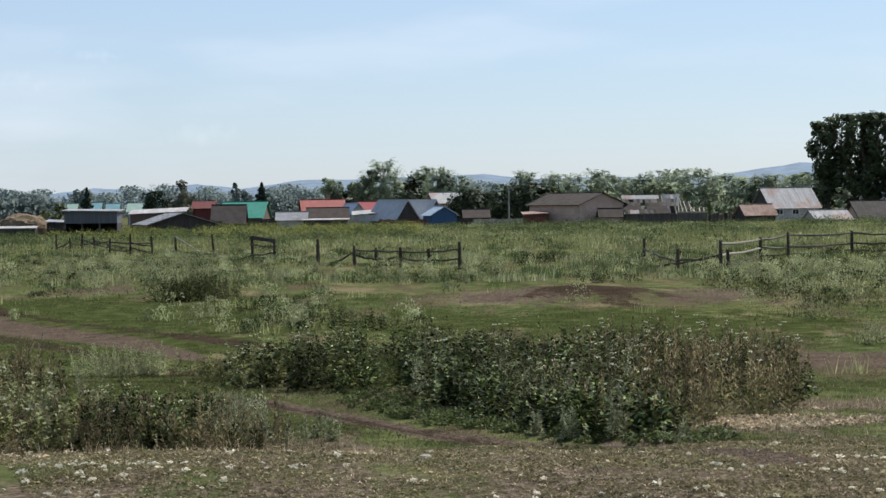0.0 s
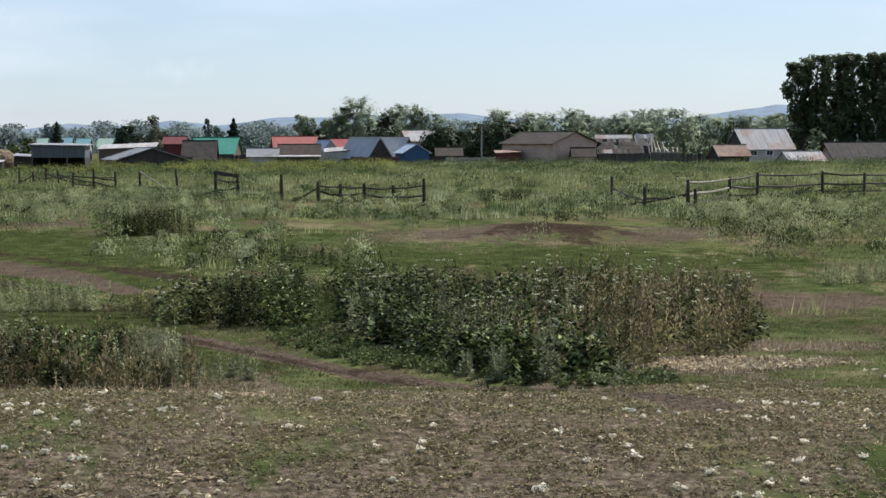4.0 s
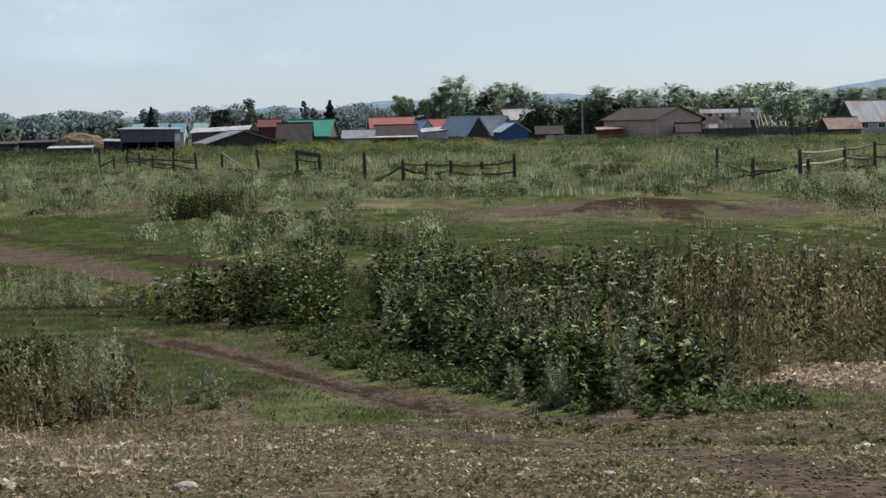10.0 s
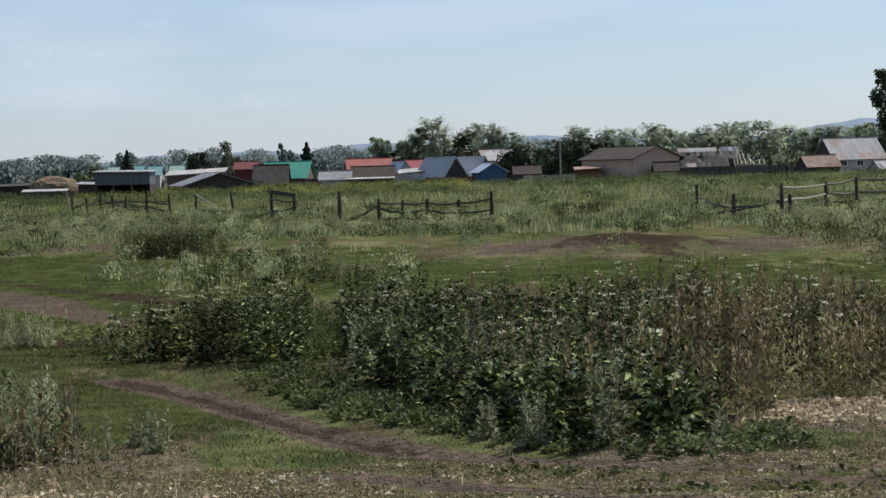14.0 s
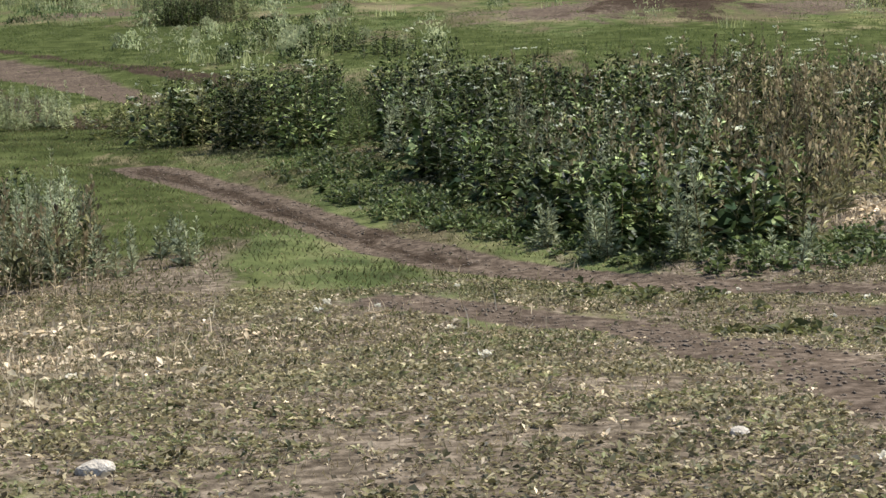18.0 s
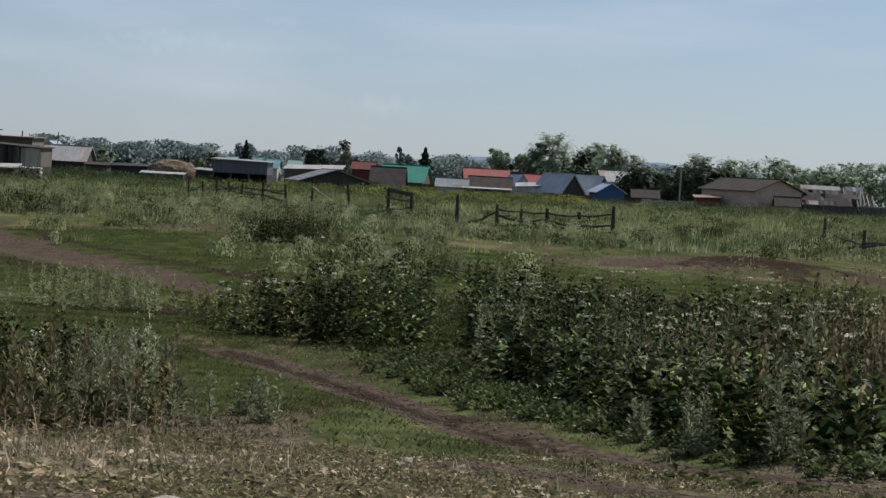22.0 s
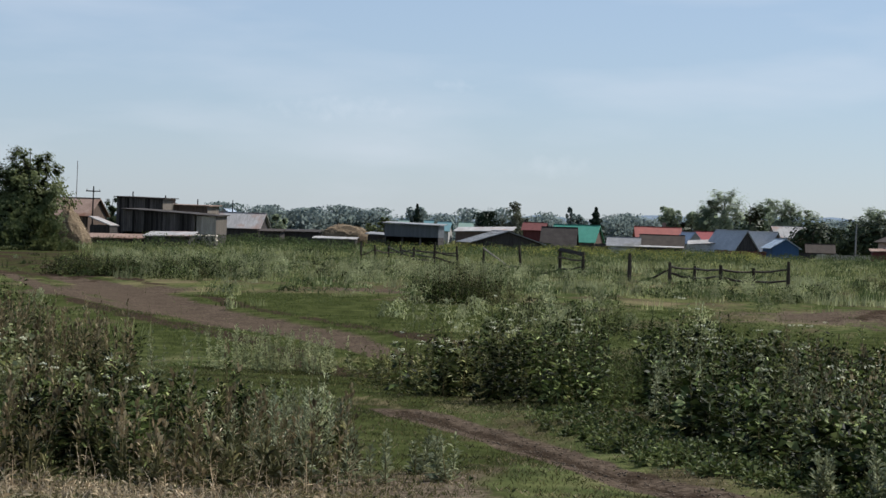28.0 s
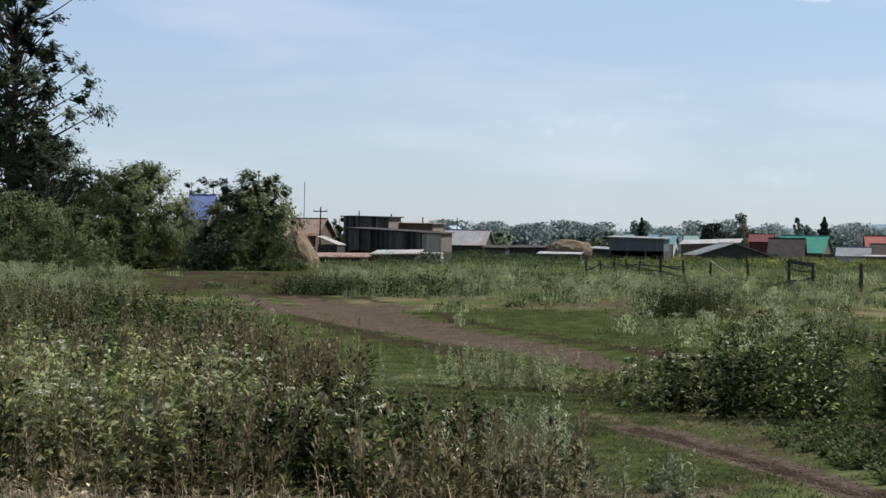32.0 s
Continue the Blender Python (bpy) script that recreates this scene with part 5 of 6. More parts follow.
# ---- trees ----
def tree(name, x, y, h, w, label, mat="hazy_wood_leaf", leaves=2600, leaf=0.4, trunk=0.25, lobes=14, shape="round", lobe=1.0, stems=1, group="", loose=0.4):
    """Tapered trunk, forked limbs and a crown of many small leaves in uneven lobes."""
    g = float(height(np.array([x]), np.array([y]))[0])
    e = thing(name, x, y, g - 0.1, RNG.uniform(0, 360), label, "tree", group)
    vs, fs, lv, lf, tips = [], [], [], [], []

    def limb(path, radii, pv, pf, sides=6):
        v, f = tube(path, radii, sides, 0.12)
        pf.extend([tuple(i + len(pv) for i in q) for q in f])
        pv.extend(v)
    tr = max(0.12, h * 0.022)
    for s in range(stems):
        ox, oy = (0, 0) if stems == 1 else (RNG.normal(0, w * 0.22), RNG.normal(0, w * 0.15))
        bend = RNG.normal(0, 0.03 * h, 2)
        spine = [(ox, oy, 0), (ox + bend[0] * 0.3, oy + bend[1] * 0.3, h * 0.3), (ox + bend[0], oy + bend[1], h * 0.62), (ox + bend[0] * 1.3, oy + bend[1] * 1.3, h * 0.9)]
        limb(spine, [tr, tr * 0.75, tr * 0.45, tr * 0.12], vs, fs)
        nq = max(2, lobes // stems)
        for q in range(nq):
            even = (q + RNG.uniform(0, 1)) / nq
            t = trunk + (0.96 - trunk) * even
            if shape == "round":
                prof = math.sin(math.pi * min(1, max(0.04, (t - trunk * 0.7) / (1.04 - trunk * 0.7)))) ** 0.6
            elif shape == "bush":
                t = 0.06 + 0.8 * even
                prof = math.sqrt(max(0.05, 1 - ((t - 0.3) / 0.66) ** 2)) * (1.08 if t < 0.5 else 1.08 - 0.7 * (t - 0.5))
            elif shape == "dome":
                t = 0.04 + 0.8 * even ** 1.15
                prof = math.sqrt(max(0.03, 1 - ((t - 0.22) / 0.66) ** 2)) * 1.05
            elif shape == "open":
                prof = (0.85 + 0.25 * math.sin(14 * t)) * (1.15 - 0.35 * t)
            elif shape == "cone":
                prof = 1.05 - t
            elif shape == "column":
                prof = 0.55 + 0.35 * math.sin(math.pi * t)
            else:
                prof = 0.95 - 0.35 * abs(t - 0.35)
            ang = RNG.uniform(0, 2 * math.pi)
            rr = w / 2 * prof * (math.sqrt(RNG.uniform(0.0 if shape == "dome" else 0.1, 0.72)) if shape != "open" else RNG.uniform(0.3, 0.9))
            if stems > 1:
                rr *= 0.6
            b = Vector((ox + bend[0] * t, oy + bend[1] * t, h * (t - 0.12 if t > 0.2 else t * 0.5)))
            c = Vector((ox + bend[0] * t + math.cos(ang) * rr, oy + bend[1] * t + math.sin(ang) * rr, h * min(t, 0.93)))
            limb([b, (b + c) / 2 + Vector((0, 0, -0.02 * h)), c], [tr * 0.24, tr * 0.14, tr * 0.05], lv, lf, 5)
            tips.append((c, lobe * w * 0.5 * (0.26 + 0.2 * prof) * RNG.uniform(0.7, 1.25)))
    mesh_object("trunk", vs, fs, M["bark"], e)
    tagged(mesh_object("branchwork", lv, lf, M["bark"], e), kind="stuff")
    per = leaves // max(1, len(tips))
    pts, outs = [], []
    for c, r in tips:
        if shape in ("dome", "open") or shape == "bush" and mat != "haze_farwood":
            k = max(1, per // 14)
            a = RNG.normal(size=(k, 3)) + 0.9 * (np.array(c) - [0, 0, h * 0.3]) / (0.5 * w) + [0, 0, 0.35]
            a /= np.linalg.norm(a, axis=1)[:, None]
            a = a * (r * RNG.uniform(0.5, 1.7, k) ** 0.8)[:, None]
            t = RNG.uniform(0.1, 1, (k, 14))
            d = (a[:, None] * t[:, :, None] + RNG.normal(0, 0.1 * r, (k, 14, 3)) * [1, 1, 0.7] - t[:, :, None] ** 2 * [0, 0, 0.25 * r]).reshape(-1, 3)
            pts.append(np.array(c)[None] + d)
            outs.append(np.repeat(a / r, 14, 0) * 0.6 + 1.4 * (np.array(c) - [0, 0, h * 0.3])[None] / (0.5 * w))
            continue
        d = RNG.normal(size=(per, 3))
        d /= np.linalg.norm(d, axis=1)[:, None]
        d *= (RNG.uniform(0.25, 1.0, per) ** 0.45)[:, None] * r * RNG.uniform(0.82, 1.0, per)[:, None]
        d[:, 2] *= 0.85 if shape != "column" else 1.5
        pts.append(np.array(c)[None] + d)
        outs.append(d / (np.linalg.norm(d, axis=1)[:, None] + 1e-9) + 0.5 * (np.array(c) - [0, 0, h * 0.4])[None] / max(w, h) * (1 if loose > 0.2 else 3))
    pts = np.vstack(pts)
    if shape == "cone":
        n = len(pts)
        t, a, rim = RNG.uniform(0.06, 1, n), RNG.uniform(0, 2 * np.pi, n), RNG.uniform(0, 1, n) ** 0.4
        tier = 0.72 + 0.28 * np.cos(t * 2 * np.pi * 7)
        r = w / 2 * (1.02 - t) * tier * rim * (0.85 + 0.3 * lattice(a * 1.3, t * 6, 5))
        pts = np.stack([np.cos(a) * r, np.sin(a) * r, h * (t - 0.06 * rim * (1 - t))], 1)
        outs = [np.stack([np.cos(a), np.sin(a), 0.5 + 0 * a], 1)]
    over = (pts[:, 2] > h * 0.9) & (shape != "cone")
    pts[over, 2] = h * 0.9 + (pts[over, 2] - h * 0.9) * 0.5
    pts[:, 2] = np.maximum(pts[:, 2], h * 0.02 + RNG.uniform(0, 0.04 * h, len(pts)))
    v, f = leaf_shell(pts, np.vstack(outs), leaf * RNG.uniform(0.5, 1.4, len(pts)), 0.7, loose)
    if mat == "haze_farwood" and loose < 0.2:
        hv, hf = octas(np.array([tuple(c) for c, _ in tips]), np.array([r for _, r in tips]) * 0.8)
        v, f = np.vstack([v, hv]), np.vstack([f, hf + len(v)])
    mesh_object("crown", v, f, M[mat], e, smooth=mat == "haze_farwood")
    return e


# woodland behind the village: x, depth, height, width
def wood_row(spots, depth, label, mat, leaf, leaves):
    for px, top, half in spots:
        tree("tree", px, depth + RNG.uniform(-12, 12), top * (1.0 if mat == "haze_farwood" else 1.06), half * 2.2, label, mat, int(leaves * (0.9 if mat == "haze_farwood" else 1.2)), leaf * (1.05 if mat == "haze_farwood" else 1.25), trunk=0.12, lobes=40, shape="bush", lobe=1.25, loose=0.3 if mat == "haze_farwood" else 0.12)


# low continuous wood far behind, its leaf colour tinted for haze
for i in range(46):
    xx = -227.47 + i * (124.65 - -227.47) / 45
    tree("tree", xx + RNG.uniform(-2, 2), 480 + RNG.uniform(-15, 15), RNG.uniform(5.4, 8.2) * (1.08 if xx > -60 else 0.95), RNG.uniform(9, 13), "far wood tree with haze put in its leaf colour", "haze_farwood", 1500, 0.68, 0.1, 30, "bush", lobe=1.3, group="far wood", loose=0.35)


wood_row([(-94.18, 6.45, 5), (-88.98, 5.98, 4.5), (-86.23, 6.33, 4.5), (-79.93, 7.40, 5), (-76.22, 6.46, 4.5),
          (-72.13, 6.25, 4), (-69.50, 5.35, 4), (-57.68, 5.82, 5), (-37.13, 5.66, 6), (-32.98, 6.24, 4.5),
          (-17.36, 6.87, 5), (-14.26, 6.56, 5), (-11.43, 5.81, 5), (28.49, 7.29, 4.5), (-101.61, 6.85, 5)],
         430, "broadleaf tree far behind the village, leaves tinted grey-green with haze", "haze_farwood", 0.6, 2000)
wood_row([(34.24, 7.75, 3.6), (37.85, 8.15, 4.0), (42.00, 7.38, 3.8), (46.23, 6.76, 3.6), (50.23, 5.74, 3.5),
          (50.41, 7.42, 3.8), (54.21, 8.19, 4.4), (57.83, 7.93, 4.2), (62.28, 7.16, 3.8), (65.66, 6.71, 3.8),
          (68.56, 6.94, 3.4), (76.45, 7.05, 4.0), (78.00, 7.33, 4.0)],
         330, "broad green tree in the row behind the village", "hazy_wood_leaf", 0.38, 3400)
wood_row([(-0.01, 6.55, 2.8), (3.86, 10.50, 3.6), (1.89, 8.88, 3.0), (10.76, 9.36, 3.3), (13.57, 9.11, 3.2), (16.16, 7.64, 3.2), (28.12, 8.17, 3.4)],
         325, "tall poplar behind the houses, green leaves lightened for haze", "hazy_wood_leaf", 0.36, 3800)
wood_row([(7.14, 7.17, 3.2), (-3.70, 5.14, 2.4)], 310, "dark round tree among the houses", "lilac", 0.36, 2600)
for px, z in ((-5.91, 7.81), (-4.48, 7.49), (-1.15, 7.05)):
    tree("tree", px, 330, z, 3.6, "slender sparse poplar above the roofs", "hazy_wood_leaf", 1500, 0.38, trunk=0.12, lobes=26, shape="column", lobe=0.9)
wood_row([(15.44, 5.18, 2.9), (17.24, 3.83, 2.4), (21.35, 5.5, 3.2), (23.9, 6.0, 3.4), (19.64, 4.40, 2.6), (26.4, 4.9, 2.8)], 285, "dark green lilac and apple trees by the houses", "lilac", 0.36, 2600)
tree("pine", -32.60, 300, 5.68, 4.4, "dark round pine among the houses", "conifer", 2600, 0.34, 0.25, 24, "round", lobe=1.15)
tree("spruce", -41.71, 290, 6.0, 4.4, "dark narrow spruce behind the metal shed", "conifer", 1800, 0.36, 0.05, 24, "cone", lobe=0.9)
tree("tree", -49.49, 340, 6.79, 4.4, "haze-tinted birch behind the metal shed", "haze_farwood", 2200, 0.5, 0.12, 26, "bush", lobe=1.2)
tree("spruce", -15.83, 300, 6.5, 6.8, "dark spruce behind the green roof", "conifer", 3400, 0.42, 0.05, 28, "cone", lobe=0.9)
tree("tree", -30.26, 320, 7.70, 3.4, "tall thin-leaved birch behind the barn", "birch", 900, 0.36, 0.3, 22, "column", lobe=0.8)
tree("tree", -30.92, 325, 5.54, 5.0, "spreading grey-brown tree behind the barn", "birch", 2600, 0.42, 0.12, 30, "bush", lobe=1.15)
tree("tree", -28.54, 330, 5.14, 4.0, "spreading dull green tree behind the barn", "birch", 1900, 0.42, 0.12, 24, "bush", lobe=1.15)
tree("tree", -21.79, 330, 7.28, 1.8, "thin haze-tinted birch above the roofs", "haze_farwood", 700, 0.4, 0.2, 16, "column", lobe=0.8)
tree("tree", -20.77, 335, 6.35, 4.4, "pale haze-tinted tree above the roofs", "haze_farwood", 2200, 0.45, 0.12, 26, "bush", lobe=1.2)
tree("shrub", -37.59, 235, 3.93, 3.2, "yellow-green currant bushes beside the haystack", "willow", 1500, 0.35, 0.08, 12, "bush")
tree("shrub", -39.77, 240, 3.15, 3.0, "yellow-green garden bush beside the haystack", "willow", 1200, 0.35, 0.08, 10, "bush")
tree("shrub", -48.63, 225, 3.76, 3.0, "dark green garden bush beside the grey shed", "hazy_wood_leaf", 1300, 0.35, 0.08, 10, "bush")
tree("tree", 76.10, 330, 7.75, 5.0, "dark round tree behind the white-roofed house", "hazy_wood_leaf", 1600, 0.6, 0.15, 12, "round")

# dark poplars by the farmyard
for i, (px, z, w) in enumerate(((72.02, 15.45, 4.4), (73.87, 17.24, 4.8), (76.96, 17.77, 4.8), (78.99, 17.04, 4.6), (82.12, 17.56, 4.6),
                                (84.12, 16.83, 4.6), (87.51, 17.35, 4.6), (90.31, 16.72, 4.6), (93.12, 15.87, 4.8), (96.37, 16.60, 4.8),
                                (99.20, 16.39, 4.8), (101.82, 15.54, 4.6), (104.22, 14.47, 4.2))):
    tree("poplar", px, 290 + RNG.uniform(-3, 3), z * RNG.uniform(0.93, 1.03), w * 1.5, "tall dark green poplar in a dense row", "poplar", 4000, 0.57, 0.14, 60, "column", lobe=0.7, group="poplar row")
tree("tree", 86.45, 262, 9.46, 6.5, "rounded willow beside the farm sheds", "hazy_wood_leaf", 2600, 0.45, 0.1, 16, "bush")
tree("tree", 84.07, 270, 6.90, 6.0, "dark bushy tree beside the farm sheds", "poplar", 2000, 0.45, 0.1, 14, "bush")
tree("shrub", 66.50, 262, 4.89, 3.6, "green garden shrub behind the lean-to", "hazy_wood_leaf", 1500, 0.4, 0.08, 12, "bush")
# bush at the right edge of the meadow
bx, by = 15.78, 51.72
tree("shrub", bx + 3.4, by + 1.5, 3.0, 4.0, "big dark leafy bush at the edge of the meadow", "lilac", 9000, 0.15, 0.05, 34, "bush")
tree("shrub", bx + 1.7, by + 0.2, 1.3, 2.2, "dark leafy bush in tall grass", "lilac", 3400, 0.13, 0.05, 18, "bush")

# willows and the tall poplar beside the track
tree("willow", -54.9, 132, 8.3, 9.8, "dense round grey-green willow beside the track", "willow", 42000, 0.19, 0.04, 150, "dome", lobe=0.5, loose=0.3)
tree("willow", -45.3, 128, 6.0, 6.6, "dense feathery willow beside the farmyard", "willow", 24000, 0.19, 0.04, 90, "dome", lobe=0.55, loose=0.3)
tree("willow", -44.0, 128.6, 7.6, 6.2, "tall feathery willow beside the farmyard", "willow", 24000, 0.19, 0.04, 90, "dome", lobe=0.55, loose=0.3)
tree("willow", -45.9, 125.6, 3.2, 6.0, "low dark willow beside the farmyard", "lilac", 8000, 0.15, 0.04, 40, "dome", lobe=0.6)
tree("shrub", -52.6, 118, 4.4, 6.6, "broad olive-green shrub beside the track", "willow", 14000, 0.15, 0.04, 50, "dome", lobe=0.62)
tree("shrub", -55.4, 115, 5.4, 7.4, "broad olive-green shrub under the poplar", "willow", 16000, 0.15, 0.04, 54, "dome", lobe=0.62)
tree("shrub", -58.6, 115, 6.0, 7.4, "broad green shrub under the poplar", "willow", 9000, 0.18, 0.04, 40, "dome", lobe=0.65)
tree("poplar", -73.18, 150, 23.60, 15.0, "very tall dark poplar with open feathery crown", "lilac", 46000, 0.33, 0.06, 240, "open", lobe=0.37)
tree("poplar", -78.28, 152, 22.55, 11.0, "very tall dark poplar with open crown", "lilac", 14000, 0.3, 0.06, 110, "open", lobe=0.4)
tree("tree", -66.6, 143, 11.6, 9.4, "dark dense tree under the poplar", "lilac", 20000, 0.22, 0.06, 90, "dome", lobe=0.55)
tree("tree", -62.6, 143, 8.4, 6.4, "dark leafy tree behind the willow", "lilac", 12000, 0.2, 0.06, 60, "dome", lobe=0.6)
tree("tree", -75.71, 165, 9.30, 5.5, "dark tree behind the willow", "lilac", 5000, 0.25, 0.12, 34, "bush")
tree("tree", -74.24, 170, 9.07, 4.4, "dark slender tree behind the willow", "lilac", 5000, 0.25, 0.1, 34, "bush")
tree("tree", -78.9, 216, 9.9, 4.6, "dark green tree behind the blue roof", "lilac", 3200, 0.34, 0.15, 24, "bush")
tree("tree", -80.31, 215, 9.75, 5.6, "dark green tree behind the blue roof", "lilac", 3200, 0.38, 0.15, 20, "bush")
tree("tree", -84.11, 218, 9.38, 4.4, "dark tree behind the blue roof", "lilac", 2400, 0.38, 0.1, 18, "bush")
tree("shrub", -57.91, 192, 4.77, 2.8, "dark tree between the wooden sheds", "poplar", 1400, 0.34, 0.1, 12, "bush")
tree("shrub", -49.25, 225, 3.72, 3.4, "dark green garden bush behind the grey shed", "hazy_wood_leaf", 1500, 0.36, 0.08, 12, "bush")
wood_row([(-89.51, 5.64, 5), (-84.39, 6.33, 5), (-79.31, 6.77, 5.5), (-74.25, 6.09, 5)], 430, "tree far behind the farmyard, leaves tinted grey-green with haze", "haze_farwood", 0.9, 800)


# ---- hills on the horizon ----
def ridge(name, knots, depth, label):
    """A long wooded ridge: x and height at knots, rising gently towards its back."""
    xs = np.linspace(knots[0][0], knots[-1][0], 240)
    zs = np.interp(xs, [k[0] for k in knots], [k[1] for k in knots])
    zs = zs + 2.5 * (lattice(xs / 60, xs * 0, 81) - 0.5) + 1.2 * (lattice(xs / 17, xs * 0, 82) - 0.5)
    front, top, back = [np.stack([xs, np.full(240, depth + d), z], 1) for d, z in ((-500, np.full(240, -12.0)), (0, zs), (500, np.full(240, -12.0)))]
    v = np.vstack([front, top, back])
    i = np.arange(239)
    f = np.vstack([np.stack([i, i + 1, i + 241, i + 240], 1), np.stack([i + 240, i + 241, i + 481, i + 480], 1)])
    tagged(mesh_object(name, v, f, M["hill"], smooth=True), label, "hill", kind="structure")


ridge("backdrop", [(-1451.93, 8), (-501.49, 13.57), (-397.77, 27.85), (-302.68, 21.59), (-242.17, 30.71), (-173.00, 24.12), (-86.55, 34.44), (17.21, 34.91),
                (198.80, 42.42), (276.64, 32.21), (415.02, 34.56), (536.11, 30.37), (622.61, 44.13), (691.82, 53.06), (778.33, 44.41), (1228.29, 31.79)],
      3000, "long wooded ridge on the horizon, haze painted in as blue")

# ---- houses and sheds ----
def house(name, label, x0, x1, y, ze, zr, wall, roof, ridge="x", deep=6.0, turn=0.0, eave=0.35, windows=0, chimney=False, gable=None, category="house", thick=0.08, door=False):
    """A gabled building: walls, gables, two roof slabs, ridge cap, windows, chimney. ridge x: the ridge runs across; y: it runs away."""
    w = x1 - x0
    g = 0.0
    e = thing(name, (x0 + x1) / 2, y, g, turn, label, category)
    if ridge == "x":
        a, b = w / 2, deep / 2
    else:
        a, b = deep / 2, w / 2
    spin = Matrix.Identity(4) if ridge == "x" else Matrix.Rotation(math.pi / 2, 4, "Z")

    def put(nm, bm, mat, lab="", parent=None):
        bm.transform(spin)
        return part(nm, bm, mat, parent or e, lab)
    put("wall", box_bm(-a, a, -b, -b + 0.18, -0.3, ze), M[wall])
    put("wall", box_bm(-a, a, b - 0.18, b, -0.3, ze), M[wall])
    for s in (-1, 1):
        bm = bmesh.new()
        pr = [(-b, -0.3), (b, -0.3), (b, ze), (0, zr - 0.02), (-b, ze)]
        u, v = [bm.verts.new((s * (a - 0.09), p, z)) for p, z in pr], [bm.verts.new((s * (a + 0.09), p, z)) for p, z in pr]
        bm.faces.new(u)
        bm.faces.new(v[::-1])
        for i in range(5):
            j = (i + 1) % 5
            bm.faces.new((u[j], u[i], v[i], v[j]))
        bmesh.ops.recalc_face_normals(bm, faces=bm.faces)
        put("gable", bm, M[gable or wall])
    slope = (zr - ze) / b
    for s in (-1, 1):
        lo = ze - slope * eave
        c = [(-a - eave, s * (b + eave), lo + thick), (a + eave, s * (b + eave), lo + thick), (a + eave, 0, zr + thick), (-a - eave, 0, zr + thick)]
        if s > 0:
            c = [c[1], c[0], c[3], c[2]]
        rf = put("roof", slab_bm(c, thick), M[roof])
        # sheet seams, one object each on a shared mesh
        k = max(2, int(2 * a / 1.1))
        q = [(-0.02, s * (b + eave), lo + thick + 0.02), (0.02, s * (b + eave), lo + thick + 0.02), (0.02, s * 0.05, zr + thick + 0.02 - slope * 0.05), (-0.02, s * 0.05, zr + thick + 0.02 - slope * 0.05)]
        first = None
        for i in range(k + 1):
            px = -a + i * 2 * a / k
            if first is None:
                bm = slab_bm(q if s < 0 else [q[1], q[0], q[3], q[2]], 0.03)
                bm.transform(spin)
                first = part("seam", bm, M[roof], rf)
                sm = first
            else:
                sm = new("seam", first.data)
                sm.parent = rf
            sm.location = spin @ Vector((px, 0, 0))
    put("ridge_cap", box_bm(-a - eave, a + eave, -0.1, 0.1, zr + thick - 0.02, zr + thick + 0.05), M[roof])
    for i in range(windows):
        px = -a + (i + 0.5) * 2 * a / windows
        for fy, sgn in ((-b, -1),):
            fr = put("window", box_bm(px - 0.55, px + 0.55, fy + sgn * 0.06, fy + 0.02, ze * 0.42, ze * 0.86), M["whitepaint"])
            put("pane", box_bm(px - 0.42, px - 0.03, fy + sgn * 0.075, fy + sgn * 0.03, ze * 0.48, ze * 0.81), M["glass"], "", fr)
            put("pane", box_bm(px + 0.03, px + 0.42, fy + sgn * 0.075, fy + sgn * 0.03, ze * 0.48, ze * 0.81), M["glass"], "", fr)
    if door:
        put("door", box_bm(a * 0.45, a * 0.45 + 0.9, -b - 0.05, -b + 0.02, 0, min(2.0, ze * 0.9)), M["brownwall"])
    if chimney:
        put("chimney", box_bm(a * 0.3 - 0.25, a * 0.3 + 0.25, 0.2, 0.7, zr - 0.6, zr + 0.7), M["rustroof"])
    return e


def flat_shed(name, label, x0, x1, y, z0, zl, zr_, deep, wall, roof, turn=0.0, planks=0, over=0.25, back_rise=0.4, category="shed"):
    """A lean-to: plank or sheet walls, a thin sloping roof, posts below when raised."""
    e = thing(name, (x0 + x1) / 2, y, 0.0, turn, label, category)
    a, b = (x1 - x0) / 2, deep / 2
    if planks:
        n = planks
        for i in range(n):
            u0, u1 = -a + i * 2 * a / n, -a + (i + 1) * 2 * a / n - 0.015
            zt = zl + (zr_ - zl) * (i + 0.5) / n
            part("plank", box_bm(u0, u1, -b - RNG.uniform(0, 0.025), -b + 0.04, z0 - RNG.uniform(0, 0.08), zt - RNG.uniform(0.0, 0.05)), M[wall], e)
        part("side_wall", box_bm(a - 0.05, a, -b, b, z0, min(zl, zr_)), M["greyplank"], e, "grey-brown weathered planks")
        part("side_wall", box_bm(-a, -a + 0.05, -b, b, z0, min(zl, zr_)), M[wall], e)
    else:
        part("wall", box_bm(-a, a, -b, -b + 0.06, z0, min(zl, zr_) - 0.02), M[wall], e)
        part("side_wall", box_bm(a - 0.06, a, -b + 0.06, b, z0, min(zl, zr_) - 0.02), M[wall], e)
        part("side_wall", box_bm(-a, -a + 0.06, -b + 0.06, b, z0, min(zl, zr_) - 0.02), M[wall], e)
    part("back_wall", box_bm(-a, a, b - 0.06, b, min(z0, 0), min(zl, zr_)), M["darkwall"], e)
    part("roof", slab_bm([(-a - over, -b - over, zl), (a + over, -b - over, zr_), (a + over, b + over, zr_ + back_rise), (-a - over, b + over, zl + back_rise)], 0.09), M[roof], e)
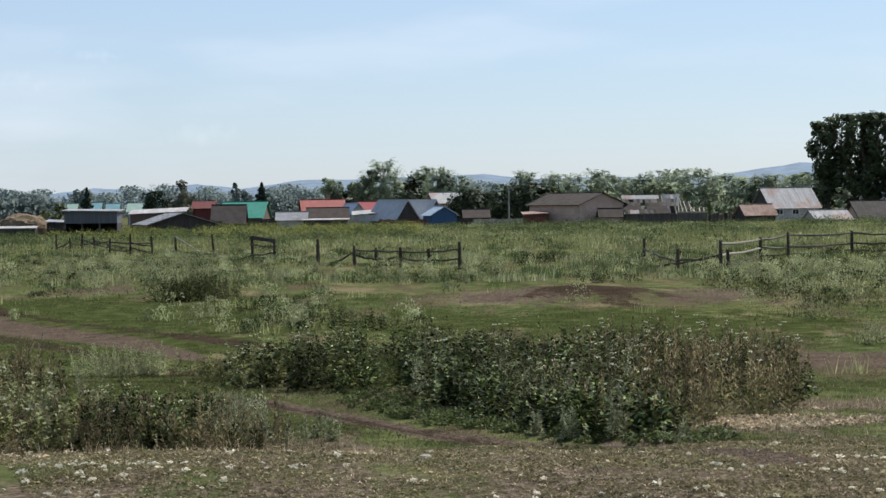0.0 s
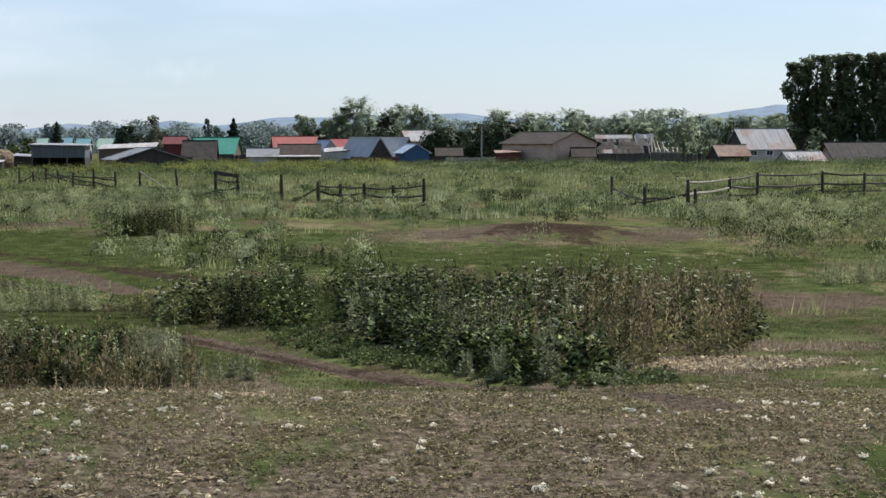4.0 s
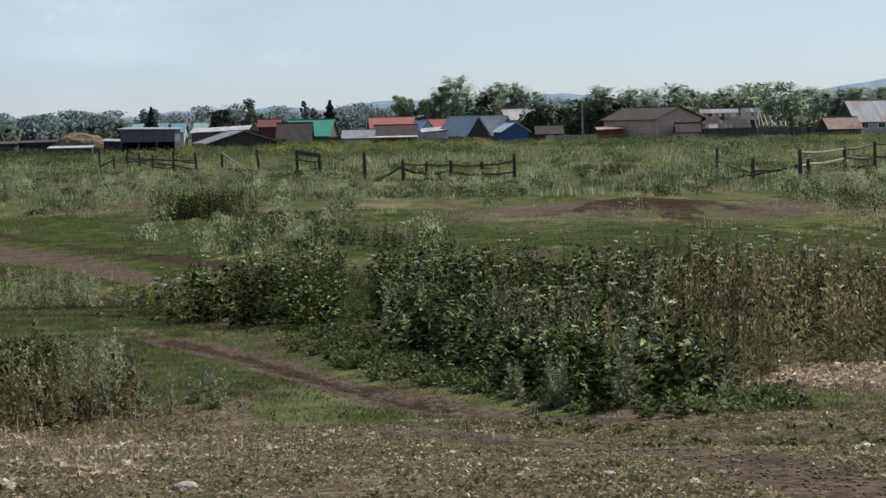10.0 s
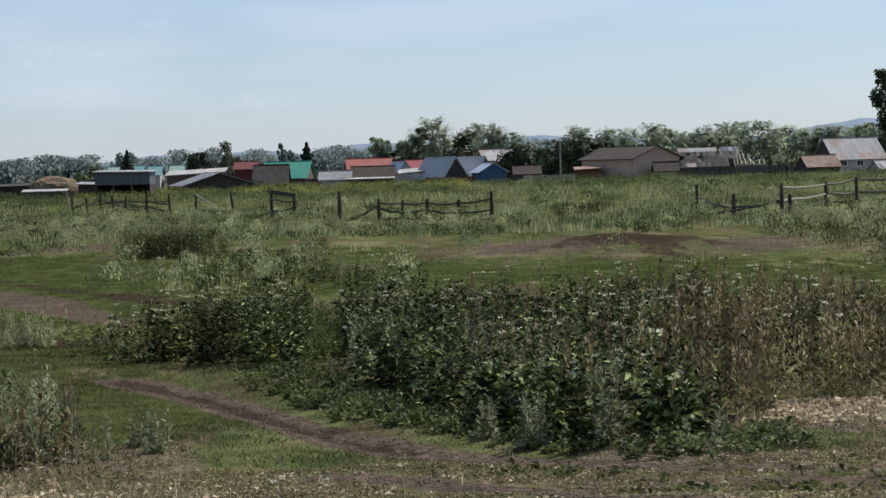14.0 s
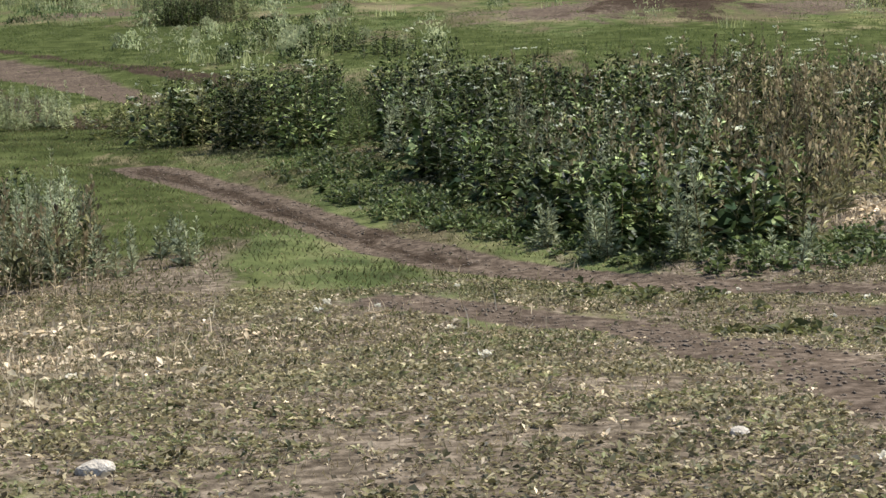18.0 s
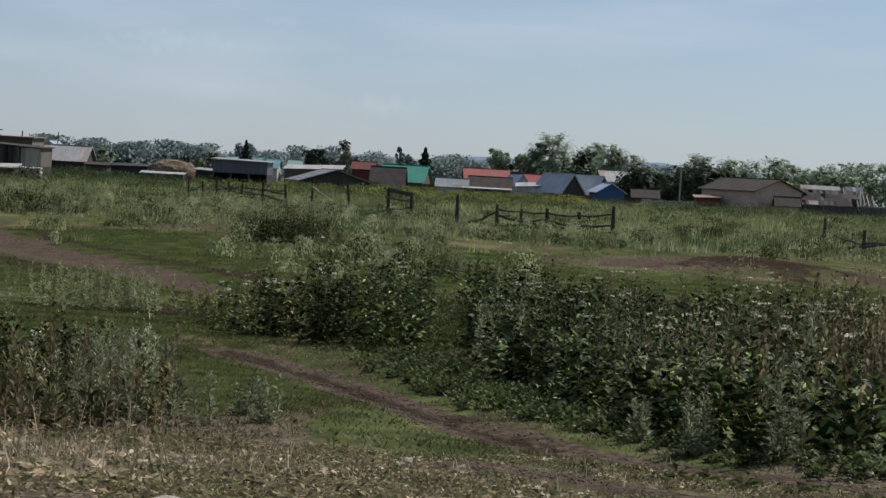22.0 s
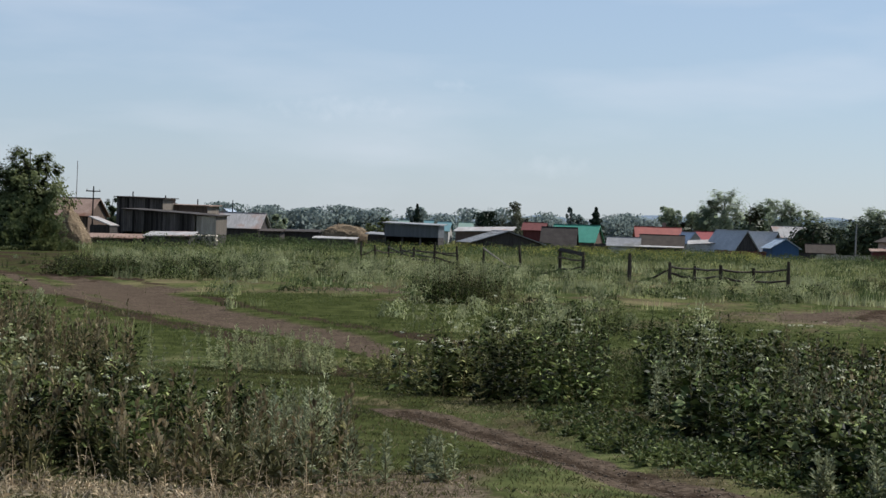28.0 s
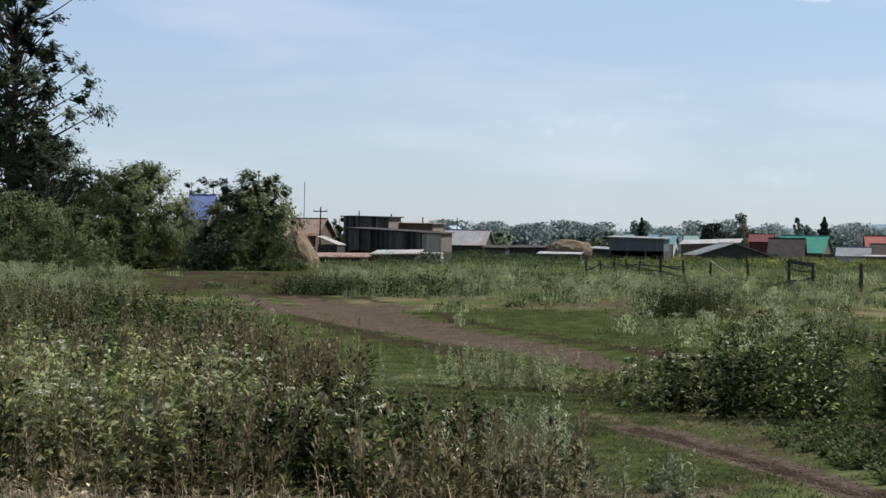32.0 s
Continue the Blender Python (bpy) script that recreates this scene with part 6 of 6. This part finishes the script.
    if z0 > 0.3:
        for px in (-a + 0.1, -a * 0.33, a * 0.33, a - 0.1):
            part("post", box_bm(px - 0.08, px + 0.08, -b, -b + 0.16, -0.3, z0), M["greywood"], e)
        part("side_wall", box_bm(-a, -a + 0.05, -b, b, -0.2, z0), M["darkwall"], e)
        part("side_wall", box_bm(a - 0.05, a, -b, b, -0.2, z0), M["darkwall"], e)
    return e


house("house", "old house with a dark red plank wall", -24.26, -21.56, 275, 2.71, 3.66, "redwall", "redwall", "x", 5)
house("house", "long dark plank house with tarred roof", -20.62, -16.47, 262, 0.76, 3.10, "darkwall", "darkroof", "x", 6)
house("house", "house with a bright green metal roof", -19.76, -13.96, 272, 1.39, 3.52, "brownwall", "greenroof", "x", 6.5, turn=-8)
house("shed", "small white-walled shed with a pale sheet roof", -11.48, -7.85, 252, 1.12, 2.07, "whitewall", "greyroof", "x", 3.5, category="shed")
house("house", "house with an orange-red roof", -9.18, -3.12, 284, 1.53, 3.66, "brownwall", "redroof", "x", 7, turn=6, chimney=True)
house("barn", "low barn with a dark brown roof", -7.77, -2.44, 264, 1.09, 2.53, "brownwall", "brownroof", "x", 5, category="barn")
flat_shed("shed_roof", "long low white-roofed shed", -8.08, -2.31, 250, 0.0, 1.06, 1.06, 1.6, "darkwall", "whiteroof", back_rise=0.15)
house("house", "blue-gabled house with a pale roof", -2.83, -0.65, 280, 1.78, 3.07, "whitewall", "skyroof", "y", 5, turn=20)
house("house", "small house with a crimson roof", -0.68, 2.33, 290, 1.85, 3.27, "whitewall", "crimson", "x", 5)
flat_shed("shed", "long shed with a whitish sheet roof", -1.54, 1.76, 266, 0.0, 1.50, 1.80, 3, "whitewall", "whiteroof", back_rise=0.5)
house("house", "house with a blue-grey roof and dark gable", 1.97, 5.93, 264, 0.98, 3.48, "darkwall", "slateblue", "y", 6, turn=38)
house("house", "house with a blue-grey roof", 6.28, 9.58, 266, 0.88, 3.41, "brownwall", "slateblue", "y", 6, turn=38)
house("shed", "small bright blue painted plank shed", 8.27, 11.71, 254, 1.51, 2.53, "bluewall", "skyroof", "y", 4, turn=14, category="shed")
house("house", "house with a big pale sheet roof", 10.72, 15.38, 305, 2.94, 4.52, "tanwall", "whiteroof", "x", 7, turn=10)
house("shed", "small shed with a brown pitched roof", 13.74, 16.91, 262, 1.06, 2.04, "brownwall", "brownroof", "x", 3.4, category="shed")
house("house", "large ochre plastered house with a brown roof", 23.54, 31.34, 246, 2.68, 4.05, "tanwall", "brownroof", "y", 9.5, turn=36, eave=0.45, category="house", door=True)
house("shed", "small annex with an ochre wall", 29.74, 32.23, 240, 1.15, 2.05, "tanwall", "brownroof", "x", 2.5, category="shed")
flat_shed("lean_to", "low reddish lean-to beside the ochre house", 20.39, 23.20, 244, 0.0, 1.46, 1.60, 2.5, "redwall", "rustroof", back_rise=0.3)


def ruin():
    x0, x1, y = 33.32, 40.06, 246
    ze, zr = 1.28, 3.55
    e = thing("ruined_house", (x0 + x1) / 2, y, 0, 0, "ruined log house with a broken weathered roof and bare rafters", "house")
    a, b = (x1 - x0) / 2, 3.0
    part("wall", box_bm(-a, a, -b, -b + 0.2, -0.3, ze), M["greywood"], e)
    part("wall", box_bm(-a, a, b - 0.2, b, -0.3, ze), M["greywood"], e)
    for s in (-1, 1):
        bm = bmesh.new()
        pr = [(-b, -0.3), (b, -0.3), (b, ze), (0, zr), (-b, ze)]
        u, v = [bm.verts.new((s * a, p, z)) for p, z in pr], [bm.verts.new((s * a - 0.15 * s, p, z)) for p, z in pr]
        bm.faces.new(u)
        bm.faces.new(v[::-1])
        for i in range(5):
            j = (i + 1) % 5
            bm.faces.new((u[j], u[i], v[i], v[j]))
        bmesh.ops.recalc_face_normals(bm, faces=bm.faces)
        part("gable", bm, M["greywood"], e)
    n, rows = 18, 5
    for i in range(n):
        for k in range(rows):
            hole = float(lattice(np.array([i / 2.3]), np.array([k / 1.3]), 77)[0])
            if hole > 0.74:
                continue
            u0, u1 = -a + i * 2 * a / n, -a + (i + 1) * 2 * a / n
            t0, t1 = k / rows, (k + 1) / rows + 0.03
            c = [(u0, -b * (1 - t0) * 1.1, ze + (zr - ze) * t0 + 0.1), (u1, -b * (1 - t0) * 1.1, ze + (zr - ze) * t0 + 0.1), (u1, -b * (1 - t1) * 1.1, ze + (zr - ze) * t1 + 0.1), (u0, -b * (1 - t1) * 1.1, ze + (zr - ze) * t1 + 0.1)]
            part("roof_sheet", slab_bm(c, 0.05), M["whiteroof"] if k == rows - 1 or hole < 0.1 else M["brownroof" if hole < 0.45 else "greywood"], e)
    for i in range(10):
        u = -a + i * 2 * a / 9
        v, f = tube([(u, -b, ze), (u, 0, zr)], [0.07, 0.06], 5)
        mesh_object("rafter", v, f, M["palewood"], e)
    # Near-black floor sheet; its colour stands for the shade under the roof.
    part("loft_floor", box_bm(-a, a, -b + 0.2, b - 0.2, ze - 0.1, ze), M["dark"], e)
    # open wing with bare rafters
    w0, w1 = a + 0.1, a + 43.96 - 40.06
    part("wall", box_bm(w0, w1, -b, -b + 0.2, -0.3, ze + 0.1), M["greywood"], e)
    part("wall", box_bm(w1 - 0.2, w1, -b + 0.2, b, -0.3, ze + 0.1), M["greywood"], e)
    for i in range(7):
        u = w0 + 0.2 + i * (w1 - w0 - 0.5) / 6
        z = zr - 0.25 * i - RNG.uniform(0, 0.4)
        v, f = tube([(u, -b, ze), (u + RNG.uniform(-0.5, 0.5), -b * 0.2, z)], [0.09, 0.07], 5)
        mesh_object("rafter", v, f, M["palewood"], e)
        v, f = tube([(u, b * 0.5, ze), (u + RNG.uniform(-0.4, 0.4), -b * 0.2, z)], [0.08, 0.07], 5)
        mesh_object("rafter", v, f, M["palewood"], e)
    v, f = tube([(w0, -b, ze + 0.2), (w1, -b, ze + 0.15)], [0.1, 0.1], 5)
    mesh_object("top_log", v, f, M["palewood"], e)
    part("roof_sheet", slab_bm([(w0 - 1.2, 0.3, ze + 1.0), (w0 + 0.6, 0.3, ze + 1.0), (w0 + 1.1, 1.5, zr + 0.25), (w0 - 1.2, 1.5, zr + 0.25)], 0.05), M["greyroof"], e)


ruin()
house("shed", "small shed with a rusty brown roof", 48.13, 52.04, 242, 1.10, 2.35, "darkwall", "rustroof", "x", 3.6, turn=10, category="shed")
house("house", "house with a big whitish weathered sheet roof", 54.98, 61.93, 262, 1.84, 4.48, "whitewall", "whiteroof", "x", 7, turn=10, gable="darkwall", windows=3)
house("shed", "white-walled shed with a pale sheet roof", 56.59, 61.30, 240, 0.44, 1.48, "darkwall", "whiteroof", "x", 3.6, gable="whitewall", turn=12, category="shed")
house("house", "old house with a dark thatch-like roof", 63.68, 71.98, 246, 0.02, 2.50, "tanwall", "darkroof", "x", 7, eave=0.6, turn=8, thick=0.2)
house("shed", "long shed with a grey slate roof", 76.36, 82.58, 248, 0.12, 1.55, "brownwall", "greyroof", "x", 5, category="shed")
house("shed", "dark shed in the farmyard", 84.64, 89.36, 252, -0.04, 1.05, "darkwall", "darkroof", "x", 5, category="shed")
for xx0, xx1, yy, zz, rf, lb in ((-40.92, -39.32, 310, 3.50, "turquoise", "far house with a turquoise roof"), (-37.77, -35.25, 312, 3.51, "mintroof", "far house with a pale green roof"),
                                 (-46.42, -45.36, 305, 3.53, "mintroof", "far house with a pale green roof"), (-43.85, -42.85, 315, 3.65, "turquoise", "far house with a green-blue roof")):
    house("house", lb, xx0, xx1, yy, zz - 1.3, zz, "whitewall", rf, "x", 5)

# left farmyard row
flat_shed("metal_shed", "grey corrugated sheet shed raised on dark posts", -32.38, -26.77, 205, 1.44, 2.86, 2.74, 4.5, "metalwall", "greyroof", over=0.3, back_rise=0.15)
house("barn", "low barn with a wide pale roof and dark gable", -26.11, -18.56, 222, 1.12, 2.32, "brownwall", "greyroof", "y", 9, turn=16, eave=0.5, category="barn", gable="darkwall")
flat_shed("long_shed", "long low shed with a whitish roof", -28.91, -22.31, 236, 0.0, 2.20, 2.47, 4, "brownwall", "whiteroof", back_rise=0.5)


def haystack(name, label, cx, y, w, d, h, ridge=0.6):
    bm = bmesh.new()
    bmesh.ops.create_icosphere(bm, subdivisions=4, radius=1.0)
    for v in bm.verts:
        p = v.co.copy()
        k = 1 + 0.10 * noise.noise(p * 2.5 + Vector((cx, 0, 0))) + 0.05 * noise.noise(p * 7)
        q = abs(p.x) ** 0.75 * (1 if p.x > 0 else -1)
        z = max(p.z, -0.15)
        z = z ** (0.55 if ridge > 0.7 else 1.0) if z > 0 else z
        v.co = Vector((q * w / 2 * k * (1 - (1 - ridge) * max(0, z)), p.y * d / 2 * k, z * h * k))
    e = thing(name, cx, y, 0.0, 0, label, "haystack")
    ob = part("hay", bm, M["hay"], e)
    n = 2200
    vv = np.array([tuple(v.co) for v in ob.data.vertices])
    i = RNG.integers(0, len(vv), n)
    a = vv[i] * RNG.uniform(0.97, 1.02, (n, 1))
    b = a + RNG.normal(0, 0.14, (n, 3)) * [1, 1, 0.6]
    sv, sf = sticks(a, b, 0.012)
    mesh_object("loose_straw", sv, sf, M["straw"], e)
    return e


haystack("haystack", "long brown haystack behind a low white wall", (-41.39 + -35.94) / 2, 215, -35.94 - -41.64, 4.5, 2.45, ridge=0.9)
flat_shed("low_wall", "low whitewashed shed in front of the haystack", -40.76, -36.21, 208, 0.0, 0.99, 0.99, 1.5, "darkwall", "whiteroof", back_rise=0.2, over=0.1)
flat_shed("low_shed", "dark low shed beside the metal shed", -35.44, -33.48, 212, 0.0, 1.65, 1.53, 3, "darkwall", "greyroof", back_rise=0.2)
flat_shed("low_shed", "dark low shed beside the haystack", -45.75, -41.71, 216, 0.0, 1.55, 1.61, 3, "darkwall", "darkroof", back_rise=0.25)
flat_shed("low_shed", "small low white-roofed shed", -47.35, -45.09, 212, 0.0, 1.53, 1.53, 2.5, "darkwall", "brownroof", back_rise=0.25)

house("shed", "grey shed with a light weathered slate roof", -53.44, -48.60, 218, 1.85, 3.38, "darkwall", "whiteroof", "x", 5, category="shed")
house("house", "small pale blue gabled house", -64.84, -61.99, 262, 3.12, 4.11, "whitewall", "skyroof", "y", 5)
flat_shed("plank_barn", "weathered grey vertical plank barn with a thin flat roof", -50.98, -44.34, 175, 1.22, 3.25, 2.94, 5.0, "greywood", "darkroof", planks=30, back_rise=0.1, over=0.25, turn=-4)
flat_shed("end_shed", "pale plank annex at the barn's end", -44.34, -42.57, 174.5, 1.19, 2.89, 2.86, 4.0, "palewood", "darkroof", planks=8, back_rise=0.1, over=0.2)
flat_shed("upper_shed", "dark plank loft shed behind the barn", -55.10, -50.61, 186, 0.0, 4.44, 4.36, 4.5, "greywood", "darkroof", planks=18, back_rise=0.1)
flat_shed("upper_shed", "brownish plank shed behind the barn", -51.54, -47.28, 190, 0.0, 3.87, 3.85, 4.5, "brownwall", "rustroof", planks=14, back_rise=0.1)
flat_shed("low_roof", "low lean-to with rusty pale sheet roof", -52.25, -46.75, 166, 0.0, 0.65, 0.70, 3.0, "darkwall", "rustroof", back_rise=0.35, over=0.2)
flat_shed("low_roof", "low lean-to with whitish sheet roof", -46.46, -42.76, 165, 0.0, 0.97, 1.07, 3.0, "darkwall", "whiteroof", back_rise=0.35, over=0.2, turn=4)
house("house", "old farmhouse with a brown slate roof", -61.45, -57.74, 186, 2.55, 4.10, "brownwall", "rustroof", "x", 6)
flat_shed("porch_roof", "sloping whitish plank roof beside the farmhouse", -56.07, -54.18, 180, 0.0, 2.46, 1.68, 2.5, "darkwall", "whiteroof", back_rise=0.0, over=0.1)
haystack("haystack", "tall conical golden haystack beside the willow", -53.24, 164, -50.85 - -55.34, 3.6, 3.37, ridge=0.15)
house("house", "house with a bright blue metal roof among willows", -76.87, -74.63, 200, 4.22, 6.62, "greyplank", "blueroof", "x", 6.0, turn=8)


def firewood(x0, x1, y, h):
    e = thing("firewood_stack", (x0 + x1) / 2, y, 0, 0, "stack of pale cut firewood under the barn", "firewood")
    nx, nz = int((x1 - x0) / 0.22), int(h / 0.2)
    for k in range(nz):
        for i in range(nx):
            r = RNG.uniform(0.085, 0.11)
            px = -(x1 - x0) / 2 + 0.11 + i * 0.22 + (k % 2) * 0.08
            v, f = tube([(px, -0.4 + RNG.uniform(-0.06, 0.06), 0.12 + k * 0.19), (px, 0.4, 0.12 + k * 0.19)], [r, r], 6)
            mesh_object("log", v, f, M["palewood"] if RNG.uniform() < 0.7 else M["greywood"], e)


firewood(-43.55, -41.27, 168.0, 1.22)


# ---- poles, masts ----
def pole(x, y, z, label, r=0.11, mat="concrete", arm=False):
    e = thing("utility_pole", x, y, 0, 0, label, "pole", "utility poles")
    v, f = tube([(0, 0, -0.5), (0, 0, z * 0.5), (0.03, 0, z)], [r, r * 0.85, r * 0.65], 8)
    mesh_object("pole", v, f, M[mat], e)
    if arm:
        part("crossarm", box_bm(-0.7, 0.7, -0.05, 0.05, z - 0.5, z - 0.4), M["greywood"], e)
        for s in (-0.6, 0, 0.6):
            part("insulator", box_bm(s - 0.04, s + 0.04, -0.04, 0.04, z - 0.4, z - 0.25), M["whitepaint"], e)
    return e


pole(19.10, 252, 4.81, "concrete utility pole beside the dark trees")
pole(75.71, 258, 5.60, "pale bare post beside the thatched house", 0.14, "palewood")
pole(77.44, 258, 5.97, "pale bare post beside the thatched house", 0.14, "palewood")
pole(-56.88, 182, 5.26, "wooden pole with a street lamp arm", 0.09, "greywood", True)
pole(-61.13, 190, 7.86, "thin metal antenna mast behind the farmhouse", 0.05, "concrete")
for px, py_, dd in ((-54.24, 4.93, 186), (-51.00, 4.69, 186), (-48.89, 4.45, 190), (-62.86, 5.35, 262), (30.13, 4.39, 246)):
    pole(px, dd, py_, "thin stove pipe or pole above the roof", 0.09, "greywood")


def board_fence(x0, x1, y, z, label, mat):
    e = thing("board_fence", (x0 + x1) / 2, y, 0, 0, label, "fence")
    n = max(3, int((x1 - x0) / 0.5))
    a = (x1 - x0) / 2
    for i in range(n):
        u = -a + i * 2 * a / n
        part("board", box_bm(u, u + 2 * a / n - 0.04, -0.02, 0.02, -0.1, z * RNG.uniform(0.9, 1.05)), M[mat], e)
    part("rail", box_bm(-a, a, 0.02, 0.08, z * 0.7, z * 0.7 + 0.1), M[mat], e)
    return e


board_fence(44.10, 48.93, 246, 1.22, "grey board fence between the farm buildings", "greywood")
board_fence(14.26, 21.97, 250, 0.86, "pale grey board fence before the trees", "palewood")
board_fence(1.81, 8.20, 252, 0.97, "dark reddish board fence before the houses", "redwall")
board_fence(-15.13, -11.44, 256, 1.24, "dark board fence before the houses", "darkwall")
board_fence(11.80, 15.12, 256, 0.91, "dark green-grey board fence before the houses", "darkwall")
board_fence(73.15, 77.12, 250, -0.23, "dark board fence of the farmyard", "darkwall")
board_fence(-24.21, -17.99, 240, 1.24, "dark board fence beside the barn", "darkwall")
board_fence(-48.15, -42.78, 216, 1.42, "low dark board fence of a kitchen garden", "darkwall")


# ---- the pole fence across the meadow ----
def fence_post(e, x, y, h, r=0.075, lean=(0, 0)):
    g = float(height(np.array([x]), np.array([y]))[0])
    v, f = tube([(x, y, g - 0.4), (x + lean[0] * 0.4, y, g + h * 0.5), (x + lean[0], y + lean[1], g + h)], [r * 1.1, r, r * 0.85], 7, 0.12)
    mesh_object("post", v, f, M["rail"], e)
    return g


def fence_rail(e, a, b, r=0.05, sag=0.06, mat="rail"):
    a, b = Vector(a), Vector(b)
    m = (a + b) / 2 + Vector((0, 0, -sag))
    v, f = tube([a, a.lerp(m, 0.5) + Vector((0, 0, RNG.uniform(-0.03, 0.03))), m, m.lerp(b, 0.5) + Vector((0, 0, RNG.uniform(-0.03, 0.03))), b], [r * 1.1, r, r, r * 0.9, r * 0.75], 6, 0.1)
    mesh_object("rail", v, f, M[mat], e)


def zg(x, y, h):
    return (x, y, float(height(np.array([x]), np.array([y]))[0]) + h)


def fence():
    e = thing("pole_fence", 0, 0, 0, 0, "old broken pole fence of grey posts and thin rails", "fence")
    A, B, C, D, E5, F, G6 = (-23.42, 137.57), (-22.24, 136.67), (-21.79, 139.38), (-20.73, 138.47), (-18.44, 128.54), (-16.59, 124.93), (-15.11, 124.93)
    left = [A, B, C, D, E5, F, G6]
    for i, (p, h) in enumerate(zip(left, (1.3, 1.05, 1.25, 1.1, 1.1, 1.45, 1.25))):
        fence_post(e, p[0], p[1], h, lean=(RNG.uniform(-0.1, 0.1), 0))
    for p, q, h0, h1 in ((A, B, 0.3, 0.8), (B, C, 0.7, 0.5), (C, E5, 0.5, 0.9), (C, E5, 0.9, 0.45), (D, F, 0.75, 0.5), (E5, F, 0.35, 0.35), (F, G6, 0.9, 0.6), (F, G6, 0.55, 0.2), (E5, G6, 0.85, 0.8)):
        fence_rail(e, zg(*p, h0), zg(*q, h1))
    H1, H2 = (-13.97, 129.44), (-10.39, 116.81)
    fence_post(e, *H1, 1.2)
    fence_post(e, *H2, 1.5, lean=(-0.15, 0))
    fence_rail(e, zg(*H1, 1.15), zg(H2[0] - 0.6, H2[1], 0.15), mat="palerail", sag=0)
    fence_rail(e, zg(H1[0] - 0.2, H1[1], 0.1), zg(H2[0] + 0.1, H2[1], 0.22), sag=0.02)
    J1, J2 = (-7.63, 109.58), (-6.16, 105.97)
    fence_post(e, *J1, 1.45, 0.09)
    fence_post(e, *J2, 1.35, 0.08)
    for h0, h1 in ((1.35, 1.2), (0.95, 0.9), (0.2, 0.3), (0.3, 0.55)):
        fence_rail(e, zg(J1[0] - 0.1, J1[1], h0), zg(J2[0] + 0.1, J2[1], h1), 0.05)
    fence_rail(e, zg(J1[0] - 1.3, J1[1], 0.02), zg(*J1, 0.3), 0.04)
    part("tarpaulin", slab_bm([(*J1, zg(*J1, 1.48)[2]), (*J2, zg(*J2, 1.3)[2]), (J2[0], J2[1] - 0.1, zg(*J2, 1.08)[2]), (J1[0], J1[1] - 0.1, zg(*J1, 1.36)[2])], 0.05), M["darkroof"], e, "dark cloth hung over the top rail")
    K = (-3.55, 100.55)
    fence_post(e, *K, 1.4, 0.1)
    P = [(-1.55, 98.75), (-0.35, 99.65), (0.82, 93.33), (2.33, 94.23), (3.73, 90.62)]
    for p, h in zip(P, (1.05, 0.9, 1.05, 0.95, 1.35)):
        fence_post(e, *p, h, 0.085)
    for i in range(4):
        fence_rail(e, zg(*P[i], (0.85, 0.75, 0.85, 0.8)[i]), zg(*P[i + 1], (0.75, 0.85, 0.8, 1.0)[i]))
        fence_rail(e, zg(*P[i], (0.55, 0.3, 0.5, 0.35)[i]), zg(*P[i + 1], (0.25, 0.55, 0.3, 0.5)[i]), 0.052)
    fence_rail(e, zg(P[0][0] - 1.4, P[0][1], 0.02), zg(P[0][0] + 0.1, P[0][1], 0.75), 0.05)
    return e


def fence_right():
    e = thing("pole_fence", 0, 0, 0, 0, "pole fence with pale bare top rails and dark posts", "fence")
    R = [(13.89, 96.04), (13.89, 85.21), (15.43, 82.50), (20.32, 96.94), (22.03, 97.85), (27.03, 103.65), (29.43, 103.54), (34.44, 109.62), (39.31, 113.00), (42.72, 111.92)]
    hs = (1.3, 1.0, 1.4, 1.25, 1.45, 1.4, 1.3, 1.35, 1.35, 1.35)
    for i, (p, h) in enumerate(zip(R, hs)):
        fence_post(e, *p, h, 0.09)
    fence_post(e, R[2][0] + 0.28, R[2][1] - 0.3, 1.0, 0.08)
    fence_rail(e, zg(*R[0], 0.7), zg(*R[1], 0.35))
    fence_rail(e, zg(R[1][0] - 1.8, R[1][1], 0.05), zg(*R[2], 0.75), 0.05)
    fence_rail(e, zg(*R[1], 0.45), zg(*R[2], 0.65), 0.05)
    for i in range(2, len(R) - 1):
        fence_rail(e, zg(*R[i], hs[i] - 0.12), zg(*R[i + 1], hs[i + 1] - 0.12), 0.055, 0.08, "palerail" if i < 4 else "rail")
        fence_rail(e, zg(*R[i], 0.7), zg(*R[i + 1], 0.65), 0.06, 0.05, "palerail" if i < 4 else "rail")
        fence_rail(e, zg(*R[i], 0.25), zg(*R[i + 1], 0.3), 0.05)
    return e


fence()
fence_right()
